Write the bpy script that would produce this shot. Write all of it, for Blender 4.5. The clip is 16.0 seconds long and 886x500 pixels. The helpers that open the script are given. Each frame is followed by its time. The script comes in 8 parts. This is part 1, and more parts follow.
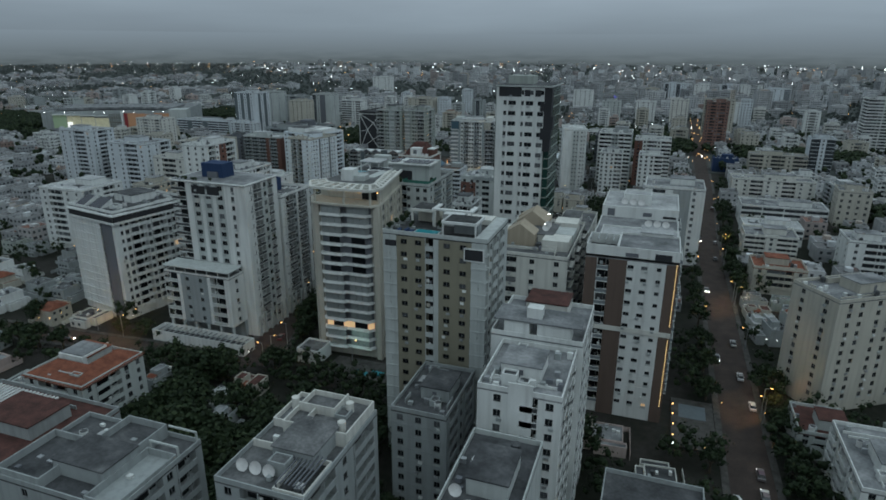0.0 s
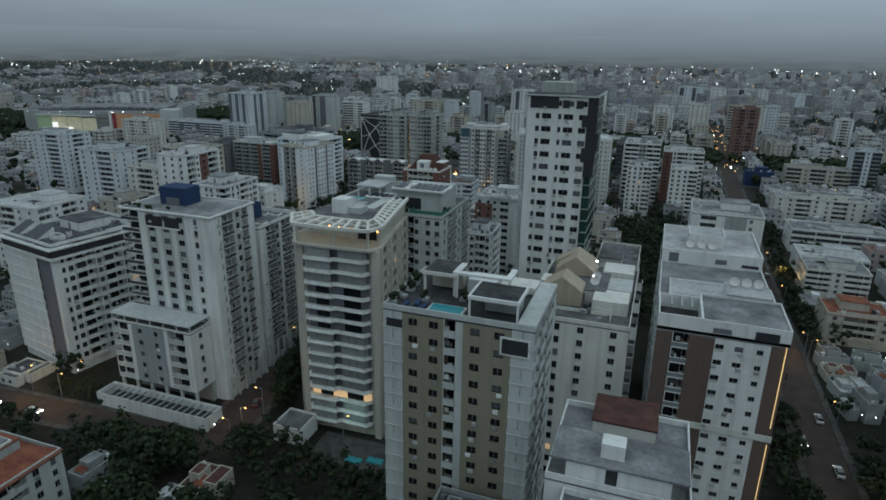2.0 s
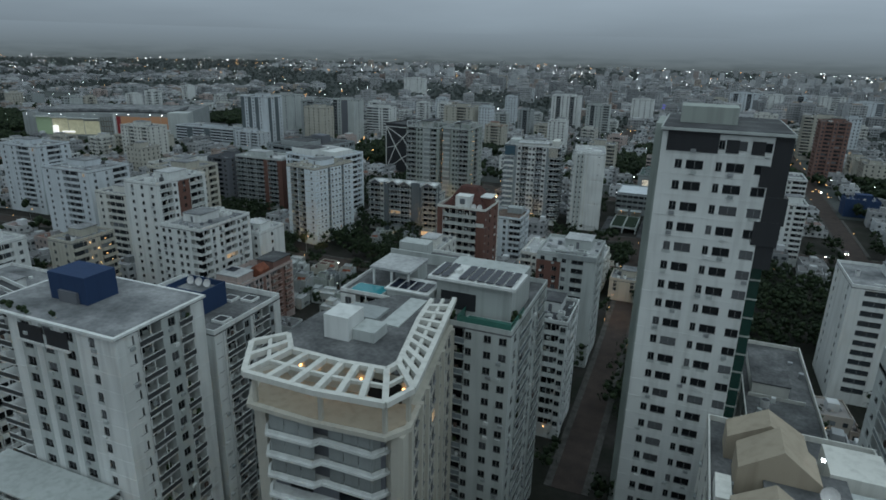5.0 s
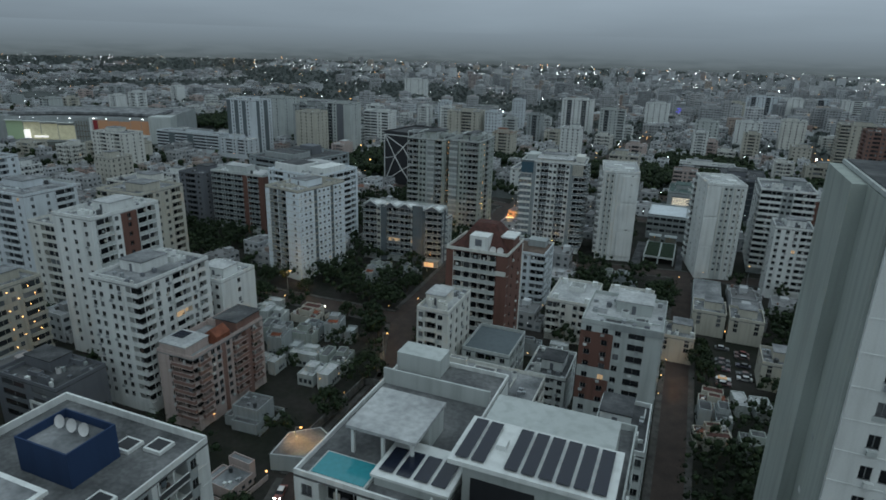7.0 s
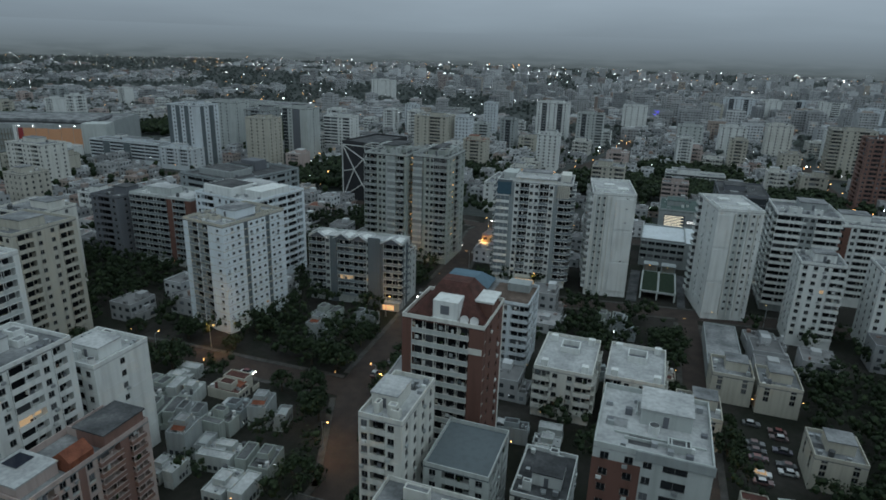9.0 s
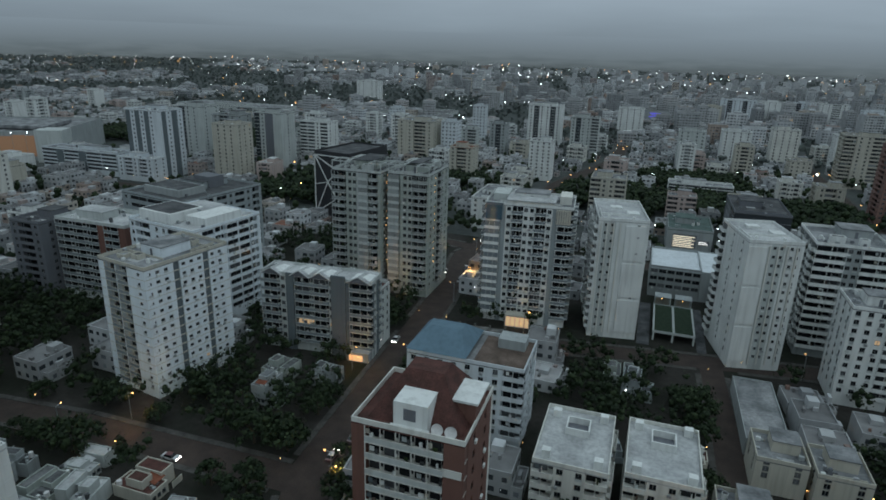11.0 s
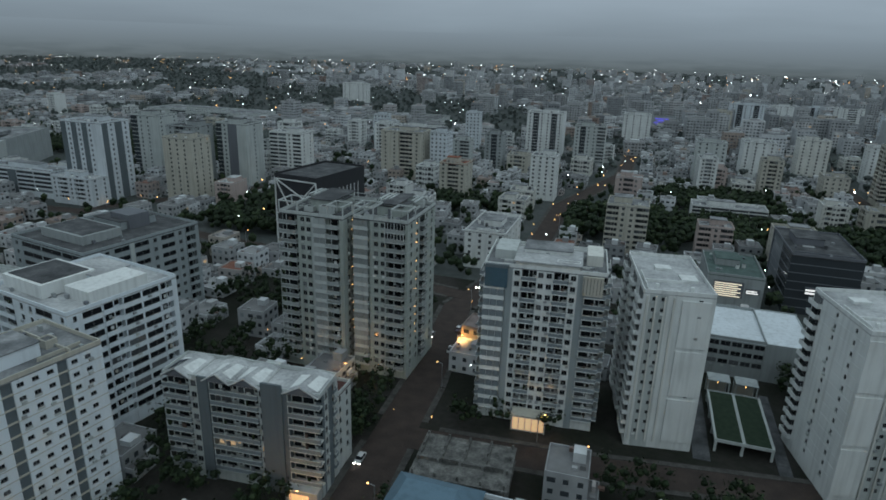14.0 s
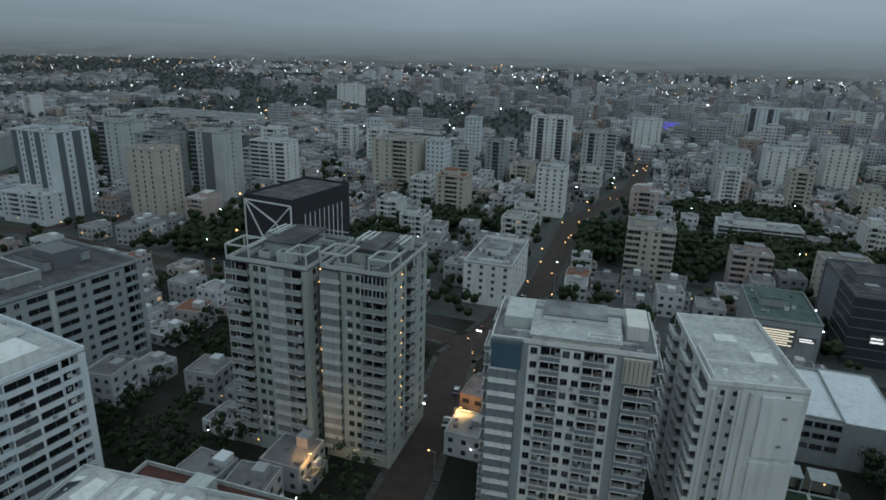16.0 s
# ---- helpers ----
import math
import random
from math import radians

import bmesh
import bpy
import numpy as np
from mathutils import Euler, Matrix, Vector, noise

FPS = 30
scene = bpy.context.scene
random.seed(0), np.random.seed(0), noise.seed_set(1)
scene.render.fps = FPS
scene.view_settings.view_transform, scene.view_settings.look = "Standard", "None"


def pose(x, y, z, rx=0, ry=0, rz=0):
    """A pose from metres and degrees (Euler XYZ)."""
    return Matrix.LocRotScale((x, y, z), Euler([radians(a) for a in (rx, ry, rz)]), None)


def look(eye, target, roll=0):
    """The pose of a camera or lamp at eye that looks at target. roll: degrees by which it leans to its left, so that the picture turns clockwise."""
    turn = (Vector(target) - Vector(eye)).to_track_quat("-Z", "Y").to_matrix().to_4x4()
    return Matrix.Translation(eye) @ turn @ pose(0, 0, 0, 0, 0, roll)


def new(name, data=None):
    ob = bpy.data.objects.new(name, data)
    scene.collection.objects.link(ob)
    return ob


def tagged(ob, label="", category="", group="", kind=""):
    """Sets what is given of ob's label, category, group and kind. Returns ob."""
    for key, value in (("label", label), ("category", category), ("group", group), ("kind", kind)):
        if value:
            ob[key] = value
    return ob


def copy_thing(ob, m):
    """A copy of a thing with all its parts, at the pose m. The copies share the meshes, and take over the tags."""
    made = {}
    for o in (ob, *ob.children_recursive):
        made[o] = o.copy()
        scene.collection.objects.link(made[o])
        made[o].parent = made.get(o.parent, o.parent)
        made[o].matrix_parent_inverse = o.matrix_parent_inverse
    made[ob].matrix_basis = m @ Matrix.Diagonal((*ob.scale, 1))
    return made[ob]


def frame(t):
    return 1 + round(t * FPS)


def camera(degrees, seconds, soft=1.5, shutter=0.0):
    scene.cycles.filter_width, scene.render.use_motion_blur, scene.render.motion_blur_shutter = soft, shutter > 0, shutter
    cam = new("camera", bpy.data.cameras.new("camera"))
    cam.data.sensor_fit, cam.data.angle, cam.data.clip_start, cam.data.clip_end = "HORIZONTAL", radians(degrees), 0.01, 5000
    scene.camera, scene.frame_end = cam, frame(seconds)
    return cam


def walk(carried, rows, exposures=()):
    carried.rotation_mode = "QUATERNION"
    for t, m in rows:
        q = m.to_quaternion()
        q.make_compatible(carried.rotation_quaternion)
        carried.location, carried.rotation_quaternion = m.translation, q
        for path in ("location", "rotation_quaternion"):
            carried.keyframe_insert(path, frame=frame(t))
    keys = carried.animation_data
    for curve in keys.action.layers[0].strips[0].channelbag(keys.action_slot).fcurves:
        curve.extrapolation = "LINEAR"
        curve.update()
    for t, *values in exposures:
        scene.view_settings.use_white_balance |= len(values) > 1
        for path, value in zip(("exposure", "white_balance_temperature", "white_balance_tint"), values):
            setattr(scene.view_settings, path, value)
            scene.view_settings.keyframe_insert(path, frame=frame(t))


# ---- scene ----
cam = camera(71.3, 16.0, soft=1.7)
METRES, EYE, TILT, LEAN, TURN = 360.0, 97.0, 0.0, 0.0, 19.2
ROWS = [
    (0.0, 0.0, 0.0, 0.0, 0.09, -18.28, -0.26),
    (0.5, -0.0025, 0.0256, -0.0002, -0.14, -18.26, -0.45),
    (1.0, -0.0052, 0.055, -0.0004, -0.21, -18.25, -0.63),
    (1.5, -0.0079, 0.0859, -0.0009, 0.21, -18.28, -0.77),
    (2.0, -0.011, 0.1209, -0.0014, 0.47, -18.27, -0.84),
    (2.5, -0.0146, 0.1567, -0.0017, 2.0, -18.28, -0.96),
    (3.0, -0.0181, 0.1897, -0.0018, 2.42, -18.3, -1.07),
    (3.5, -0.0221, 0.2231, -0.0021, 2.67, -18.29, -1.12),
    (4.0, -0.0265, 0.2562, -0.0023, 2.78, -18.3, -1.18),
    (6.5, -0.047, 0.4251, -0.0031, 3.04, -18.32, -1.47),
    (7.0, -0.0508, 0.4607, -0.003, 2.99, -18.34, -1.54),
    (7.5, -0.0523, 0.4936, -0.0029, 2.97, -18.35, -1.61),
    (8.0, -0.051, 0.5267, -0.0029, 2.81, -18.34, -1.66),
    (8.5, -0.0484, 0.56, -0.0027, 1.96, -18.34, -1.62),
    (9.0, -0.0462, 0.5951, -0.0031, 0.38, -18.3, -1.66),
    (9.5, -0.0436, 0.6226, -0.0034, 0.05, -18.28, -1.65),
    (12.0, -0.0316, 0.7646, -0.0029, -0.88, -18.29, -1.67),
    (12.5, -0.0309, 0.7937, -0.0029, -0.96, -18.27, -1.67),
    (13.0, -0.0301, 0.8225, -0.0026, -1.04, -18.28, -1.67),
    (13.5, -0.0286, 0.852, -0.0023, -1.13, -18.26, -1.67),
    (14.0, -0.0266, 0.8808, -0.0018, -1.17, -18.27, -1.69),
    (14.5, -0.0248, 0.9092, -0.0017, -1.18, -18.25, -1.71),
    (15.0, -0.0232, 0.9376, -0.0019, -1.21, -18.24, -1.74),
    (15.5, -0.0218, 0.9678, -0.0017, -1.22, -18.27, -1.76),
    (16.0, -0.0205, 0.996, -0.0013, -1.24, -18.26, -1.76),
]
walk(cam, [(t, pose(0, 0, EYE, TILT, LEAN, TURN) @ pose(METRES * x, METRES * y, METRES * z, 90 + pitch, roll, yaw)) for t, x, y, z, yaw, pitch, roll in ROWS],
     exposures=[(0.0, 0.0), (16.0, 0.0)])

# ---- world: an overcast dusk sky, brighter overhead than at the horizon ----
world = bpy.data.worlds.new("dusk_sky")
scene.world = world
world.use_nodes = True
wn, wl = world.node_tree.nodes, world.node_tree.links
wn.clear()
w_out = wn.new("ShaderNodeOutputWorld")
w_bg = wn.new("ShaderNodeBackground")
w_sky = wn.new("ShaderNodeTexSky")
w_sky.sky_type = "NISHITA"
w_sky.sun_disc = False
w_sky.sun_elevation, w_sky.sun_rotation = radians(12), radians(170)
w_sky.air_density, w_sky.dust_density = 1.5, 3.0
w_geo = wn.new("ShaderNodeTexCoord")
w_sep = wn.new("ShaderNodeSeparateXYZ")
wl.new(w_geo.outputs["Generated"], w_sep.inputs[0])
w_ramp = wn.new("ShaderNodeValToRGB")
els = w_ramp.color_ramp.elements
els[0].position, els[0].color = 0.0, (0.160, 0.201, 0.232, 1)
els[1].position, els[1].color = 1.0, (0.70, 0.865, 0.945, 1)
for p, c in ((0.012, (0.192, 0.242, 0.281, 1)), (0.030, (0.234, 0.296, 0.348, 1)), (0.065, (0.284, 0.357, 0.422, 1)), (0.15, (0.275, 0.347, 0.406, 1)), (0.40, (0.33, 0.407, 0.457, 1))):
    e = els.new(p)
    e.color = c
wl.new(w_sep.outputs["Z"], w_ramp.inputs["Fac"])
w_map = wn.new("ShaderNodeMapping")
w_map.inputs["Scale"].default_value = (1.2, 1.2, 9.0)
wl.new(w_geo.outputs["Generated"], w_map.inputs["Vector"])
w_noise = wn.new("ShaderNodeTexNoise")
w_noise.inputs["Scale"].default_value, w_noise.inputs["Detail"].default_value = 2.2, 5.0
wl.new(w_map.outputs["Vector"], w_noise.inputs["Vector"])
w_cl = wn.new("ShaderNodeMapRange")
w_cl.inputs["To Min"].default_value, w_cl.inputs["To Max"].default_value = 0.80, 1.20
wl.new(w_noise.outputs["Fac"], w_cl.inputs["Value"])
w_dot = wn.new("ShaderNodeVectorMath")
w_dot.operation = "DOT_PRODUCT"
w_dot.inputs[1].default_value = (0.92, 0.30, 0.0)
wl.new(w_geo.outputs["Generated"], w_dot.inputs[0])
w_side = wn.new("ShaderNodeMath")
w_side.operation = "MULTIPLY_ADD"
w_side.inputs[1].default_value, w_side.inputs[2].default_value = 0.10, 1.0
wl.new(w_dot.outputs["Value"], w_side.inputs[0])
w_both = wn.new("ShaderNodeMath")
w_both.operation = "MULTIPLY"
wl.new(w_cl.outputs["Result"], w_both.inputs[0])
wl.new(w_side.outputs[0], w_both.inputs[1])
w_mul = wn.new("ShaderNodeVectorMath")
w_mul.operation = "SCALE"
wl.new(w_ramp.outputs["Color"], w_mul.inputs[0])
wl.new(w_both.outputs[0], w_mul.inputs["Scale"])
w_scale = wn.new("ShaderNodeVectorMath")
w_scale.operation = "SCALE"
w_scale.inputs["Scale"].default_value = 0.02
wl.new(w_sky.outputs["Color"], w_scale.inputs[0])
w_mix = wn.new("ShaderNodeMix")
w_mix.data_type = "RGBA"
w_mix.inputs["Factor"].default_value = 0.96
wl.new(w_scale.outputs["Vector"], w_mix.inputs["A"])
wl.new(w_mul.outputs["Vector"], w_mix.inputs["B"])
wl.new(w_mix.outputs["Result"], w_bg.inputs["Color"])
w_bg.inputs["Strength"].default_value = 1.0
wl.new(w_bg.outputs["Background"], w_out.inputs["Surface"])

sun = new("sun", bpy.data.lights.new("sun", "SUN"))
sun.data.energy, sun.data.angle, sun.data.color = 0.26, radians(50), (0.90, 1.0, 0.975)
sun.matrix_world = look((85, -85, 105), (0, 0, 0))

# ---- materials ----
def mat(name, build):
    m = bpy.data.materials.new(name)
    m.use_nodes = True
    nt = m.node_tree
    bsdf = nt.nodes["Principled BSDF"]
    build(nt.nodes, nt.links, bsdf)
    return m


def coords(n, l, scale=(1, 1, 1)):
    tc = n.new("ShaderNodeNewGeometry")
    mp = n.new("ShaderNodeMapping")
    mp.inputs["Scale"].default_value = scale
    l.new(tc.outputs["Position"], mp.inputs["Vector"])
    return mp.outputs["Vector"]


def noise_of(n, l, scale, detail=4.0, stretch=(1, 1, 1)):
    t = n.new("ShaderNodeTexNoise")
    t.inputs["Scale"].default_value, t.inputs["Detail"].default_value = scale, detail
    l.new(coords(n, l, stretch), t.inputs["Vector"])
    return t.outputs["Fac"]


def ramp_of(n, l, fac, stops):
    r = n.new("ShaderNodeValToRGB")
    e = r.color_ramp.elements
    e[0].position, e[0].color = stops[0][0], (*stops[0][1], 1)
    e[1].position, e[1].color = stops[-1][0], (*stops[-1][1], 1)
    for p, c in stops[1:-1]:
        e.new(p).color = (*c, 1)
    l.new(fac, r.inputs["Fac"])
    return r.outputs["Color"]


def mixed(n, l, fac, a, b, kind="MIX"):
    m = n.new("ShaderNodeMix")
    m.data_type, m.blend_type = "RGBA", kind
    for sock, v in (("Factor", fac), ("A", a), ("B", b)):
        if isinstance(v, (int, float)):
            m.inputs[sock].default_value = v
        elif isinstance(v, tuple):
            m.inputs[sock].default_value = (*v, 1)
        else:
            l.new(v, m.inputs[sock])
    return m.outputs["Result"]


def bumped(n, l, bsdf, fac, strength=0.3, dist=0.02):
    b = n.new("ShaderNodeBump")
    b.inputs["Strength"].default_value, b.inputs["Distance"].default_value = strength, dist
    l.new(fac, b.inputs["Height"])
    l.new(b.outputs["Normal"], bsdf.inputs["Normal"])


def paint(name, c, dirt=0.5, rough=0.8, vary=0.0):
    """Painted render: broad fading, rain streaks, fine grain."""
    def build(n, l, bsdf):
        d = tuple(v * 0.62 for v in c)
        broad = noise_of(n, l, 0.12, 4)
        streak = noise_of(n, l, 0.8, 5, (1.0, 1.0, 0.07))
        grain = noise_of(n, l, 6.0, 3)
        col = ramp_of(n, l, broad, [(0.35, tuple(v * (1 - 0.18 * dirt) for v in c)), (0.65, c)])
        streak_f = ramp_of(n, l, streak, [(0.46, (0, 0, 0)), (0.72, (dirt, dirt, dirt))])
        col = mixed(n, l, streak_f, col, d)
        g = ramp_of(n, l, grain, [(0.3, (0.93,) * 3), (0.7, (1.0,) * 3)])
        col = mixed(n, l, 1.0, col, g, "MULTIPLY")
        if vary:
            oi = n.new("ShaderNodeObjectInfo")
            v = ramp_of(n, l, oi.outputs["Random"], [(0.0, (1 - vary,) * 3), (1.0, (1.0,) * 3)])
            col = mixed(n, l, 1.0, col, v, "MULTIPLY")
        l.new(col, bsdf.inputs["Base Color"])
        bsdf.inputs["Roughness"].default_value = rough
        bsdf.inputs["Specular IOR Level"].default_value = 0.25
        bumped(n, l, bsdf, grain, 0.25, 0.02)
    return mat(name, build)


def patchy(name, stops, scale, rough=0.9, fine=2.5, bump=0.3):
    def build(n, l, bsdf):
        col = ramp_of(n, l, noise_of(n, l, scale, 6), stops)
        g = ramp_of(n, l, noise_of(n, l, fine, 6), [(0.34, (0.74,) * 3), (0.64, (1.0,) * 3)])
        l.new(mixed(n, l, 1.0, col, g, "MULTIPLY"), bsdf.inputs["Base Color"])
        bsdf.inputs["Roughness"].default_value = rough
        bsdf.inputs["Specular IOR Level"].default_value = 0.2
        bumped(n, l, bsdf, noise_of(n, l, fine, 4), bump, 0.05)
    return mat(name, build)


def plain(name, c, rough=0.5, metal=0.0, glow=0.0, spec=0.5):
    def build(n, l, bsdf):
        g = ramp_of(n, l, noise_of(n, l, 1.7, 4), [(0.3, tuple(v * 0.85 for v in c)), (0.7, c)])
        l.new(g, bsdf.inputs["Base Color"])
        bsdf.inputs["Roughness"].default_value, bsdf.inputs["Metallic"].default_value = rough, metal
        bsdf.inputs["Specular IOR Level"].default_value = spec
        if glow:
            bsdf.inputs["Emission Color"].default_value = (*c, 1)
            bsdf.inputs["Emission Strength"].default_value = glow
    return mat(name, build)


def glazing(name, c, lit=0.03, rough=0.08, warm=(1.0, 0.70, 0.40), strength=0.55, island=False, spec=0.34):
    """Window glass; a few rooms behind it have their lamps on, many have pale curtains."""
    def build(n, l, bsdf):
        if island:
            rnd = n.new("ShaderNodeNewGeometry").outputs["Random Per Island"]
        else:
            rnd = n.new("ShaderNodeObjectInfo").outputs["Random"]
        tone = ramp_of(n, l, rnd, [(0.0, c), (0.70, c), (0.74, tuple(v * 2.2 + 0.03 for v in c)), (0.86, tuple(v * 3.5 + 0.10 for v in c)), (0.88, c)])
        l.new(tone, bsdf.inputs["Base Color"])
        bsdf.inputs["Roughness"].default_value = rough
        bsdf.inputs["Specular IOR Level"].default_value = spec
        on = n.new("ShaderNodeMath")
        on.operation = "LESS_THAN"
        on.inputs[1].default_value = lit
        l.new(rnd, on.inputs[0])
        k = n.new("ShaderNodeMath")
        k.operation = "MULTIPLY"
        k.inputs[1].default_value = strength
        l.new(on.outputs[0], k.inputs[0])
        l.new(k.outputs[0], bsdf.inputs["Emission Strength"])
        bsdf.inputs["Emission Color"].default_value = (*warm, 1)
    return mat(name, build)


WHITE = paint("white_paint", (0.71, 0.735, 0.73), 0.6)
COOLWHITE = paint("cool_white_paint", (0.62, 0.67, 0.71), 0.55)
OFFWHITE = paint("off_white_paint", (0.655, 0.66, 0.625), 0.6)
# cool white raised in the paint for brighter sky light on two blocks
SKYLITWHITE = paint("sky_lit_cool_white_paint", (0.70, 0.765, 0.815), 0.35)
CREAM = paint("cream_paint", (0.49, 0.475, 0.415), 0.6)
BEIGE = paint("beige_paint", (0.50, 0.485, 0.43), 0.5)
GREY = paint("grey_paint", (0.34, 0.37, 0.375), 0.6)
LIGHTGREY = paint("light_grey_paint", (0.48, 0.515, 0.51), 0.6)
GREENGREY = paint("green_grey_paint", (0.37, 0.41, 0.385), 0.6)
DARKGREY = paint("dark_grey_paint", (0.15, 0.16, 0.18), 0.3)
BLUEGREY = paint("blue_grey_paint", (0.31, 0.35, 0.365), 0.5)
SLATE = paint("slate_blue_paint", (0.125, 0.15, 0.165), 0.4)
OLIVE = paint("olive_paint", (0.245, 0.232, 0.178), 0.35)
# cladding, also laid as sheets where an opening would be in shade
BLACK = paint("black_cladding_and_shade", (0.035, 0.037, 0.042), 0.3, 0.5)
BROWN = paint("brown_cladding", (0.135, 0.10, 0.085), 0.4)
BRICK = paint("brick_red_cladding", (0.165, 0.086, 0.070), 0.6)
PINK = paint("pink_paint", (0.47, 0.39, 0.365), 0.5)
ROSE = paint("rose_brick_paint", (0.24, 0.145, 0.125), 0.5)
TAN = paint("tan_roof_paint", (0.40, 0.345, 0.270), 0.5)
BLUE = paint("blue_paint", (0.024, 0.050, 0.118), 0.35)
GREENROOF = patchy("green_roof_sheet", [(0.3, (0.055, 0.085, 0.08)), (0.7, (0.10, 0.15, 0.14))], 0.3, 0.7, 2.0)
SKYBLUE = paint("light_blue_roof", (0.115, 0.185, 0.24), 0.5)
TERRACOTTA = patchy("terracotta_tiles", [(0.3, (0.14, 0.05, 0.032)), (0.7, (0.27, 0.10, 0.062))], 0.6, 0.85, 5.0)
MAROON = patchy("maroon_roof_felt", [(0.3, (0.06, 0.032, 0.028)), (0.7, (0.12, 0.055, 0.048))], 0.5, 0.9, 4.0)
ROOF = patchy("pale_roof_membrane", [(0.25, (0.085, 0.09, 0.095)), (0.45, (0.18, 0.19, 0.20)), (0.7, (0.33, 0.34, 0.35))], 0.16, 0.85, 1.4)
WHITEROOF = patchy("white_roof_membrane", [(0.25, (0.26, 0.27, 0.275)), (0.5, (0.42, 0.435, 0.445)), (0.7, (0.55, 0.565, 0.57))], 0.13, 0.8, 1.2)
MIDROOF = patchy("grey_roof_felt", [(0.3, (0.07, 0.074, 0.078)), (0.55, (0.14, 0.145, 0.15)), (0.75, (0.22, 0.225, 0.23))], 0.2, 0.9, 1.6)
DARKROOF = patchy("dark_roof_felt", [(0.3, (0.045, 0.048, 0.052)), (0.55, (0.09, 0.094, 0.10)), (0.75, (0.155, 0.16, 0.165))], 0.22, 0.9, 1.6)
GROUND = patchy("town_ground", [(0.25, (0.010, 0.013, 0.008)), (0.45, (0.018, 0.020, 0.015)), (0.6, (0.034, 0.032, 0.029)), (0.8, (0.060, 0.056, 0.052))], 0.045, 0.95, 0.6)
ASPHALT = patchy("asphalt", [(0.3, (0.040, 0.032, 0.029)), (0.7, (0.066, 0.050, 0.044))], 0.25, 0.85, 3.0)
PAVING = patchy("concrete_paving", [(0.3, (0.045, 0.044, 0.042)), (0.7, (0.10, 0.097, 0.092))], 0.4, 0.9, 3.0)
# yards paler than the near ground, distance haze put into their colour
HAZEGROUND = patchy("hazed_yards", [(0.3, (0.045, 0.054, 0.052)), (0.5, (0.066, 0.076, 0.074)), (0.7, (0.10, 0.108, 0.108))], 0.02, 0.95, 0.3)
GRASS = patchy("grass", [(0.3, (0.02, 0.035, 0.014)), (0.7, (0.045, 0.07, 0.03))], 0.3, 0.95, 6.0, 0.8)
TURF = patchy("court_turf", [(0.3, (0.020, 0.035, 0.022)), (0.7, (0.032, 0.052, 0.032))], 0.6, 0.95, 8.0)
EARTH = patchy("bare_earth", [(0.3, (0.08, 0.06, 0.05)), (0.7, (0.17, 0.13, 0.11))], 0.3, 0.95, 3.0)
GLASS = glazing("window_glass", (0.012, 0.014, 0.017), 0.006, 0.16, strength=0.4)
# paler copy of the glass, its blacks lifted the way haze lifts them
HAZEGLASS = glazing("hazed_window_glass", (0.042, 0.049, 0.056), 0.006, 0.25, island=True, strength=0.4)
TEAL = plain("green_curtain_wall", (0.018, 0.055, 0.046), 0.18, spec=0.3)
DECK = patchy("dark_roof_deck", [(0.3, (0.030, 0.033, 0.034)), (0.55, (0.055, 0.058, 0.060)), (0.75, (0.10, 0.105, 0.108))], 0.35, 0.9, 1.8)
BLUEGLASS = plain("blue_tinted_glass", (0.06, 0.115, 0.155), 0.12)
SCREEN = paint("balcony_blinds", (0.36, 0.39, 0.39), 0.4, 0.5, 0.45)
RAILGLASS = plain("railing_glass", (0.20, 0.23, 0.25), 0.15)
RAILDARK = plain("railing_bars", (0.05, 0.055, 0.06), 0.5)
FRAME = plain("window_frame_metal", (0.20, 0.21, 0.22), 0.5)
METAL = plain("galvanised_metal", (0.38, 0.40, 0.42), 0.45, 0.6)
SOLAR = plain("solar_cell", (0.012, 0.016, 0.03), 0.2)
# faint glow of the water itself replaces the pool lights
POOL = plain("pool_water", (0.035, 0.23, 0.27), 0.05, glow=0.07)
TANK = plain("water_tank_plastic", (0.06, 0.065, 0.07), 0.5)
DISH = plain("dish_paint", (0.6, 0.6, 0.6), 0.5)
BARK = patchy("bark", [(0.3, (0.05, 0.04, 0.03)), (0.7, (0.11, 0.09, 0.07))], 2.0, 0.95, 9.0)
WARMLAMP = plain("warm_lamp", (1.0, 0.50, 0.16), 0.5, glow=5.0)
COLDLAMP = plain("cold_lamp", (0.90, 0.97, 1.0), 0.5, glow=9.0)
LEDSTRIP = plain("amber_led", (1.0, 0.70, 0.30), 0.5, glow=0.8)
SIGNLIT = plain("lit_sign", (0.9, 0.9, 0.88), 0.5, glow=0.9)


def leaf_build(n, l, bsdf):
    r = n.new("ShaderNodeNewGeometry").outputs["Random Per Island"]
    c = ramp_of(n, l, r, [(0.0, (0.010, 0.018, 0.009)), (0.6, (0.021, 0.036, 0.017)), (1.0, (0.040, 0.058, 0.027))])
    o = n.new("ShaderNodeObjectInfo").outputs["Random"]
    t = ramp_of(n, l, o, [(0.0, (0.7, 0.75, 0.7)), (1.0, (1.0, 1.0, 0.9))])
    l.new(mixed(n, l, 1.0, c, t, "MULTIPLY"), bsdf.inputs["Base Color"])
    bsdf.inputs["Roughness"].default_value = 0.7
    bsdf.inputs["Specular IOR Level"].default_value = 0.2


LEAF = mat("leaves", leaf_build)


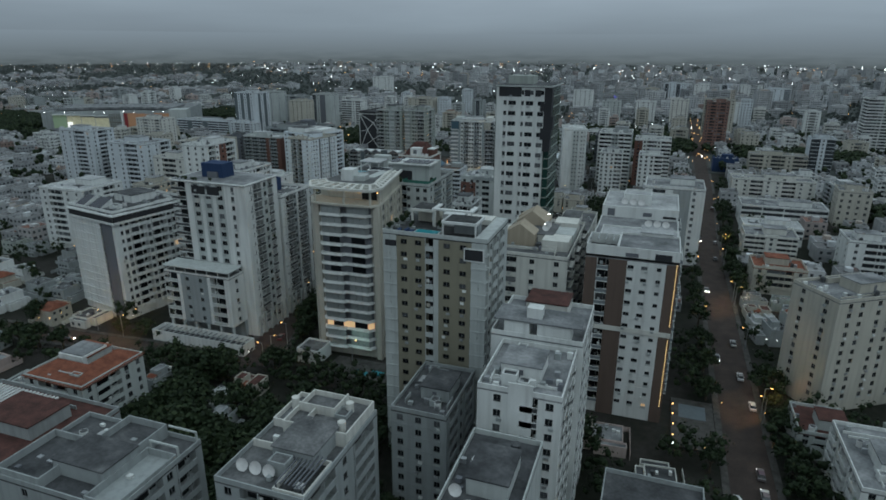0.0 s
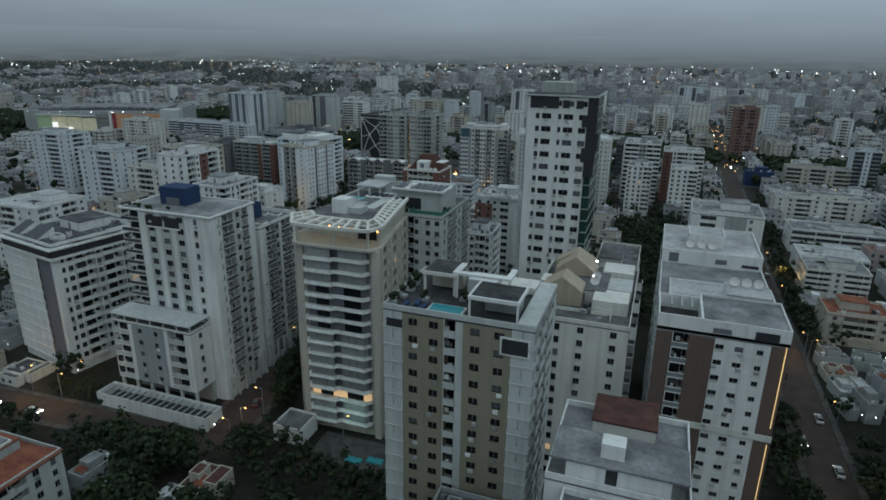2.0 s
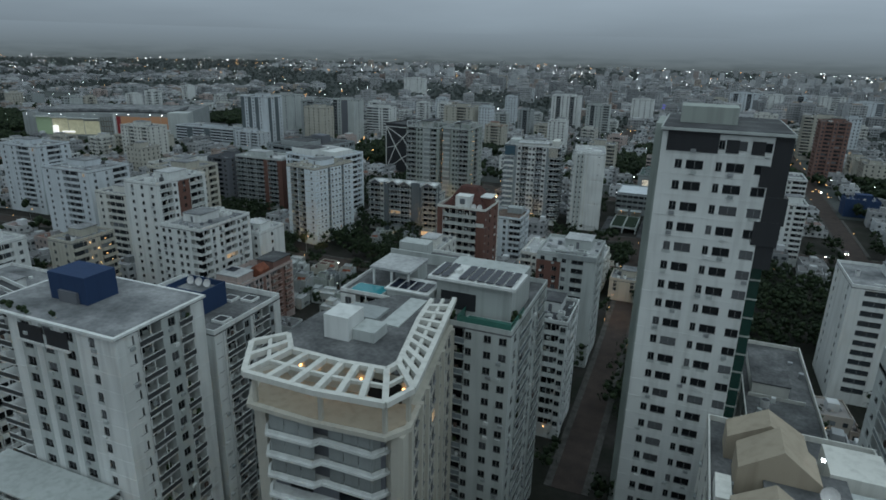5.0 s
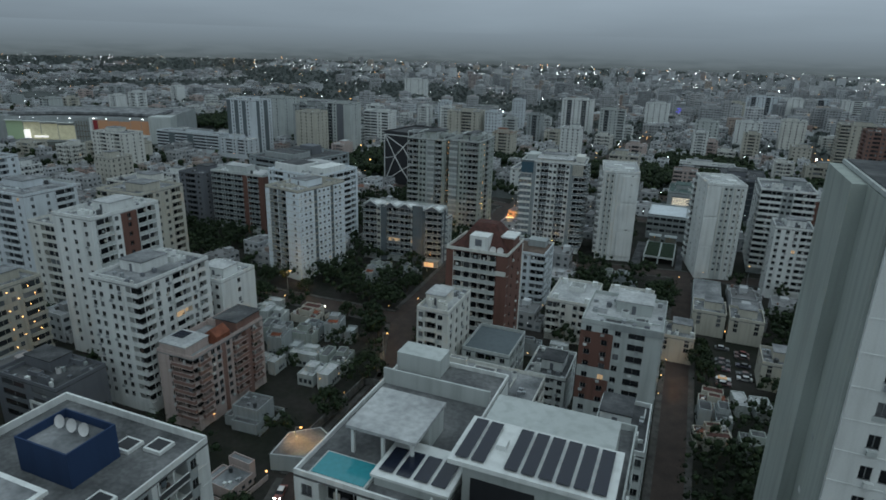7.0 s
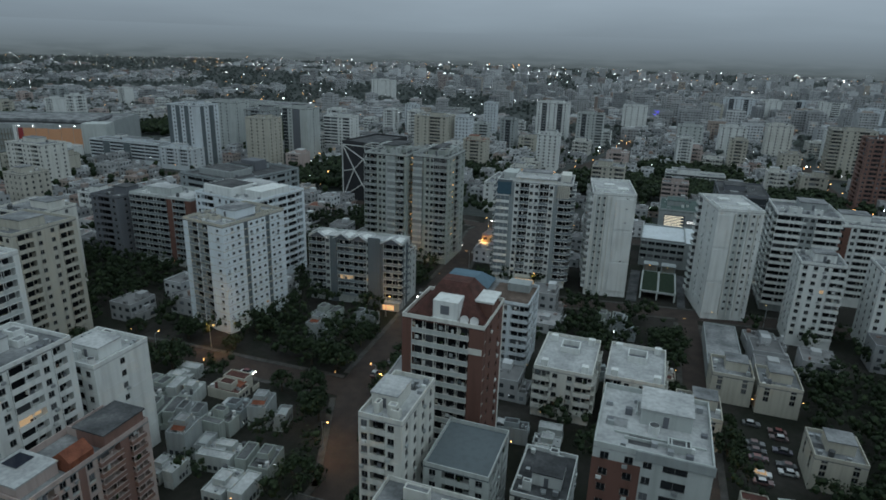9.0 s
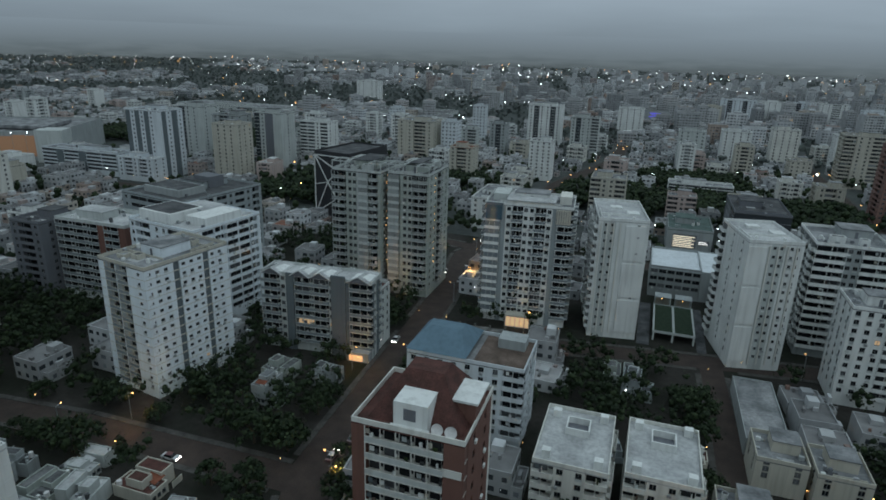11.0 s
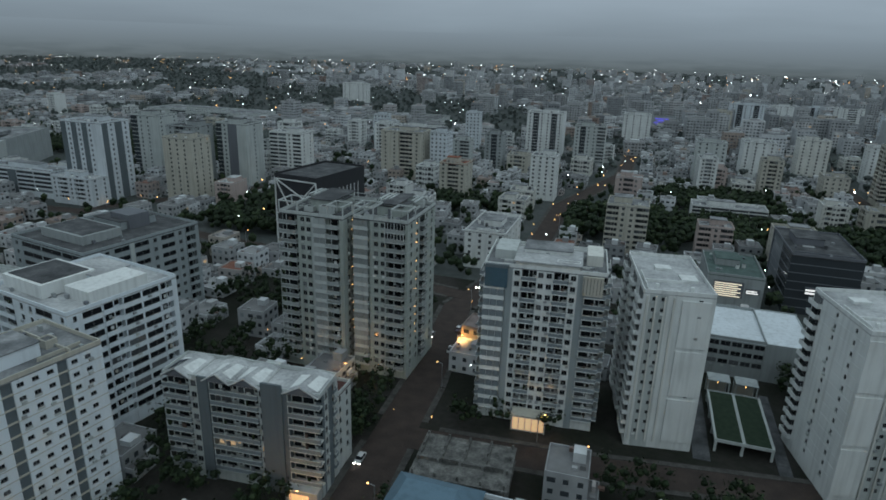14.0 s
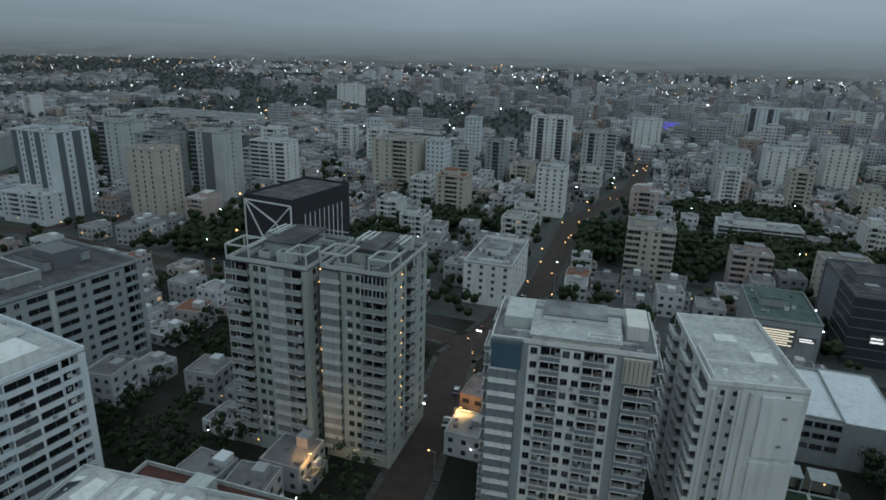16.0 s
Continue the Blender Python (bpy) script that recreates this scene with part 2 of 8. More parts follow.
# leaves of distant trees: haze mixed into the green as pale grey-blue
def hazed_leaf_build(n, l, bsdf):
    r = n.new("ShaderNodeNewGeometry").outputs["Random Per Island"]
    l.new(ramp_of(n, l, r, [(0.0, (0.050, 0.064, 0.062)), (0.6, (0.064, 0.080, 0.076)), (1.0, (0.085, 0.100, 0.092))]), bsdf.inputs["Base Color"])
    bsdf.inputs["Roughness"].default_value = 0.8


HAZELEAF = mat("hazed_far_leaves", hazed_leaf_build)


def car_build(n, l, bsdf):
    o = n.new("ShaderNodeObjectInfo").outputs["Random"]
    l.new(ramp_of(n, l, o, [(0.0, (0.5, 0.5, 0.5)), (0.35, (0.55, 0.56, 0.57)), (0.4, (0.03, 0.03, 0.035)), (0.7, (0.12, 0.125, 0.13)), (0.9, (0.16, 0.03, 0.025)), (1.0, (0.07, 0.09, 0.13))]), bsdf.inputs["Base Color"])
    bsdf.inputs["Roughness"].default_value, bsdf.inputs["Coat Weight"].default_value = 0.35, 0.5


CARPAINT = mat("car_paint", car_build)


# random wall tones, lifted and blued in the paint to pass for haze
def far_build(n, l, bsdf):
    r = n.new("ShaderNodeNewGeometry").outputs["Random Per Island"]
    c = ramp_of(n, l, r, [(0.0, (0.24, 0.255, 0.27)), (0.3, (0.43, 0.445, 0.455)), (0.5, (0.33, 0.34, 0.35)), (0.72, (0.62, 0.65, 0.68)), (0.9, (0.54, 0.555, 0.565)), (0.95, (0.27, 0.19, 0.165)), (1.0, (0.49, 0.46, 0.41))])
    l.new(mixed(n, l, 1.0, c, ramp_of(n, l, noise_of(n, l, 0.2, 4), [(0.3, (0.7,) * 3), (0.7, (1.0,) * 3)]), "MULTIPLY"), bsdf.inputs["Base Color"])
    bsdf.inputs["Roughness"].default_value = 0.85


HAZEWALL = mat("hazed_far_walls", far_build)


def far_roof_build(n, l, bsdf):
    r = n.new("ShaderNodeNewGeometry").outputs["Random Per Island"]
    c = ramp_of(n, l, r, [(0.0, (0.10, 0.10, 0.105)), (0.35, (0.24, 0.245, 0.25)), (0.6, (0.16, 0.16, 0.165)), (0.85, (0.40, 0.41, 0.42)), (0.92, (0.20, 0.08, 0.05)), (1.0, (0.3, 0.3, 0.3))])
    l.new(mixed(n, l, 1.0, c, ramp_of(n, l, noise_of(n, l, 0.25, 4), [(0.3, (0.6,) * 3), (0.7, (1.0,) * 3)]), "MULTIPLY"), bsdf.inputs["Base Color"])
    bsdf.inputs["Roughness"].default_value = 0.9


FARROOF = mat("far_roofs", far_roof_build)

# ---- mesh helpers ----
class Geo:
    """Collects boxes and polygons, each with a material, into one mesh."""
    def __init__(self):
        self.v, self.f, self.m, self.mats = [], [], [], []

    def slot(self, material):
        if material not in self.mats:
            self.mats.append(material)
        return self.mats.index(material)

    def box(self, x0, y0, z0, x1, y1, z1, material, rot=0.0, at=(0, 0)):
        b, s = len(self.v), self.slot(material)
        c, sn = math.cos(rot), math.sin(rot)
        for z in (z0, z1):
            for x, y in ((x0, y0), (x1, y0), (x1, y1), (x0, y1)):
                self.v.append((at[0] + c * x - sn * y, at[1] + sn * x + c * y, z))
        self.f += [(b, b + 3, b + 2, b + 1), (b + 4, b + 5, b + 6, b + 7), (b, b + 1, b + 5, b + 4), (b + 1, b + 2, b + 6, b + 5), (b + 2, b + 3, b + 7, b + 6), (b + 3, b, b + 4, b + 7)]
        self.m += [s] * 6

    def tray(self, x0, y0, x1, y1, h, par, wall, roof, z0=0.0, t=0.22):
        """A flat-roofed block with a parapet, in one piece."""
        b = len(self.v)
        i = (x0 + t, y0 + t, x1 - t, y1 - t)
        for q, z in (((x0, y0, x1, y1), z0), ((x0, y0, x1, y1), h + par), (i, h + par), (i, h)):
            self.v += [(q[0], q[1], z), (q[2], q[1], z), (q[2], q[3], z), (q[0], q[3], z)]
        w, r = self.slot(wall), self.slot(roof)
        for k in range(3):
            for j in range(4):
                self.f.append((b + 4 * k + j, b + 4 * k + (j + 1) % 4, b + 4 * k + 4 + (j + 1) % 4, b + 4 * k + 4 + j))
                self.m.append(w)
        self.f += [(b + 12, b + 13, b + 14, b + 15), (b + 3, b + 2, b + 1, b)]
        self.m += [r, w]

    def prism(self, pts, z0, z1, material):
        b, s, n = len(self.v), self.slot(material), len(pts)
        self.v += [(x, y, z0) for x, y in pts] + [(x, y, z1) for x, y in pts]
        self.f += [tuple(b + i for i in reversed(range(n))), tuple(b + n + i for i in range(n))]
        self.f += [(b + i, b + (i + 1) % n, b + n + (i + 1) % n, b + n + i) for i in range(n)]
        self.m += [s] * (n + 2)

    def poly(self, pts, material):
        b = len(self.v)
        self.v += list(pts)
        self.f.append(tuple(range(b, b + len(pts))))
        self.m.append(self.slot(material))

    def tube(self, x, y, z0, z1, r0, r1, material, n=10):
        b, s = len(self.v), self.slot(material)
        for z, r in ((z0, r0), (z1, r1)):
            self.v += [(x + r * math.cos(2 * math.pi * i / n), y + r * math.sin(2 * math.pi * i / n), z) for i in range(n)]
        self.f += [tuple(b + i for i in reversed(range(n))), tuple(b + n + i for i in range(n))]
        self.f += [(b + i, b + (i + 1) % n, b + n + (i + 1) % n, b + n + i) for i in range(n)]
        self.m += [s] * (n + 2)

    def beam(self, p, q, w, material):
        """A square bar from p to q."""
        p, q = Vector(p), Vector(q)
        d = (q - p).normalized()
        a = d.cross(Vector((0, 0, 1)) if abs(d.z) < 0.9 else Vector((1, 0, 0))).normalized() * w / 2
        c = d.cross(a).normalized() * w / 2
        b, s = len(self.v), self.slot(material)
        for o in (p, q):
            self.v += [tuple(o + a + c), tuple(o - a + c), tuple(o - a - c), tuple(o + a - c)]
        self.f += [(b + 3, b + 2, b + 1, b), (b + 4, b + 5, b + 6, b + 7)] + [(b + i, b + (i + 1) % 4, b + 4 + (i + 1) % 4, b + 4 + i) for i in range(4)]
        self.m += [s] * 6

    def lump(self, x, y, z, r, material, rng):
        """An uneven leafy core, the dark inside of a crown."""
        b, s = len(self.v), self.slot(material)
        for k, (zz, rr) in enumerate(((-0.6, 0.75), (0.35, 0.95))):
            for i in range(5):
                a = 1.2566 * i + 0.63 * k
                q = rr * r * rng.uniform(0.75, 1.1)
                self.v.append((x + q * math.cos(a), y + q * math.sin(a), z + zz * r * rng.uniform(0.8, 1.1)))
        self.v += [(x, y, z - r), (x + 0.2 * r, y, z + r)]
        for i in range(5):
            j = (i + 1) % 5
            self.f += [(b + i, b + j, b + 5 + i), (b + j, b + 5 + j, b + 5 + i), (b + j, b + i, b + 10), (b + 5 + i, b + 5 + j, b + 11)]
        self.m += [s] * 20

    def mesh(self, name):
        me = bpy.data.meshes.new(name)
        me.from_pydata(self.v, [], self.f)
        for m in self.mats:
            me.materials.append(m)
        me.polygons.foreach_set("material_index", self.m)
        me.update()
        return me


def part(name, geo, parent, label="", m=None, kind=""):
    """Links a Geo or a mesh as one mesh object under a thing or a part."""
    ob = new(name, geo.mesh(name) if isinstance(geo, Geo) else geo)
    ob.parent = parent
    if m is not None:
        ob.matrix_local = m
    return tagged(ob, label, kind=kind)


def solid(name, geo, label="", category="", kind="", group="", m=None):
    ob = new(name, geo.mesh(name))
    if m is not None:
        ob.matrix_world = m
    return tagged(ob, label, category, group, kind)


CACHE = {}


def window_mesh(w, h, glass, frame_m, light=False):
    """A recessed window with sill, head and mullion; light: a simpler one for buildings far off."""
    key = ("win", round(w, 1), round(h, 1), glass.name, frame_m.name, light)
    if key not in CACHE:
        g = Geo()
        w, h = key[1], key[2]
        t = 0.07
        if light:
            g.poly([(-w / 2, 0.16, 0), (w / 2, 0.16, 0), (w / 2, 0.16, h), (-w / 2, 0.16, h)], glass)
            g.poly([(-t, 0.12, 0), (t, 0.12, 0), (t, 0.12, h), (-t, 0.12, h)], frame_m)
            g.box(-w / 2 - 0.05, -0.06, -t, w / 2 + 0.05, 0.16, 0.0, frame_m)
            CACHE[key] = g.mesh("window")
            return CACHE[key]
        g.box(-w / 2, 0.16, 0, w / 2, 0.20, h, glass)
        g.box(-w / 2, 0.10, h - t, w / 2, 0.16, h, frame_m)
        g.box(-w / 2 - 0.05, -0.06, -t, w / 2 + 0.05, 0.16, 0.0, frame_m)
        g.box(-t / 2, 0.10, 0, t / 2, 0.16, h - t, frame_m)
        CACHE[key] = g.mesh("window")
    return CACHE[key]


def balcony_mesh(kind, w, depth, fh, slab_m, rail_m, glass, proj):
    key = ("bal", kind, round(w, 1), round(depth, 1), round(fh, 2), slab_m.name, rail_m.name, glass.name, proj)
    if key not in CACHE:
        g = Geo()
        h = w / 2
        out = -proj
        g.box(-h, out, -0.14, h, depth, 0.12, slab_m)
        if kind == "e":
            n = max(1, round(w / 1.6))
            g.box(-h, out + 0.12, 0.12, h, out + 0.2, 0.95, slab_m)
            for i in range(n):
                g.box(-h + (i + 0.03) * w / n, out + 0.14, 0.95, -h + (i + 0.97) * w / n, out + 0.18, fh - 0.16, rail_m)
        else:
            g.box(-h, out, 0.12, h, out + 0.10, 1.02, rail_m)
            g.box(-h, out - 0.03, 1.02, h, out + 0.13, 1.09, slab_m)
            if kind == "l":
                g.box(-h, out + 0.02, 1.09, -h + 0.14, out + 0.16, fh - 0.14, slab_m)
                if w > 3.6:
                    g.box(-0.07, out + 0.02, 1.09, 0.07, out + 0.16, fh - 0.14, slab_m)
            if proj > 0.3:
                g.box(-h, out + 0.1, 0.12, -h + 0.1, 0, 1.02, rail_m)
                g.box(h - 0.1, out + 0.1, 0.12, h, 0, 1.02, rail_m)
            g.box(-h * 0.92, depth - 0.06, 0.12, h * 0.42, depth - 0.012, min(2.5, fh - 0.35), glass)
            g.box(h * 0.48, depth - 0.05, 0.75, h * 0.92, depth - 0.012, min(2.4, fh - 0.35), glass)
        CACHE[key] = g.mesh("balcony")
    return CACHE[key]


def bays_of(spec, length):
    out = [(s[0], float(s[1:])) for s in spec.split()]
    k = length / sum(w for _, w in out)
    u, res = -length / 2, []
    for kind, w in out:
        res.append((kind, u, u + w * k))
        u += w * k
    return res


def apartment(name, label, rect, h, floors, faces, wall=WHITE, accent=GREY, trim=None, rail=None, roof=ROOF, glass=GLASS, strip_glass=None, frame_m=FRAME,
              base=3.2, rec=1.5, rot=0.0, parapet=0.9, wsize=(1.3, 1.3), joined=False, proj=0.25, gap=False, group="", cat="apartment building", seed=0, roofbits=True, lift=0.0):
    """A block of flats. faces: for S, E, N and W the row of bays along it, a letter and a width each: b blank wall, w window, W broad window,
    l loggia, e glazed loggia, p hung balcony, a blank accent strip, s accent strip with windows, v accent strip with windows two a floor, g glass strip."""
    rng = random.Random(seed or int(abs(rect[0] * 7 + rect[1] * 13)))
    x0, y0, x1, y1 = rect
    W, D = x1 - x0, y1 - y0
    trim, rail = trim or wall, rail or trim or wall
    root = tagged(new(name), label, cat, group)
    root.matrix_world = pose((x0 + x1) / 2, (y0 + y1) / 2, 0, 0, 0, rot)
    fh = (h - base) / floors
    body = Geo()
    body.box(-W / 2 + rec, -D / 2 + rec, lift, W / 2 - rec, D / 2 - rec, h - 0.3, wall)
    joined_geo = Geo()
    todo = []
    for side, ang, L, off in (("S", 0, W, D), ("E", 90, D, W), ("N", 180, W, D), ("W", 270, D, W)):
        spec = faces.get(side) or "b1"
        lim = L / 2 - (rec if side in "EW" else 0.0)
        a = radians(ang)
        at = (math.sin(a) * off / 2, -math.cos(a) * off / 2)

        def wallbox(u0, u1, z0, z1, m, d0=0.0):
            u0, u1, z0 = max(u0, -lim), min(u1, lim), max(z0, lift)
            if u1 - u0 > 0.01 and z1 > z0:
                body.box(u0, d0, z0, u1, rec, z1, m, a, at)
        for kind, u0, u1 in bays_of(spec, L):
            bw, mid = u1 - u0, (u0 + u1) / 2
            m = accent if kind in "asv" else wall
            d0 = -0.06 if kind in "asv" else 0.0
            if kind in "ba":
                wallbox(u0, u1, 0, h - 0.3, m, d0)
            elif kind in "wWsvp":
                ww, wh = wsize
                ww = bw - 0.5 if kind == "W" else min(ww, bw - 0.3)
                n = 2 if kind == "v" else 1
                if n == 2:
                    ww = min(ww, bw / 2 - 0.4)
                sill = 0.15 if kind == "p" else 0.95
                wh = 2.1 if kind == "p" else (1.5 if kind == "W" else wh)
                cs = [mid] if n == 1 else [mid - bw / 4, mid + bw / 4]
                edges = [u0] + [e for c in cs for e in (c - ww / 2, c + ww / 2)] + [u1]
                for i in range(0, len(edges), 2):
                    wallbox(edges[i], edges[i + 1], 0, h - 0.3, m, d0)
                for c in cs:
                    z = 0.0
                    for k in range(floors):
                        s = base + k * fh + sill
                        wallbox(c - ww / 2, c + ww / 2, z, s, m, d0)
                        z = s + wh
                        if abs(c) < lim - ww / 2 + rec * 0.9:
                            todo.append(("window", window_mesh(ww, wh, glass, frame_m, joined), a, at, c, s))
                    wallbox(c - ww / 2, c + ww / 2, z, h - 0.3, m, d0)
                if kind == "p":
                    for k in range(floors):
                        todo.append(("balcony", balcony_mesh("p", bw * 0.9, 0.0, fh, trim, rail, glass, 1.2), a, at, mid, base + k * fh))
            elif kind in "le":
                uu0, uu1 = max(u0, -lim), min(u1, lim)
                for k in range(floors):
                    todo.append(("balcony", balcony_mesh(kind, uu1 - uu0, rec, fh, trim, rail, glass, proj), a, at, (uu0 + uu1) / 2, base + k * fh))
                if base > 1:
                    wallbox(u0, u1, 0, base - 0.15, wall, 0.2)
            elif kind == "g":
                wallbox(u0, u1, 0, h - 0.3, strip_glass or glass, 0.35)
                for k in range(floors):
                    wallbox(u0, u1, base + k * fh - 0.15, base + k * fh + 0.15, trim, 0.22)
    t = 0.22
    if parapet:
        for b in ((-W / 2, -D / 2, W / 2, -D / 2 + t), (-W / 2, D / 2 - t, W / 2, D / 2), (-W / 2, -D / 2 + t, -W / 2 + t, D / 2 - t), (W / 2 - t, -D / 2 + t, W / 2, D / 2 - t)):
            body.box(b[0], b[1], h, b[2], b[3], h + parapet, trim)
    part("wall", body, root)
    rg = Geo()
    rg.box(-W / 2, -D / 2, h - 0.3, W / 2, D / 2, h, roof)
    part("roof", rg, root)
    hidden = "W" if (x0 + x1) / 2 < -75 else "E"
    shown = {0: True, 90: hidden != "E", 180: False, 270: hidden != "W"}
    for nm, me, a, at, u, z in todo:
        x, y = at[0] + math.cos(a) * u, at[1] + math.sin(a) * u
        M = Matrix.Translation((x, y, z)) @ Matrix.Rotation(a, 4, "Z")
        if joined or not shown[round(math.degrees(a))]:
            b = len(joined_geo.v)
            joined_geo.v += [tuple(M @ v.co) for v in me.vertices]
            for p in me.polygons:
                joined_geo.f.append(tuple(b + i for i in p.vertices))
                joined_geo.m.append(joined_geo.slot(me.materials[p.material_index]))
        else:
            part(nm, me, root, m=M)
    if joined_geo.v:
        part("glazing", joined_geo, root, kind="stuff")
    if not joined:
        # air conditioners under windows, things on balconies, string courses at the floors
        fx = Geo()
        for nm, me, a, at, u, z in todo:
            if not shown[round(math.degrees(a))]:
                continue
            q = rng.random()
            if nm == "window" and q < 0.34:
                o = rng.choice([-0.5, 0.0, 0.45])
                fx.box(u + o - 0.42, -0.38, z - 0.78, u + o + 0.42, 0.0, z - 0.24, rng.choice([LIGHTGREY, WHITE, METAL, GREY]), a, at)
            elif nm == "window" and q < 0.48:
                fx.box(u - 0.7, -0.05, z - 0.62, u + 0.7, 0.0, z - 0.1, LIGHTGREY, a, at)
            elif nm == "balcony" and q < 0.75:
                o = rng.uniform(-0.9, 0.7)
                k = min(0.25, proj) * 0.5
                fx.box(u + o, k + 0.12, z + 0.12, u + o + rng.uniform(0.3, 0.9), k + 0.5, z + rng.uniform(1.0, 1.75), rng.choice([DARKGREY, TANK, WHITE, BROWN, GRASS, LIGHTGREY]), a, at)
                if q < 0.3:
                    fx.box(u + o - 0.9, k + 0.2, z + 1.2, u + o - 0.1, k + 0.24, z + 2.1, rng.choice([WHITE, GREY, SLATE, CREAM]), a, at)
        if rng.random() < 0.6:
            for k in range(1, floors):
                z = base + k * fh
                for ang, L, off in ((0, W, D), (90 if hidden != "E" else 270, D, W)):
                    a = radians(ang)
                    fx.box(-L / 2, -0.05, z - 0.08, L / 2, 0.0, z + 0.06, trim, a, (math.sin(a) * off / 2, -math.cos(a) * off / 2))
        if fx.v:
            part("fixture", fx, root, kind="stuff")
    if roofbits:
        w = min(W, D)
        sx, sy = rng.uniform(-0.15, 0.15) * W, rng.uniform(-0.1, 0.2) * D
        sh = Geo()
        a, b = 0.16 * W + 1.2, 0.13 * D + 1.2
        sh.box(sx - a, sy - b, h, sx + a, sy + b, h + 2.8, wall)
        sh.box(sx - a - 0.2, sy - b - 0.2, h + 2.8, sx + a + 0.2, sy + b + 0.2, h + 3.05, roof)
        head = part("stair_head", sh, root)
        if not joined:
            dg = Geo()
            dg.box(sx - 0.5, sy - b - 0.06, h, sx + 0.4, sy - b - 0.004, h + 2.1, DARKGREY)
            part("door", dg, head, "dark metal roof door")
        ac = Geo()
        for i in range(rng.randint(1, 3)):
            ux, uy = rng.uniform(-0.38, 0.38) * W, rng.uniform(-0.4, 0.4) * D
            if abs(ux - sx) < a + 1.2 and abs(uy - sy) < b + 1.2:
                continue
            tk = ac if joined else Geo()
            r = rng.uniform(0.6, 0.9)
            tk.tube(ux, uy, h, h + 1.5, r, r, rng.choice([TANK, DISH, WHITE]), 10)
            tk.tube(ux, uy, h + 1.5, h + 1.75, r * 0.9, r * 0.3, TANK, 10)
            if not joined:
                part("water_tank", tk, root)
        for i in range(rng.randint(6, 12) if joined else rng.randint(14, 22)):
            ux, uy = rng.uniform(-0.44, 0.44) * W, rng.uniform(-0.44, 0.44) * D
            if abs(ux - sx) < a + 0.8 and abs(uy - sy) < b + 0.8:
                continue
            ac.box(ux - rng.uniform(0.3, 0.7), uy - rng.uniform(0.25, 0.6), h, ux + 0.45, uy + 0.3, h + rng.uniform(0.4, 1.3), rng.choice([METAL, METAL, WHITE, GREY, DARKGREY]))
        if not joined:
            for i in range(3):
                ux, uy = rng.uniform(-0.36, 0.2) * W, rng.choice([-0.36, 0.26]) * D + rng.uniform(-1, 1)
                lw_, ld_, lh_ = rng.uniform(0.12, 0.2) * W, rng.uniform(0.07, 0.12) * D, rng.uniform(0.9, 2.6)
                if abs(ux + lw_ / 2 - sx) > a + lw_ / 2 or abs(uy + ld_ / 2 - sy) > b + ld_ / 2:
                    ac.tray(ux, uy, ux + lw_, uy + ld_, h + lh_ - 0.2, 0.25, trim, rng.choice([DARKROOF, MIDROOF, roof]), h + 0.01)
            for i in range(4):
                ux = rng.uniform(-0.42, 0.42) * W
                v0, v1 = -D * rng.uniform(0.3, 0.46), -D * rng.uniform(0.05, 0.2)
                if rng.random() < 0.5:
                    v0, v1 = -v1, -v0
                if abs(ux - sx) > a + 0.3:
                    ac.box(ux - 0.09, v0, h, ux + 0.09, v1, h + rng.uniform(0.5, 1.2), trim)
        for i in range(3):
            uy = rng.uniform(-0.42, 0.42) * D
            if abs(uy - sy) > b + 0.3:
                ac.box(-W * rng.uniform(0.2, 0.45), uy - 0.1, h, W * rng.uniform(0.2, 0.45), uy + 0.1, h + rng.uniform(0.3, 0.9), trim)
        for i in range(2):
            ux, uy = rng.uniform(-0.38, 0.2) * W, rng.uniform(-0.4, 0.3) * D
            if abs(ux - sx) > a + 1.5 or abs(uy - sy) > b + 1.5:
                ac.box(ux - 1.0, uy - 0.8, h + 0.004, ux + 0.14 * W, uy + 0.10 * D, h + 0.05, rng.choice([DARKROOF, ROOF, WHITEROOF]))
        part("rooftop_unit", ac, root, kind="stuff")
    return root


def extra(root, name, boxes, label="", piece=""):
    """A further part of a thing, given as boxes in the thing's own axes; with piece, all boxes but the first are parts of that part."""
    g = Geo()
    g.box(*boxes[0])
    if not piece:
        for b in boxes[1:]:
            g.box(*b)
    ob = part(name, g, root, label)
    for b in boxes[1:] if piece else ():
        g = Geo()
        g.box(*b)
        part(piece, g, root if piece == name else ob)
    return ob

# ---- ground, roads ----
g = Geo()
g.poly([(-16000, -4000, 0), (12000, -4000, 0), (12000, 14000, 0), (-16000, 14000, 0)], GROUND)
solid("ground", g, "dark mottled ground of a dense town at dusk", "ground", "structure")
# second ground sheet with the haze in its base colour
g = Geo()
g.poly([(-15900, 540, 0.015), (11900, 540, 0.015), (11900, 13900, 0.015), (-15900, 13900, 0.015)], HAZEGROUND)
solid("ground", g, "grey yards and lanes of the further town, paled for haze", "ground", "structure")

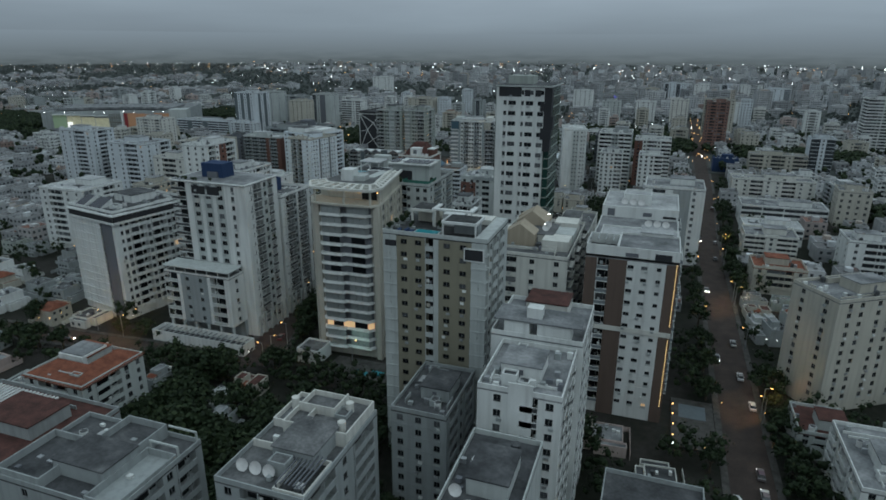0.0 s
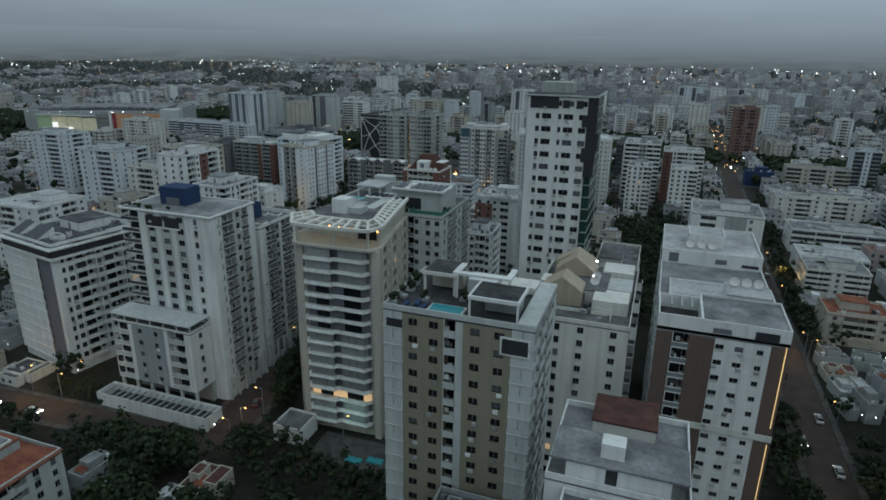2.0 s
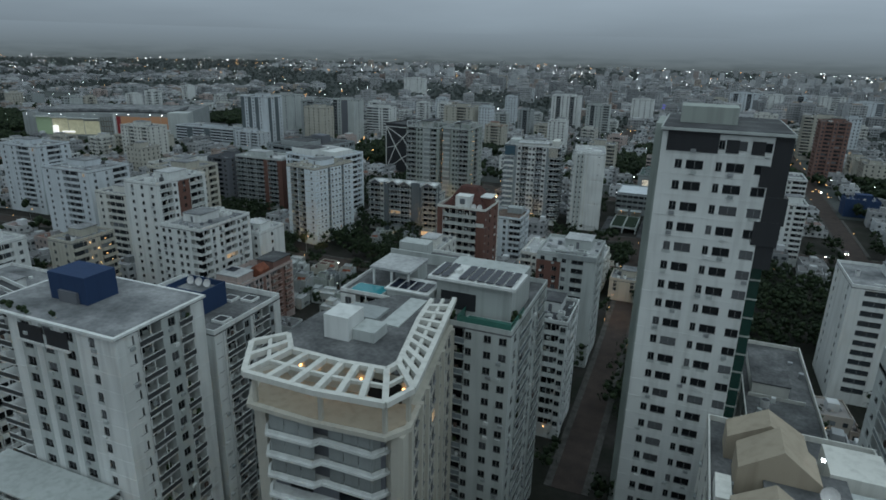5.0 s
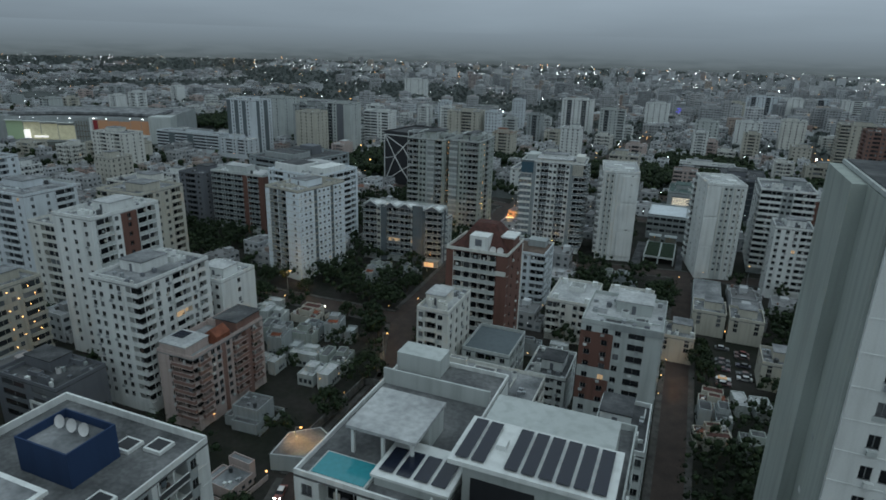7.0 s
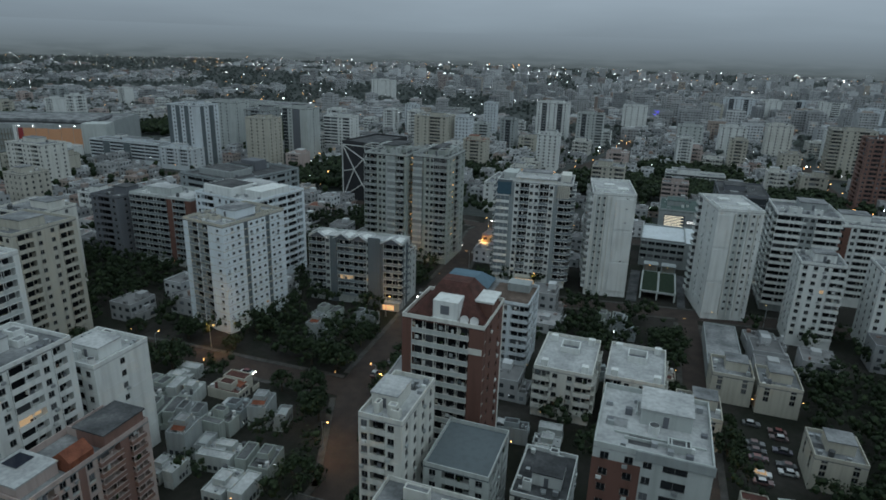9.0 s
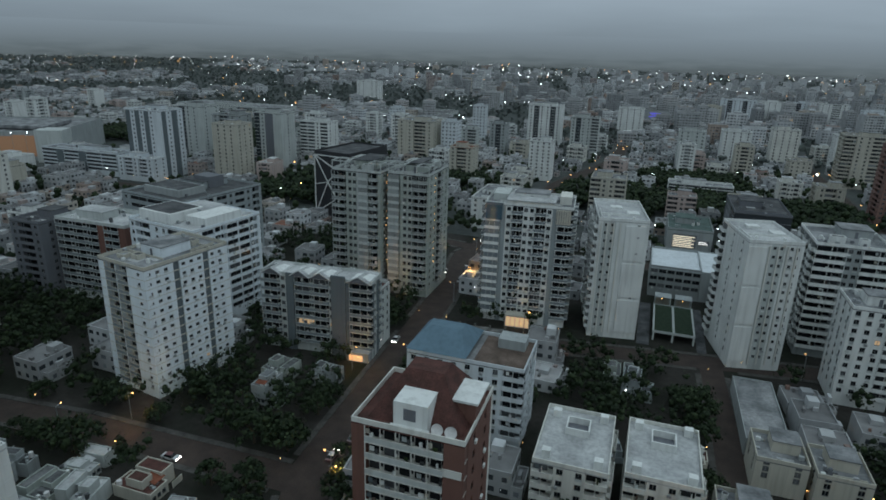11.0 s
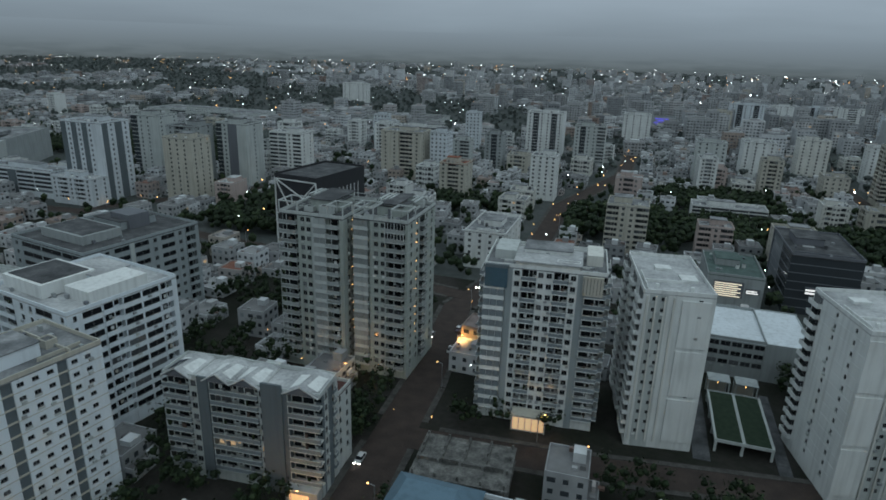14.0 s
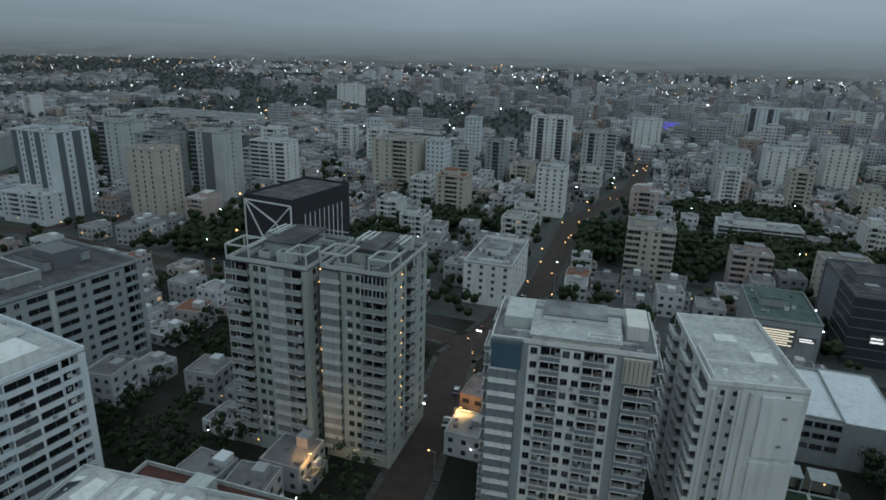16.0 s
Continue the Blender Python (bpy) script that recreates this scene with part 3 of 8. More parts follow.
ROADS = [
    ("road", 10.0, [(29, -60), (29, 345), (34, 470), (40, 900), (60, 1800)]),
    ("road", 11.0, [(-117, 146), (-118, 160), (-129, 196), (-143, 249), (-144, 300), (-161, 340), (-167, 450), (-174, 510), (-158, 580), (-158, 690), (-125, 820), (-118, 1100)]),
    ("road", 9.0, [(-420, 318), (-227, 337), (-161, 338)]),
    ("road", 9.0, [(-167, 424), (-117, 428), (-42, 439), (34, 446), (300, 480)]),
    ("road", 7.0, [(-66, 225), (-66, 300), (-67, 400), (-68, 433)]),
    ("road", 9.0, [(-330, 128), (-190, 141), (-117, 146)]),
    ("road", 8.0, [(-420, 560), (-290, 545), (-174, 522), (-60, 528), (40, 545)]),
    ("road", 9.0, [(-700, 520), (-420, 560), (-330, 700), (-260, 1000)]),
]


def strip(g, pts, w, z0, z1, material, shift=0.0):
    """A band of even width along a line."""
    v = [Vector(p) for p in pts]
    side = []
    for i in range(len(v)):
        d = (v[min(i + 1, len(v) - 1)] - v[max(i - 1, 0)]).normalized()
        side.append(Vector((d.y, -d.x)))
    for i in range(len(v) - 1):
        a, b, na, nb = v[i], v[i + 1], side[i], side[i + 1]
        q = [a + na * (shift - w / 2), b + nb * (shift - w / 2), b + nb * (shift + w / 2), a + na * (shift + w / 2)]
        g.prism([tuple(p) for p in reversed(q)], z0, z1, material)


def along(pts, step):
    """The line cut into short pieces."""
    out = [Vector(pts[0])]
    for a, b in zip(pts, pts[1:]):
        a, b = Vector(a), Vector(b)
        n = max(1, int((b - a).length / step))
        out += [a.lerp(b, (i + 1) / n) for i in range(n)]
    return out


def off_road(x, y, me, pad):
    for k, (_, w, pts) in enumerate(ROADS):
        if k == me:
            continue
        for (ax, ay), (bx, by) in zip(pts, pts[1:]):
            dx, dy = bx - ax, by - ay
            q = max(0, min(1, ((x - ax) * dx + (y - ay) * dy) / (dx * dx + dy * dy)))
            if math.hypot(x - ax - q * dx, y - ay - q * dy) < w / 2 + pad:
                return False
    return True


for ri, (nm, w, pts) in enumerate(ROADS):
    g = Geo()
    strip(g, pts, w, -0.2, 0.03 + 0.006 * ri, ASPHALT)
    solid(nm, g, "worn dark asphalt street between apartment blocks", "road", "structure")
    g = Geo()
    cut = along(pts, 6.0)
    for a, b in zip(cut, cut[1:]):
        d = (b - a).normalized()
        for s in (1, -1):
            m = (a + b) / 2 + Vector((d.y, -d.x)) * s * (w / 2 + 0.9)
            if off_road(m.x, m.y, ri, 3.2):
                strip(g, [tuple(a), tuple(b)], 1.7, -0.2, 0.15, PAVING, s * (w / 2 + 0.85))
    solid("pavement", g, "raised grey concrete pavement beside the street", "pavement", "structure")

# ---- the tall buildings along the way ----
TAKEN = []


def hero(name, label, rect, h, floors, faces, **kw):
    x0, y0, x1, y1 = rect
    r = 0.5 * math.hypot(x1 - x0, y1 - y0) if kw.get("rot") else 0
    if r:
        cx, cy = (x0 + x1) / 2, (y0 + y1) / 2
        a = abs(radians(kw["rot"]))
        hx = 0.5 * ((x1 - x0) * math.cos(a) + (y1 - y0) * math.sin(a))
        hy = 0.5 * ((x1 - x0) * math.sin(a) + (y1 - y0) * math.cos(a))
        TAKEN.append((cx - hx, cy - hy, cx + hx, cy + hy))
    else:
        TAKEN.append(rect)
    return apartment(name, label, rect, h, floors, faces, **kw)


def box_at(cx, cy, w, d):
    return (cx - w / 2, cy - d / 2, cx + w / 2, cy + d / 2)


banded = hero("apartment_tower", "white tower with dark loggia bands and a grey corner strip", box_at(-188.7, 176.9, 26.4, 30), 40.5, 12,
              {"S": "e17 a6 b1.5", "E": "b1 w2.2 w2.2 l6 w2 l6 w2 l6.5", "W": "w3 w3 l4 w3"}, wall=WHITE, accent=DARKGREY, rail=WHITE, trim=WHITE, rot=-11, roof=DARKROOF, proj=0.6, rec=2.0, wsize=(1.5, 1.5))

wb = hero("apartment_tower", "tall white slab tower with a blue box on its roof", (-155, 164, -125.3, 182), 53.5, 16,
          {"S": "l4.6 b2 s2.6 b1.2 s2.6 b1.2 s2.6 b2 w1.2 b3.4", "E": "b1.8 w1.6 b.6 l4.4 a1.2 s1.8 a.6 l4 b1.6", "W": "w3 l4 w3 l4"}, wall=WHITE, accent=LIGHTGREY, rail=RAILDARK, parapet=0.0, roof=DARKROOF, roofbits=False, wsize=(2.0, 1.5), rec=2.9)
wb2 = hero("apartment_tower", "white tower wing with stacked balconies and blue roof box", (-152, 184.5, -125.9, 204), 45, 14,
           {"E": "s2 b.6 l4.4 s2 b.8 l4.4 s2 b1.4", "S": "b1 w2 b1"}, wall=WHITE, rail=RAILDARK, roof=MIDROOF, roofbits=False, rec=2.2)
olive = hero("apartment_tower", "olive and pale grey tower with a rooftop pool", (-56.7, 121.5, -32.3, 140), 57.0, 18,
             {"S": "e3.2 v6.6 l1.8 b1.2 v7.2 e3.4", "E": "b2 w2 l3 w2 l3 w2 b2", "W": "w2 w2 w2"}, wall=LIGHTGREY, accent=OLIVE, rail=LIGHTGREY, roof=DECK, roofbits=False, wsize=(1.5, 1.1), rec=1.9)
brown = hero("apartment_tower", "white tower with brown strips and an amber light line", (-15, 156, 8, 222), 45.5, 13,
             {"S": "a3 l3 a4.6 w1.8 b1 w3 b1.4 w1.4 b1 a3", "W": "w3 l4 w3 l4 w3 b3 w3 l4 w3 w3", "E": "w3 p4 w3 w3 p4 w3"}, wall=WHITE, accent=BROWN, rail=RAILGLASS, roof=ROOF, wsize=(1.5, 0.9), roofbits=False, parapet=0.6)
tower = hero("apartment_tower", "very tall white tower with square windows and a glass flank", (-54.8, 213, -38.3, 236), 84.0, 23,
             {"S": "b2.4 w1.4 b.3 w3.1 b1.6 w1.2 b.3 w3.1 b1.2 w2.4", "E": "b3 l4 g6 b4 g6", "W": "b5 w2 b5 w2 b5"}, wall=WHITE, strip_glass=TEAL, rail=RAILGLASS, parapet=0.0, roofbits=False, wsize=(2.6, 1.45))
tan = hero("apartment_building", "white building with tan gabled roof caps", (-42, 160, -20, 198), 42, 13,
           {"S": "b2 W2.6 b1.6 w1.4 b2.4 w1.4 b1", "E": "p4 w2 p4 w2 p4", "W": "w2 w2 l3 w2"}, wall=OFFWHITE, roof=MIDROOF, rail=RAILDARK)
white2 = hero("apartment_building", "white block with stepped roof terraces and side balconies", (-25, 90, -10.5, 108), 41.5, 13,
              {"S": "b2.5 w2 b1 w2 l3 b1 w2 b1", "E": "w2 l3 w2 l3 w2 l3", "W": "w2 w2"}, wall=WHITE, roof=ROOF, rail=RAILDARK)
dark = hero("apartment_building", "grey block with a dark flat roof", (-46, 100, -34, 120), 26.5, 8,
            {"S": "w2 w2 w2", "E": "l3 w2 l3"}, wall=GREY, roof=DARKROOF)
dish = hero("apartment_building", "grey block with dishes on its cluttered roof", (-58, 62, -42.5, 86.5), 34.5, 11,
            {"S": "w2 l3 w2", "E": "l3 w2 l3", "W": "l3 w2"}, wall=GREY, roof=MIDROOF)
greynl = hero("apartment_building", "grey block with balconies along its end", (-98, 56, -72, 75), 29, 9,
              {"E": "w2 l4 w2 l4", "S": "w2 w2"}, wall=GREY, roof=DARKROOF, joined=True)
maroonb = hero("apartment_building", "pale building with maroon roof terraces", (-135, 58, -101, 84), 24, 8,
               {"E": "w2 l4", "S": "w2 w2"}, wall=GREY, roof=MAROON, joined=True)
orangeb = hero("apartment_building", "pale building with orange tiled roofs", (-143, 94, -124, 113), 18.5, 6,
               {"E": "w2 l4 w2 w2", "S": "w2 l4 w2"}, wall=LIGHTGREY, roof=TERRACOTTA)
bott = hero("apartment_building", "pale block with a round roof room", (-24, 62, -12.5, 85), 36, 11,
            {"S": "w2 w2"}, wall=LIGHTGREY, roof=DARKROOF, joined=True)
glassr = hero("low_building", "low grey building with a glazed roof edge", (-3, 84, 14, 101), 22, 7, {"W": "w2 w2 w2", "E": "w2 w2"}, wall=GREY, roof=DARKROOF, roofbits=False, joined=True)
beiger = hero("apartment_tower", "beige tower with rounded side balconies", box_at(55.2, 188.5, 25, 16), 33.5, 11,
              {"S": "b1 w2 w2 b1 w2 w2 b1 w2", "W": "b2 w1.2 b4 w1.2 b2"}, wall=BEIGE, rot=33, roof=ROOF)
solarb = hero("apartment_building", "grey tower with glass terrace and solar panel roof", (-90, 195, -73.2, 221), 51.0, 16,
              {"S": "w1.6 l4 b.6 l3.4 w1.6 b2 w2 b1 w2 b.6", "E": "w2 l3 w2 l3", "W": "b1"}, wall=LIGHTGREY, rail=RAILGLASS, roof=MIDROOF, roofbits=False, rec=1.8)
flatw = hero("apartment_building", "white block with dark loggias and a brick strip", (-246, 272, -230, 297), 45, 14,
             {"S": "b2 w1.6 b2 w1.6 b2 w1.6 b1", "E": "l5 w2 s4 l6"}, wall=WHITE, accent=BRICK, rail=LIGHTGREY, roof=WHITEROOF)
many = hero("apartment_building", "white block with many balconies and stepped roof", (-212, 255, -195.2, 280), 36.4, 12,
            {"S": "w2 w2 b1 w2 w2 b1 l3", "E": "l3 w2.4 w2 l4 w2 l3"}, wall=WHITE, roof=ROOF)
lowmany = hero("apartment_building", "white block with a bare side wall and roof terrace", (-209, 283, -194, 298), 28, 8,
               {"S": "w2 l4 w2", "E": "b4 w1.5 b4"}, wall=WHITE, roof=WHITEROOF)
pink = hero("apartment_building", "pink block with rounded balcony bands", (-190, 254, -178.5, 281), 20.5, 7,
            {"S": "b3.5 w1.4 l6", "E": "l5 b.6 w2 w2 a1.4 w2 b.6 l5 a2 l5"}, wall=PINK, accent=ROSE, rail=ROSE, roof=ROOF, roofbits=False, proj=0.8)
small = hero("apartment_building", "slim off-white block with plain square windows", (-131.8, 284.4, -123, 301), 31.2, 10,
             {"S": "w1.8 l2.6 w1.8 b1", "E": "w2 w2 w2 w2"}, wall=OFFWHITE, roof=WHITEROOF)
red = hero("apartment_tower", "red brick tower with pale balcony grid and hipped roof", (-134.5, 311, -115.8, 328), 39.5, 12,
           {"S": "a2.2 l2.5 l2.5 l2.5 l2.5 l2.5 a3.2", "E": "a3 s3 a3 s3 a3", "W": "a2 s2 a2"}, wall=OFFWHITE, accent=BRICK, trim=OFFWHITE, rail=LIGHTGREY, roof=MAROON, roofbits=False)
brickw = hero("apartment_building", "pale grey block with a brick panel and white roof", (-90, 284.6, -72, 304), 36, 11,
              {"S": "w2.7 w2.8 w1.4 b.8 W3.0 b2.5", "E": "w2 l3 w2", "W": "w2 l3 w2"}, wall=LIGHTGREY, accent=BRICK, roof=WHITEROOF)
wh = hero("apartment_tower", "white tower with rows of small windows and grey slits", box_at(-222.9, 369.4, 19, 28), 38, 13,
          {"S": "b2 l3 b.5 l3 b2.5 w1.6 b1", "E": "w1.6 w1.6 w1.6 b.6 g1.2 w1.6 w1.6 w1.6 g1.2 w1.6 w1.6 b1"}, wall=SKYLITWHITE, trim=CREAM, rail=RAILGLASS, strip_glass=SLATE, rot=-10, roof=ROOF, wsize=(1.2, 0.8), base=2)
whb = hero("apartment_building", "broad white block with penthouse terraces and strip windows", box_at(-246, 410, 32, 30), 35.5, 11,
           {"S": "w2 l4 b1 w2 w2 W4 b1 w2", "E": "w2 W3 l3 W3 W3 l3"}, wall=SKYLITWHITE, rot=-10, roof=WHITEROOF)
greyb = hero("office_building", "long grey office block with banded windows", box_at(-287, 458, 38, 44), 32, 9,
             {"S": "w2 W4 W4 W4", "E": "W4 w3 W4 a1 W4 w3 W4 w3 l4"}, wall=BLUEGREY, accent=LIGHTGREY, rot=-10, roof=DARKROOF, joined=True)
brick15 = hero("apartment_building", "brick and glass block with pale roof", (-303, 401, -270, 420), 30.5, 10,
               {"S": "l4.4 l4.4 l4.4 a2 l4.4 a2", "E": "a4 s2 a4"}, wall=LIGHTGREY, accent=BRICK, rail=RAILGLASS, roof=WHITEROOF, joined=True)
dark14 = hero("apartment_building", "dark grey block beside a brick one", (-320, 396, -305, 414), 29, 9, {"S": "w2 l3 w2", "E": "w2 w2"}, wall=DARKGREY, roof=DARKROOF, joined=True)
beige13 = hero("apartment_building", "beige block with stacked balconies", (-284, 318, -262, 340), 39, 12, {"S": "l3 w2 w2 l3 w2", "E": "l3 w2 w2 l3"}, wall=CREAM, roof=ROOF, joined=True)
gray = hero("apartment_building", "slate and white block with small gables along the roof", box_at(-190, 399.6, 37.5, 9.6), 25.6, 8,
            {"S": "l5 w1.6 a2.4 l4.4 l4.4 w1.4 a4 l5.6", "E": "a2 w2 a2 l3", "W": "w2 w2"}, wall=LIGHTGREY, accent=SLATE, trim=LIGHTGREY, rail=RAILGLASS, rot=5, roof=WHITEROOF, roofbits=False, proj=0.5)
twin_a = hero("apartment_tower", "grey-green tower with stacked glazed balconies", (-211.5, 448, -191, 472), 49, 16,
              {"S": "l4.5 b.6 w1.4 w1.6 a.8 e3 l3 b1", "E": "b1 w2 e4 w2 b2 w2 b1"}, wall=GREENGREY, accent=LIGHTGREY, rail=SCREEN, trim=LIGHTGREY, roof=DARKROOF, proj=1.1)
twin_b = hero("apartment_tower", "grey-green tower with stacked glazed balconies", (-189, 451, -172.5, 475), 49, 16,
              {"S": "e3.6 b.8 w1.6 w1.6 l4.4 b.6", "E": "b1 w2 b1 w2 p3 w2 b1 w2 b1"}, wall=GREENGREY, accent=LIGHTGREY, rail=SCREEN, trim=LIGHTGREY, roof=DARKROOF, proj=1.1)
lw = hero("apartment_tower", "wide pale tower with curved balconies and blue edges", box_at(-133.2, 452, 30.5, 20), 44, 14,
          {"S": "e4.5 a1.5 w1.8 l3.2 w1.7 w1.7 l3.2 w1.8 a1.5 l4.4", "W": "p4 w2 p4", "E": "p4 w2 p4"}, wall=WHITE, accent=BLUEGREY, rail=RAILGLASS, roof=ROOF, proj=0.8, rot=5, rec=2.0)
wt_l = hero("apartment_tower", "plain off-white tower with narrow window columns", box_at(-102.6, 456.5, 16.5, 29), 42.3, 14,
            {"S": "b1.2 v3.4 b1 b4.4 w1.4 b2", "W": "p3 w2 p3 w2 p3", "E": "w2 w2 w2 w2 w2"}, wall=WHITE, accent=LIGHTGREY, roof=WHITEROOF, roofbits=False, rot=9, wsize=(0.9, 0.95))
wt_r = hero("apartment_tower", "plain off-white tower with narrow window columns", box_at(-58.2, 448, 16.0, 25), 42.3, 14,
            {"S": "b5 b.8 v3.4 b1 w1.6 w1.4 b.8", "W": "p3 b3 w2 b3 w2 b2", "E": "w2 w2 w2 w2 w2"}, wall=WHITE, accent=LIGHTGREY, roof=WHITEROOF, roofbits=False, rot=12, wsize=(0.9, 0.95))
low1 = hero("apartment_building", "low white block with scalloped balconies", (-110.5, 345, -95, 367), 14.5, 4, {"S": "l3.5 w2 b1 w2 l3.5", "E": "l3 w2 l3"}, wall=OFFWHITE, roof=WHITEROOF, proj=0.9, roofbits=False)
low2 = hero("apartment_building", "low white block with scalloped balconies", (-92, 347, -77, 368), 14.5, 4, {"S": "l3.5 w2 b1 w2 l3.5", "E": "l3 w2 l3"}, wall=OFFWHITE, roof=WHITEROOF, proj=0.9, roofbits=False)
bluew = hero("apartment_building", "white block with a light blue roof", (-147, 366, -117, 383), 22.5, 7,
             {"S": "w2 w2 w2 w2 w2 w2 w2 l3", "E": "l3 w2 l3", "W": "w2 w2"}, wall=COOLWHITE, roof=ROOF, roofbits=False)
r1 = hero("apartment_tower", "grey tower with projecting white balcony bands", (-41, 453, -19, 478), 39, 13, {"S": "l8 w2 w2 l8", "W": "l4 w2 l4 w2 l4"}, wall=GREY, rail=WHITE, trim=WHITE, proj=0.8)
r2 = hero("apartment_tower", "white tower with a brick strip and balconies", (-17, 470, 8, 492), 33, 11, {"S": "s4 w2 l5 w2 l5", "W": "l4 w2"}, wall=WHITE, accent=BRICK, joined=True)
slim_a = hero("apartment_building", "slim white block with small windows", (-36.5, 422, -22.5, 437), 30, 10, {"S": "w2 w2 w2 l3", "W": "w2 w2 w2", "E": "l3 w2"}, wall=WHITE, accent=GREY)
slim_b = hero("apartment_building", "slim white block with small windows", (-12, 424, 3, 440), 29.5, 10, {"S": "w2 w2 w2 l3", "W": "w2 w2 w2", "E": "l3 w2"}, wall=WHITE, accent=GREY, joined=True)
hall = hero("school_hall", "low grey hall with a pale metal roof", (-89, 489.5, -69.5, 517), 12.5, 3, {"S": "W5 W5 W5 W5 W5 W5"}, wall=GREY, roof=COOLWHITE, roofbits=False, cat="hall")
# ---- parts of the near towers ----
def local(root, x, y):
    """A world place in the thing's own axes."""
    v = root.matrix_world.inverted() @ Vector((x, y, 0))
    return v.x, v.y


def dish_on(root, x, y, z, r=0.9):
    g = Geo()
    g.tube(x, y, z, z + 1.4, 0.08, 0.06, METAL, 6)
    mast = part("satellite_dish", g, root)
    g = Geo()
    b, n = len(g.v), 12
    for k, (rr, dd) in enumerate(((0.02, 0.0), (0.6, 0.1), (1.0, 0.3))):
        g.v += [(x + r * rr * math.cos(6.2832 * i / n), y - 0.25 - dd * r + 0.35 * r * rr * math.sin(6.2832 * i / n), z + 1.3 + 0.9 * r * rr * math.sin(6.2832 * i / n)) for i in range(n)]
    for k in range(2):
        for i in range(n):
            g.f.append((b + k * n + i, b + k * n + (i + 1) % n, b + (k + 1) * n + (i + 1) % n, b + (k + 1) * n + i))
            g.m.append(g.slot(DISH))
    part("reflector", g, mast, "pale dish reflector")


# banded tower: top storey drawn as black boxes proud of the walls, between white slabs; sloped skylights
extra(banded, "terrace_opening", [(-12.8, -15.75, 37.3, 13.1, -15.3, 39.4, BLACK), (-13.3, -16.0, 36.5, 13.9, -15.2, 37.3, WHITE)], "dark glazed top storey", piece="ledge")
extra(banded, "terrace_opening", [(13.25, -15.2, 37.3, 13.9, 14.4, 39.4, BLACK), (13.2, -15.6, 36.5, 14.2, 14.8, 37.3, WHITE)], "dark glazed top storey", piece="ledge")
extra(banded, "eave", [(-13.5, -16.1, 39.4, 14.2, 15.2, 39.9, WHITE)])
for x0, x1 in ((-12, -7), (-4, 3)):
    g = Geo()
    g.poly([(x0, -13.5, 40.6), (x1, -13.5, 40.6), (x1, -8, 43.4), (x0, -8, 43.4)], SOLAR)
    g.poly([(x0, -8, 43.4), (x1, -8, 43.4), (x1, -8, 40.5), (x0, -8, 40.5)], WHITE)
    g.poly([(x1, -13.5, 40.5), (x1, -8, 40.5), (x1, -8, 43.4)], WHITE)
    g.poly([(x0, -13.5, 40.5), (x0, -8, 43.4), (x0, -8, 40.5)], WHITE)
    part("skylight", g, banded, "dark sloped skylight")
for y in (-12.5, -6.5, 0.5):
    extra(banded, "entrance_lamp", [(13.3, y, 3.0, 13.6, y + 0.35, 3.4, WARMLAMP)], "small warm entrance lamp")
# white slab tower: blue roof boxes, black sheets for the shaded top storey, projecting lower block, plinth
X, Y = local(wb, -143, 173.5)
extra(wb, "roof_room", [(X - 4.1, Y - 3.0, 53.9, X + 4.4, Y + 3.0, 58.8, BLUE), (X - 1.6, Y - 3.5, 53.9, X + 2.6, Y - 3.0, 56.0, DARKGREY)], "dark blue roof room")
for i, (a, b) in enumerate(((-6.5, -1.0), (-0.2, 4.6))):
    extra(wb, "terrace_opening", [(a, -9.14, 49.6, b, -8.9, 52.4, BLACK), (a - 0.2, -9.35, 49.2, b + 0.2, -8.9, 49.6, WHITE)], piece="ledge")
extra(wb, "eave", [(-15.3, -9.6, 53.5, 15.2, 9.4, 53.95, WHITE), (-14.7, -9.0, 53.95, 14.6, 8.8, 54.0, ROOF)])
X, Y = local(wb2, -138.2, 193.8)
extra(wb2, "roof_room", [(X - 4.4, Y - 3.4, 45, X + 4.4, Y - 3.2, 49.8, BLUE), (X - 4.4, Y + 3.2, 45, X + 4.4, Y + 3.4, 49.8, BLUE), (X - 4.4, Y - 3.2, 45, X - 4.2, Y + 3.2, 49.8, BLUE), (X + 4.2, Y - 3.2, 45, X + 4.4, Y + 3.2, 49.8, BLUE), (X - 4.2, Y - 3.2, 45, X + 4.2, Y + 3.2, 48.6, ROOF)], "dark blue roof room", piece="roof_room")
for k in range(3):
    dish_on(wb2, X - 2.2 + 2.1 * k, Y + 1.4, 48.6, 0.9)
# black sheet on each kerb block takes the place of a shaded shaft
for x0, y0 in ((3.0, 3.5), (6.8, 5.0), (8.6, -5.5)):
    extra(wb2, "light_well", [(x0, y0, 45, x0 + 2.8, y0 + 2.6, 45.5, WHITE), (x0 + 0.3, y0 + 0.3, 45.5, x0 + 2.5, y0 + 2.3, 45.54, BLACK)], "kerb with a black sheet for a shaded roof hole", piece="void")
extra(wb2, "parapet_wall", [(-13.0, -9.7, 45, -12.7, 9.7, 46.1, WHITE), (-12.7, 9.4, 45, 13.0, 9.7, 46.1, WHITE), (-12.7, -9.7, 45, 2.0, -9.4, 46.1, WHITE)], piece="parapet_wall")
shr = random.Random(23)
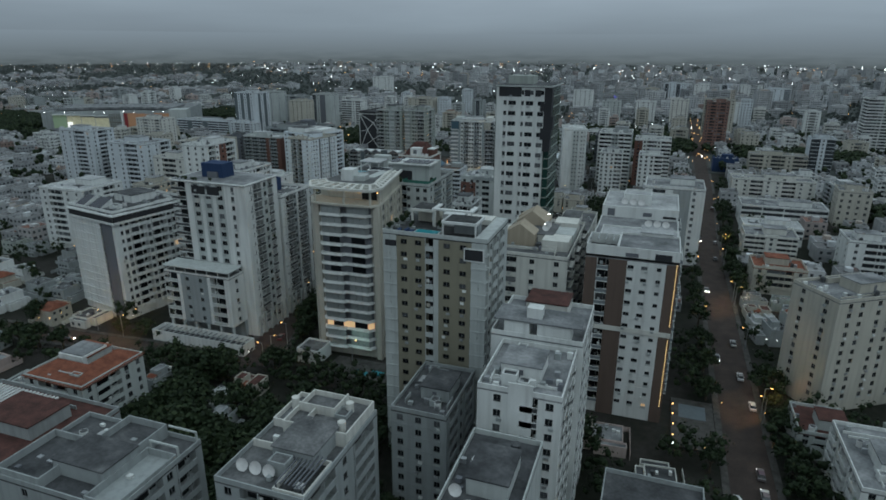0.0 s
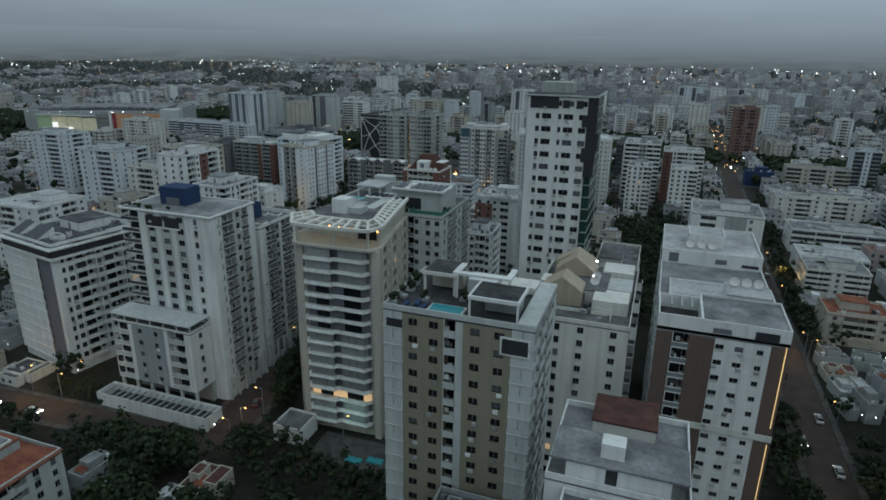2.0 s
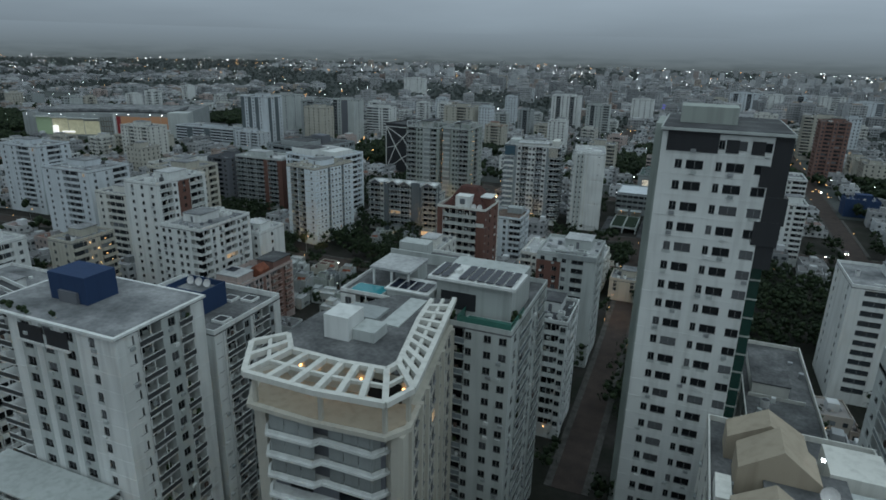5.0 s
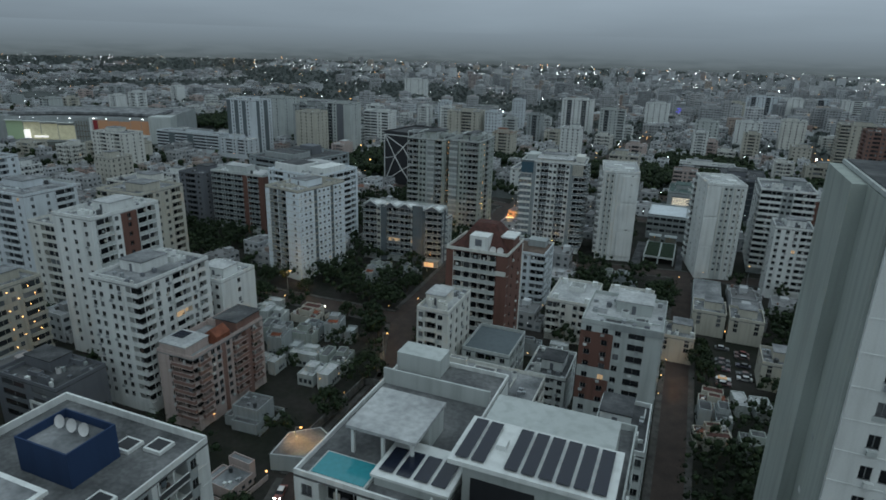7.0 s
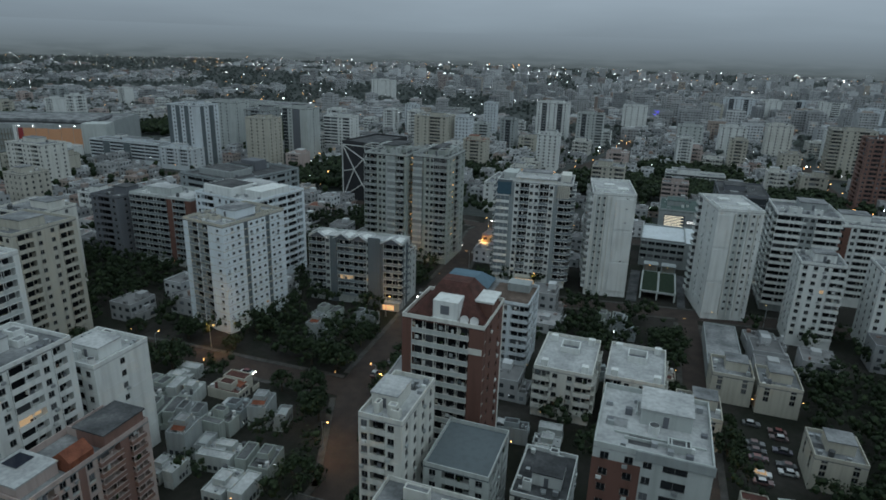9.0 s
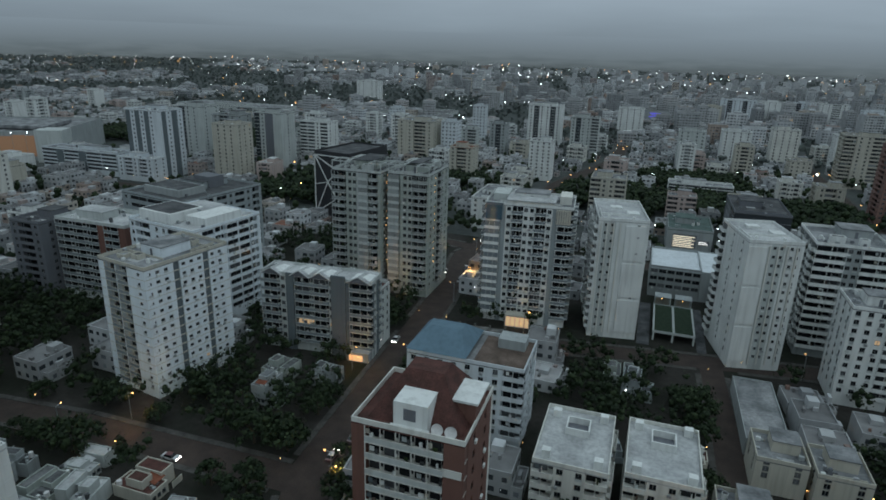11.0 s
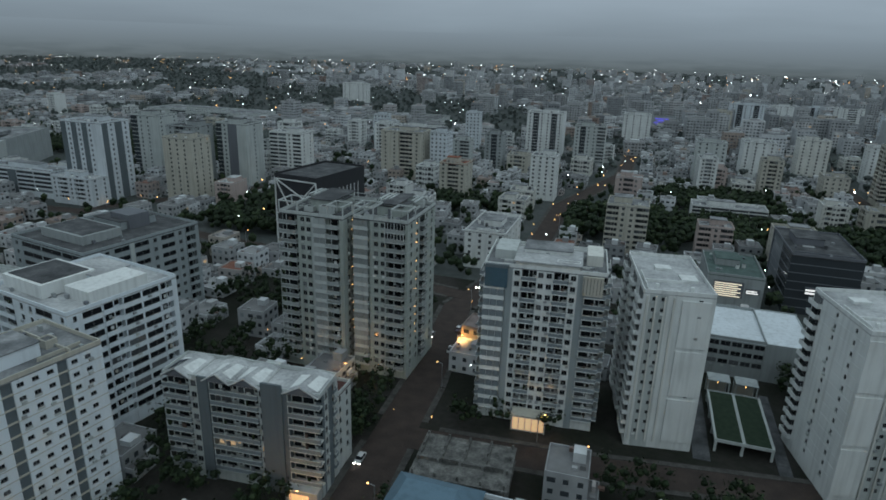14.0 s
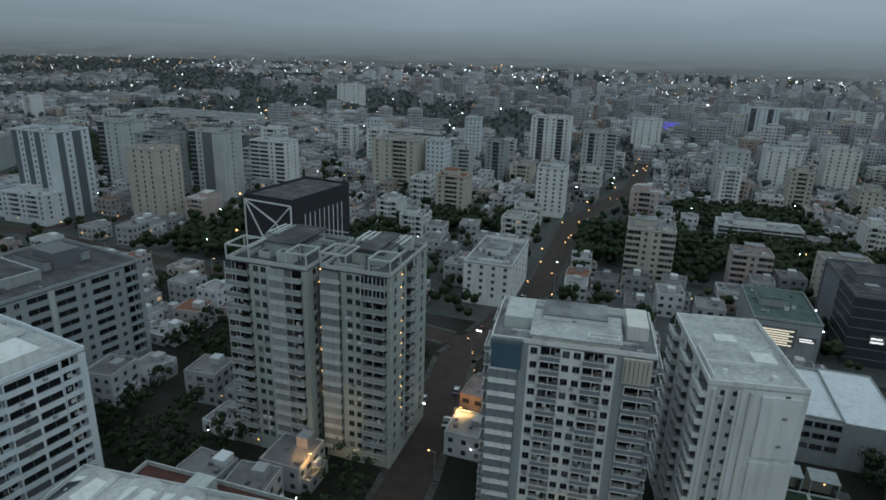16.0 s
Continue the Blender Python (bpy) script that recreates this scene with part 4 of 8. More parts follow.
for k in range(10):
    g = Geo()
    x, y = -12.6 + 1.7 * k + shr.uniform(-0.3, 0.3), -8.4 + shr.uniform(-0.3, 0.4)
    for q in range(4):
        g.lump(x + shr.uniform(-0.5, 0.5), y + shr.uniform(-0.3, 0.3), 54.3 + shr.uniform(0, 0.7), shr.uniform(0.3, 0.5), LEAF, shr)
    g.box(x - 0.5, y - 0.3, 54.0, x + 0.5, y + 0.3, 54.3, GREY)
    if k in (0, 1, 2, 4, 5, 8):
        part("planter", g, wb, "low roof edge planter")
lower = hero("apartment_building", "grey and white lower block on tall columns", (-155.5, 156.0, -129, 163.8), 23.6, 5,
             {"S": "l4 b1 v8 b1 l4 b1.5", "E": "b2 w2 b2"}, wall=WHITE, accent=BLUEGREY, rail=LIGHTGREY, rec=1.9, base=6.5, roofbits=False, parapet=0.5, lift=6.2)
extra(lower, "rear_wall", [(-13, 2.6, 0, 13, 3.85, 6.2, GREY)])
for k in range(6):
    extra(lower, "column", [(-13.0 + 5.1 * k, -3.8, 0, -12.3 + 5.1 * k, -3.1, 6.2, LIGHTGREY)])
for k in range(6):
    extra(wb2, "column", [(13.3, -9.2 + 3.5 * k, 0, 13.9, -8.6 + 3.5 * k, 7.5, LIGHTGREY)])
    extra(wb, "column", [(15.1, -8.4 + 3.3 * k, 0, 15.7, -7.8 + 3.3 * k, 7.5, LIGHTGREY)])
extra(lower, "canopy", [(-13.6, -4.2, 25.6, 13.4, 3.6, 25.9, LIGHTGREY)] + [(-13.2 + 4.4 * k, -3.9, 24.1, -12.9 + 4.4 * k, -3.6, 25.6, LIGHTGREY) for k in range(7)], "pale flat canopy over a roof terrace", piece="post")
plinth = Geo()
plinth.tray(-158, 149.5, -121, 155.8, 1.6, 2.4, WHITE, BLACK)
for k in range(17):
    plinth.box(-157 + 2.1 * k, 149.75, 3.1, -156.7 + 2.1 * k, 155.55, 3.4, GREY)
solid("podium", plinth, "pale grey parking podium before a white tower", "podium")
TAKEN.append((-158, 149, -121, 160))

# beige tower: a flatiron plan, zigzag balconies storey by storey, roof pergola
curved = tagged(new("apartment_tower"), "beige tower with zigzag glazed balconies and a roof pergola", "apartment building")
curved.matrix_world = pose(-88, 164, 0)
PLAN = [(-15.5, 4.0), (-11.0, -1.0), (10.5, 0.0), (4.5, 31.0), (-5.0, 29.0), (-14.0, 17.0)]
TAKEN.append((-104, 162, -77, 195))
g = Geo()
g.prism(PLAN, 0, 51.0, BEIGE)
part("wall", g, curved)
UPPER = [(-13.4, 7.2), (-9.4, 4.4), (8.4, 4.8), (4.0, 30.6), (-4.8, 28.6), (-12.8, 17.0)]
g = Geo()
g.prism(UPPER, 51.0, 55.5, CREAM)
part("top_storey", g, curved, "cream set-back top storey")
g = Geo()
g.prism(UPPER, 55.5, 55.8, MIDROOF)
part("roof", g, curved)
zig = [(-9.0, 0.6), (-8.6, -1.4), (-7.6, -3.0), (-1.0, -3.0), (-0.3, -2.1), (0.5, -2.1), (7.0, -2.4), (8.4, -0.6), (8.6, 0.6)]
AMBER = plain("amber_lit_room", (1.0, 0.66, 0.36), 0.8, glow=0.42)
CFH = (51.0 - 3.5) / 15


def zig_mesh(open_floor, lit):
    g = Geo()
    g.prism([(x * 1.03, y * 1.06 - 0.12) for x, y in zig], -0.26, 0.12, WHITE)
    for (ax, ay), (bx, by) in zip(zig[1:-1], zig[2:-1]):
        d = Vector((bx - ax, by - ay)).normalized()
        nrm = Vector((-d.y, d.x)) * 0.12
        g.prism([(ax, ay), (bx, by), (bx + nrm.x, by + nrm.y), (ax + nrm.x, ay + nrm.y)], 0.12, 0.66, WHITE)
        L = math.hypot(bx - ax, by - ay)
        if not open_floor and L > 2:
            n = 3
            for k in range(n):
                p, q = Vector((ax, ay)).lerp(Vector((bx, by)), (k + 0.02) / n), Vector((ax, ay)).lerp(Vector((bx, by)), (k + 0.98) / n)
                p, q = p + nrm * 4.0, q + nrm * 4.0
                g.prism([tuple(p), tuple(q), tuple(q + nrm * 0.4), tuple(p + nrm * 0.4)], 0.15, CFH - 0.22, SCREEN)
    # dark grey back wall paints in the shade of the unlit room
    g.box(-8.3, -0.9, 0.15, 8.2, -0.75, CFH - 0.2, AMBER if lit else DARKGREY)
    g.box(-6, -1.0, 0.15, -2.5, -0.9, 2.4, GLASS)
    g.box(1.5, -1.0, 0.15, 6, -0.9, 2.4, GLASS)
    return g.mesh("balcony")


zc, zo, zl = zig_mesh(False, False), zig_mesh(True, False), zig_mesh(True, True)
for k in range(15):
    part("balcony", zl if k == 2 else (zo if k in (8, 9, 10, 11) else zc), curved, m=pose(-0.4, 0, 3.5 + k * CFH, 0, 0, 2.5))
tg = Geo()
tg.prism([(-15.5, 4.4), (-10.8, -3.4), (-1, -3.6), (8.9, -2.8), (10.9, 0.4), (10.0, 5.4), (-11, 9.0)], 51.0, 51.6, BEIGE)
tg.prism([(-14.0, 4.2), (-10.2, -2.6), (-1, -2.9), (8.4, -2.1), (10.0, 0.6), (9.4, 5.0), (-10.6, 8.2)], 51.6, 51.66, TAN)
part("terrace_slab", tg, curved)
for i, ((ax, ay), (bx, by)) in enumerate(((PLAN[2], PLAN[3]), (PLAN[5], PLAN[0]))):
    ang = math.atan2(by - ay, bx - ax)
    L = math.hypot(bx - ax, by - ay)
    cols = (3, 5.2, 9, 13.5, 16, 20, 24.5, 28) if i == 0 else (3, 7, 10)
    for u in cols:
        for k in range(15):
            part("window", window_mesh(1.5, 1.5, GLASS, FRAME), curved, m=Matrix.Translation((ax + math.cos(ang) * u, ay + math.sin(ang) * u, 4.6 + k * CFH)) @ Matrix.Rotation(ang, 4, "Z") @ Matrix.Translation((0, -0.22, 0)))
    for u in ((1.2, 7, 11, 18, 22.2, 30) if i == 0 else (1, 5)):
        g = Geo()
        g.box(-0.45, -0.5, 0, 0.45, -0.004, 51.0, BEIGE, ang, (ax + math.cos(ang) * u, ay + math.sin(ang) * u))
        part("pier", g, curved)
for x0, x1 in ((-11.2, -9.4), (8.9, 10.6)):
    extra(curved, "corner_pier", [(x0, -1.6 if x0 < 0 else -1.2, 0, x1, 0.3, 50.95, BEIGE)])
pg = Geo()
ring = [(-15.0, 3.6), (-10.6, -3.6), (0, -3.8), (9.0, -2.8), (10.6, 1.5), (7.0, 20), (5.0, 30)]
inner = [(-11.8, 7.6), (-8.8, 4.0), (-0.5, 3.7), (5.6, 4.3), (6.2, 6.5), (3.0, 20), (1.8, 28)]
for pts in (ring, inner):
    for a, b in zip(pts, pts[1:]):
        pg.beam((*a, 56.2), (*b, 56.2), 0.75, OFFWHITE)
rafters = []
for j, n in ((0, 2), (1, 3), (2, 3), (3, 1), (4, 6), (5, 3)):
    for k in range(n):
        p, q = Vector(ring[j]).lerp(Vector(ring[j + 1]), k / n), Vector(inner[j]).lerp(Vector(inner[j + 1]), k / n)
        rafters.append(((p.x, p.y, 56.2), (q.x, q.y, 56.2)))
mids_ = [((a[0] + b[0]) / 2, (a[1] + b[1]) / 2) for a, b in zip(ring, inner)]
for a, b in zip(mids_, mids_[1:]):
    pg.beam((*a, 56.2), (*b, 56.2), 0.5, OFFWHITE)
for p in ring[1:5]:
    pg.beam((p[0] * 0.94, p[1] * 0.8 + 0.4, 51.6), (p[0] * 0.94, p[1] * 0.8 + 0.4, 56.0), 0.5, BEIGE)
pergola = part("pergola", pg, curved, "off-white concrete roof pergola")
for a, b in rafters:
    g = Geo()
    g.beam(a, b, 0.8, OFFWHITE)
    part("rafter", g, pergola)
extra(curved, "roof_room", [(-7.4, 10, 55.8, -3.4, 14.5, 59.4, WHITE)])
extra(curved, "roof_room", [(-3.3, 11, 55.8, 0.2, 15, 57.4, LIGHTGREY)])
extra(curved, "roof_walkway", [(-2.0, 17, 55.8, 1.0, 28, 56.0, LIGHTGREY), (-9.5, 17.5, 55.8, -3, 22, 56.3, GREY)], piece="roof_walkway")
extra(curved, "terrace_door", [(2.6, 4.5, 51.6, 7.6, 4.66, 54.4, GLASS)], "dark terrace doors")
for x in (-7.6, -5.0, -2.4, 0.2, 1.8, 8.0):
    extra(curved, "terrace_lamp", [(x - 0.12, 4.1, 53.9, x + 0.12, 4.4, 54.2, WARMLAMP)], "small warm terrace lamp")

# olive tower: roof pool, canopy and rooms
extra(olive, "pool", [(-5.2, -9.2, 57.0, 0.6, -5.6, 57.6, LIGHTGREY), (-4.9, -8.95, 57.6, 0.3, -5.9, 57.68, POOL)], "small lit rooftop pool", piece="water")
extra(olive, "canopy", [(-3.6, -0.6, 60.9, 6.2, 0.4, 61.3, WHITE), (-3.6, 0.4, 60.9, -2.6, 4.4, 61.3, WHITE), (5.2, 0.4, 60.9, 6.2, 4.4, 61.3, WHITE), (-3.5, -0.5, 57, -3.2, -0.2, 60.9, WHITE), (5.8, -0.5, 57, 6.1, -0.2, 60.9, WHITE), (-1.5, 1.0, 57, 3.5, 4.5, 59.8, WHITE)], "white open roof frame", piece="beam")
extra(olive, "dark_roof_room", [(1.6, -7.6, 60.2, 9.0, -0.9, 60.5, DECK), (1.3, -7.9, 60.1, 9.3, -7.6, 60.7, WHITE), (1.3, -7.6, 60.1, 1.6, -0.9, 60.7, WHITE), (9.0, -7.6, 60.1, 9.3, -0.9, 60.7, WHITE), (1.4, -7.8, 57, 1.7, -7.5, 60.1, WHITE), (8.9, -7.8, 57, 9.2, -7.5, 60.1, WHITE), (3, -4.0, 57, 8.6, -1.2, 60.1, GREY)], "dark roofed terrace shelter in a white frame", piece="post")
extra(olive, "roof_slab", [(9.4, -8.9, 57.0, 12.0, 9.0, 57.9, LIGHTGREY), (-2.4, 4.8, 57.0, 9.3, 9.0, 58.2, OFFWHITE)], "pale raised roof slab", piece="roof_slab")
extra(olive, "shelter", [(-8.6, -1.0, 60.6, -2.6, 5.6, 60.95, DECK), (-8.8, -1.2, 60.5, -2.4, -1.0, 61.1, OFFWHITE), (-8.6, -0.9, 57, -8.2, -0.5, 60.6, OFFWHITE), (-3.0, -0.9, 57, -2.6, -0.5, 60.6, OFFWHITE), (-8.4, 3.0, 57, -3.0, 5.4, 60.6, CREAM)], "dark flat roof shelter on pale posts", piece="post")
grow = random.Random(8)
for k in range(9):
    g = Geo()
    x, y = grow.choice([(-11.2, -7.6), (-11.0, -4.4), (-10.9, -1.2), (-7.0, -4.2), (1.0, -3.8), (-11.0, 2.0), (-6.0, 7.4), (-10.2, 6.6), (-1.6, -2.4)]), grow.random()
    x, y = x[0] + grow.uniform(-0.4, 0.4), x[1] + y
    g.box(x - 0.5, y - 0.5, 57.0, x + 0.5, y + 0.5, 57.5, GREY)
    for q in range(5):
        g.lump(x + grow.uniform(-0.5, 0.5), y + grow.uniform(-0.5, 0.5), 57.9 + grow.uniform(0, 0.9), grow.uniform(0.35, 0.6), LEAF, grow)
    part("planter", g, olive, "potted roof shrub")
for x, y in ((-9.6, -7.8), (-8.0, -6.9), (-6.6, -7.9)):
    extra(olive, "sun_bed", [(x, y, 57.2, x + 0.7, y + 1.9, 57.5, BLUE)])
# no holes here: black sheets on the wall stand for the dark interior
extra(olive, "opening", [(7.0, -9.5, 52.6, 11.6, -9.33, 55.6, WHITE), (7.3, -9.55, 52.9, 11.3, -9.5, 55.3, BLACK)], "black sheet for the shaded inside of a wide top-floor gap", piece="recess")
extra(olive, "opening", [(-11.6, -9.45, 54.2, -8.9, -9.33, 55.6, BLACK)], "black sheet for a shaded top-floor gap")

# white and brown tower: light line, sunk roof terrace, stepped upper floors
extra(brown, "led_line", [(10.9, -33.24, 28.5, 11.02, -33.12, 45.5, LEDSTRIP)], "amber light strip")
extra(brown, "led_line", [(10.9, -33.24, 5, 11.02, -33.12, 24.8, LEDSTRIP)], "amber light strip")
extra(brown, "band", [(-11.55, -33.3, 25.4, 11.55, -33.08, 26.7, OFFWHITE)])
pit = Geo()
pit.tray(-11.5, -33, -3.6, -22, 45.9, 2.9, WHITE, DECK, 45.5)
pit = part("roof_terrace", pit, brown, "sunk roof terrace between white walls")
for k in range(4):
    g = Geo()
    g.box(-11.2 + 1.9 * k, -27, 48.2, -10.9 + 1.9 * k, -22.3, 48.5, GREY)
    part("slat", g, pit)
g = Geo()
g.box(-9.5, -31.5, 45.9, -7.5, -30.6, 46.8, WHITE)
g.box(-6.6, -32.2, 45.9, -5.4, -31.2, 47.4, GRASS)
part("planter", g, pit)
for x0, y0, x1, y1, zt, rf in ((-3.58, -33, 11.5, -19, 48.2, ROOF), (-9.5, -21.9, 11.2, -8, 46.9, WHITEROOF), (-11.5, 9, 11.5, 33, 48.6, WHITEROOF), (-5.5, 15, 3, 23, 51.4, WHITEROOF)):
    g = Geo()
    g.tray(x0, y0, x1, y1, zt, 0.5, WHITE, rf, 45.5 if zt < 50 else 48.6)
    part("penthouse", g, brown)
# openings are dark sheets on the walls, their shade in the colour
extra(brown, "opening", [(5.6, -33.12, 45.9, 9.6, -33.02, 47.7, BLACK)])
extra(brown, "opening", [(-1.6, -33.1, 46.3, 1.6, -33.02, 47.3, DARKGREY)])
extra(brown, "opening", [(-9.8, 8.9, 45.9, -7.6, 8.98, 48.2, DARKGREY)])
extra(brown, "opening", [(1.0, 8.9, 46.4, 3.6, 8.98, 47.6, DARKGREY)])
extra(brown, "opening", [(7.0, 8.9, 46.2, 10.8, 8.98, 46.9, BLACK)])
extra(brown, "roof_room", [(1.5, -19, 46.9, 9.5, -12, 49.0, WHITE), (1.2, -19.3, 49.0, 9.8, -11.7, 49.25, WHITEROOF)], piece="roof_slab")
for k in range(3):
    dish_on(brown, 3 + 2.3 * k, -14, 49.25, 1.0)
    dish_on(brown, -5 + 2.6 * k, 13.5, 48.6, 1.1)

# tall white tower: oversailing roof slab, black sheet for the shaded top terrace, plant room
extra(tower, "roof_slab", [(-8.6, -12.2, 84.0, 11.0, 11.6, 84.45, LIGHTGREY), (-8.3, -11.9, 84.45, 10.7, 11.3, 84.55, DARKROOF)], piece="roof_felt")
extra(tower, "terrace_opening", [(-7.4, -11.62, 80.7, 0.4, -11.52, 83.9, BLACK)], "black sheet for a shaded top-floor terrace")
# black boxes set proud of the top corner
extra(tower, "dark_corner", [(8.3, -11.45, 62.5, 10.9, -8.7, 83.9, BLACK), (8.3, -11.6, 70.0, 11.6, -8.7, 74.5, BLACK), (7.4, -11.7, 66.5, 11.2, -11.45, 70.4, BLACK), (7.0, -11.66, 76.0, 8.3, -11.52, 79.2, BLACK)], "black blocks at the top corner", piece="beam")
for k, x in enumerate((1.5, 5.2)):
    extra(tower, "top_window", [(x, -11.6, 80.9, x + 1.9, -11.52, 83.0, BLACK)], "square dark top-floor window")
extra(tower, "plant_room", [(-6, -4, 84.55, 3, 3, 87.3, GREENGREY)])
extra(tower, "side_fin", [(-8.6, -10.9, 0, -8.26, -2, 83.9, GREENGREY), (-10.0, -2, 0, -8.26, 11.4, 83.9, GREENGREY)], "grey-green rendered flank", piece="side_fin")

extra(tower, "glass_flank", [(8.26, -8.5, 0, 10.2, 10.5, 83.6, TEAL)] + [(8.26, -8.6, 3.4 + 3.5 * k, 10.3, 10.6, 3.7 + 3.5 * k, GREENGREY) for k in range(23)], "green glass flank with floor bands", piece="floor_band")

# tan-capped block: gabled screens on the roof
def gable(root, x0, y0, x1, y1, z0, z1, ridge, m, label="tan painted gabled roof"):
    g = Geo()
    xm = (x0 + x1) / 2
    v = [(x0, y0, z0), (x1, y0, z0), (x1, y0, z1), (xm, y0, ridge), (x0, y0, z1), (x0, y1, z0), (x1, y1, z0), (x1, y1, z1), (xm, y1, ridge), (x0, y1, z1)]
    for f in ((0, 1, 2, 3, 4), (9, 8, 7, 6, 5), (1, 6, 7, 2), (2, 7, 8, 3), (3, 8, 9, 4), (4, 9, 5, 0)):
        g.poly([v[k] for k in f], m)
    part("gabled_roof", g, root, label)


gable(tan, -9, -10, 0, -3.5, 42, 45.5, 48.5, TAN)
gable(tan, -8, 2, 1.5, 8, 42, 46, 49.5, TAN)
gable(tan, -9, 9.5, 1, 14, 42, 45.5, 48.5, TAN)
extra(tan, "roof_room", [(2.5, -12, 42, 10, -5, 45, OFFWHITE), (2, -4, 42, 10.2, 4, 44.8, LIGHTGREY), (3, 6, 42, 10, 13, 45.5, OFFWHITE), (-10.5, -3, 42, -8.6, 2, 44.5, OFFWHITE)], piece="roof_room")
for y in (-2.5, 1.0, 5):
    dish_on(tan, 2.0, y, 44.8 if abs(y) < 4 else 42, 1.1)
extra(tan, "roof_lamp", [(1.2, 4.0, 48.2, 1.6, 4.4, 48.5, COLDLAMP), (1.2, -2.0, 46.5, 1.6, -1.6, 46.8, COLDLAMP)], "small bright roof lamp", piece="roof_lamp")

# white stepped block: higher rear part
rear = hero("apartment_building", "white rear block with a maroon canopy roof", (-27.5, 108.2, -9.5, 127), 43, 13,
            {"S": "b1", "E": "l3 w2 l3", "W": "w2 w2"}, wall=WHITE, roof=ROOF, rail=RAILDARK, roofbits=False)
extra(rear, "roof_room", [(-6.5, -9, 43, -1.5, -5, 46, WHITE), (0, -9, 43, 6.5, -5, 46.2, WHITE), (-8.5, -9.3, 46.2, 8.5, -2, 46.5, ROOF), (-2.4, -7.5, 46.5, 0.6, -5, 48.6, WHITE)], piece="roof_room")
extra(rear, "canopy", [(-4.5, 1, 46.2, 4.5, 8.5, 46.5, MAROON), (-4.3, 1.2, 43, 4.3, 8.3, 46.2, OFFWHITE)], "maroon roof canopy", piece="post")
extra(white2, "stair_tower", [(-1.8, -9.25, 0, 2.4, -9.02, 43.6, WHITE)])

# near roofs
for x0, y0, x1, y1, zt in ((-12.6, -9.2, -3, 2, 31.0), (-2.6, -2, 6, 9.2, 31.6), (6.4, -9.2, 12.6, 4, 30.4)):
    g = Geo()
    g.tray(x0, y0, x1, y1, zt - 1.4, 1.4, GREY, DARKROOF, 29.01)
    part("roof_room", g, greynl)
extra(greynl, "roof_frame", [(6.4, 4.4, 31.2, 12.6, 4.7, 31.5, LIGHTGREY), (6.4, 9.0, 31.2, 12.6, 9.3, 31.5, LIGHTGREY), (6.4, 4.4, 29, 6.7, 4.7, 31.2, LIGHTGREY), (12.3, 4.4, 29, 12.6, 4.7, 31.2, LIGHTGREY), (12.3, 9.0, 29, 12.6, 9.3, 31.2, LIGHTGREY)], "pale open roof frame", piece="post")
for x0, y0, x1, y1, zt, par, rf in ((-4.6, 1.5, 7.4, 12.0, 36.2, 1.0, MIDROOF), (-7.5, 3.0, -4.7, 12.0, 35.2, 0.9, ROOF), (2.2, -11.8, 7.5, -3.5, 34.7, 0.9, DECK)):
    g = Geo()
    g.tray(x0, y0, x1, y1, zt, par, OFFWHITE, rf, 34.51)
    part("roof_room", g, dish)
extra(dish, "roof_wall", [(-4.4, 6.4, 36.2, 2.6, 6.6, 37.9, OFFWHITE), (2.4, 6.6, 36.2, 2.6, 11.7, 37.9, OFFWHITE), (-1.2, 1.8, 36.2, -1.0, 6.4, 37.4, OFFWHITE), (-7.4, -3.0, 34.5, 2.0, -2.8, 35.9, OFFWHITE)], piece="roof_wall")
extra(dish, "pergola", [(2.6 + 0.7 * k, -11.4, 36.3, 2.8 + 0.7 * k, -4.0, 36.5, DARKGREY) for k in range(7)] + [(2.5, -11.5, 35.6, 2.7, -11.3, 36.3, DARKGREY), (7.0, -11.5, 35.6, 7.2, -11.3, 36.3, DARKGREY)], "dark slatted roof pergola", piece="slat")
for x, y in ((4.2, 9.0), (5.6, 3.4), (-6.2, 8.2)):
    g = Geo()
    g.tube(x, y, 35.2 if x < 0 else 36.2, 37.4 if x < 0 else 38.0, 0.7, 0.7, OFFWHITE, 12)
    part("water_tank", g, dish, "pale roof water tank")
for k in range(3):
    dish_on(dish, -5 + 2.4 * k, -8.5, 34.5, 1.1)
g = Geo()
g.tube(0.2, 1.5, 36, 38.6, 3.3, 3.3, WHITE, 24)
rr = part("round_room", g, bott, "round white roof enclosure")
g = Geo()
g.tube(0.2, 1.5, 38.6, 38.63, 2.95, 2.95, DECK, 24)
part("floor", g, rr, "dark floor inside the round wall")
for x, y in ((-3.8, -4.0), (-1.0, -6.5), (3.2, -5.5)):
    dish_on(bott, x, y, 36, 1.0)
extra(maroonb, "terrace_pergola", [(-15 + 1.1 * k, 3, 26.0, -14.6 + 1.1 * k, 10, 26.3, WHITE) for k in range(18)] + [(-15.4, 2.7, 24, -14.6, 3.2, 26.0, WHITE), (4.4, 2.7, 24, 5.0, 3.2, 26, WHITE)], piece="slat")
extra(orangeb, "roof_room", [(-6, -2, 18.5, 2, 5.5, 22.0, WHITE), (-5.6, -1.6, 22.0, 1.6, 5.1, 22.3, ROOF)], piece="roof_room")
g = Geo()
for s, (x0, x1) in ((0, (-9.9, 9.9)),):
    g.poly([(x0, -9.9, 18.9), (x1, -9.9, 18.9), (x1 - 5, -3, 21.2), (x0 + 5, -3, 21.2)], TERRACOTTA)
    g.poly([(x1, -9.9, 18.9), (x1, 9.9, 18.9), (x1 - 5, 6, 21.2), (x1 - 5, -3, 21.2)], TERRACOTTA)
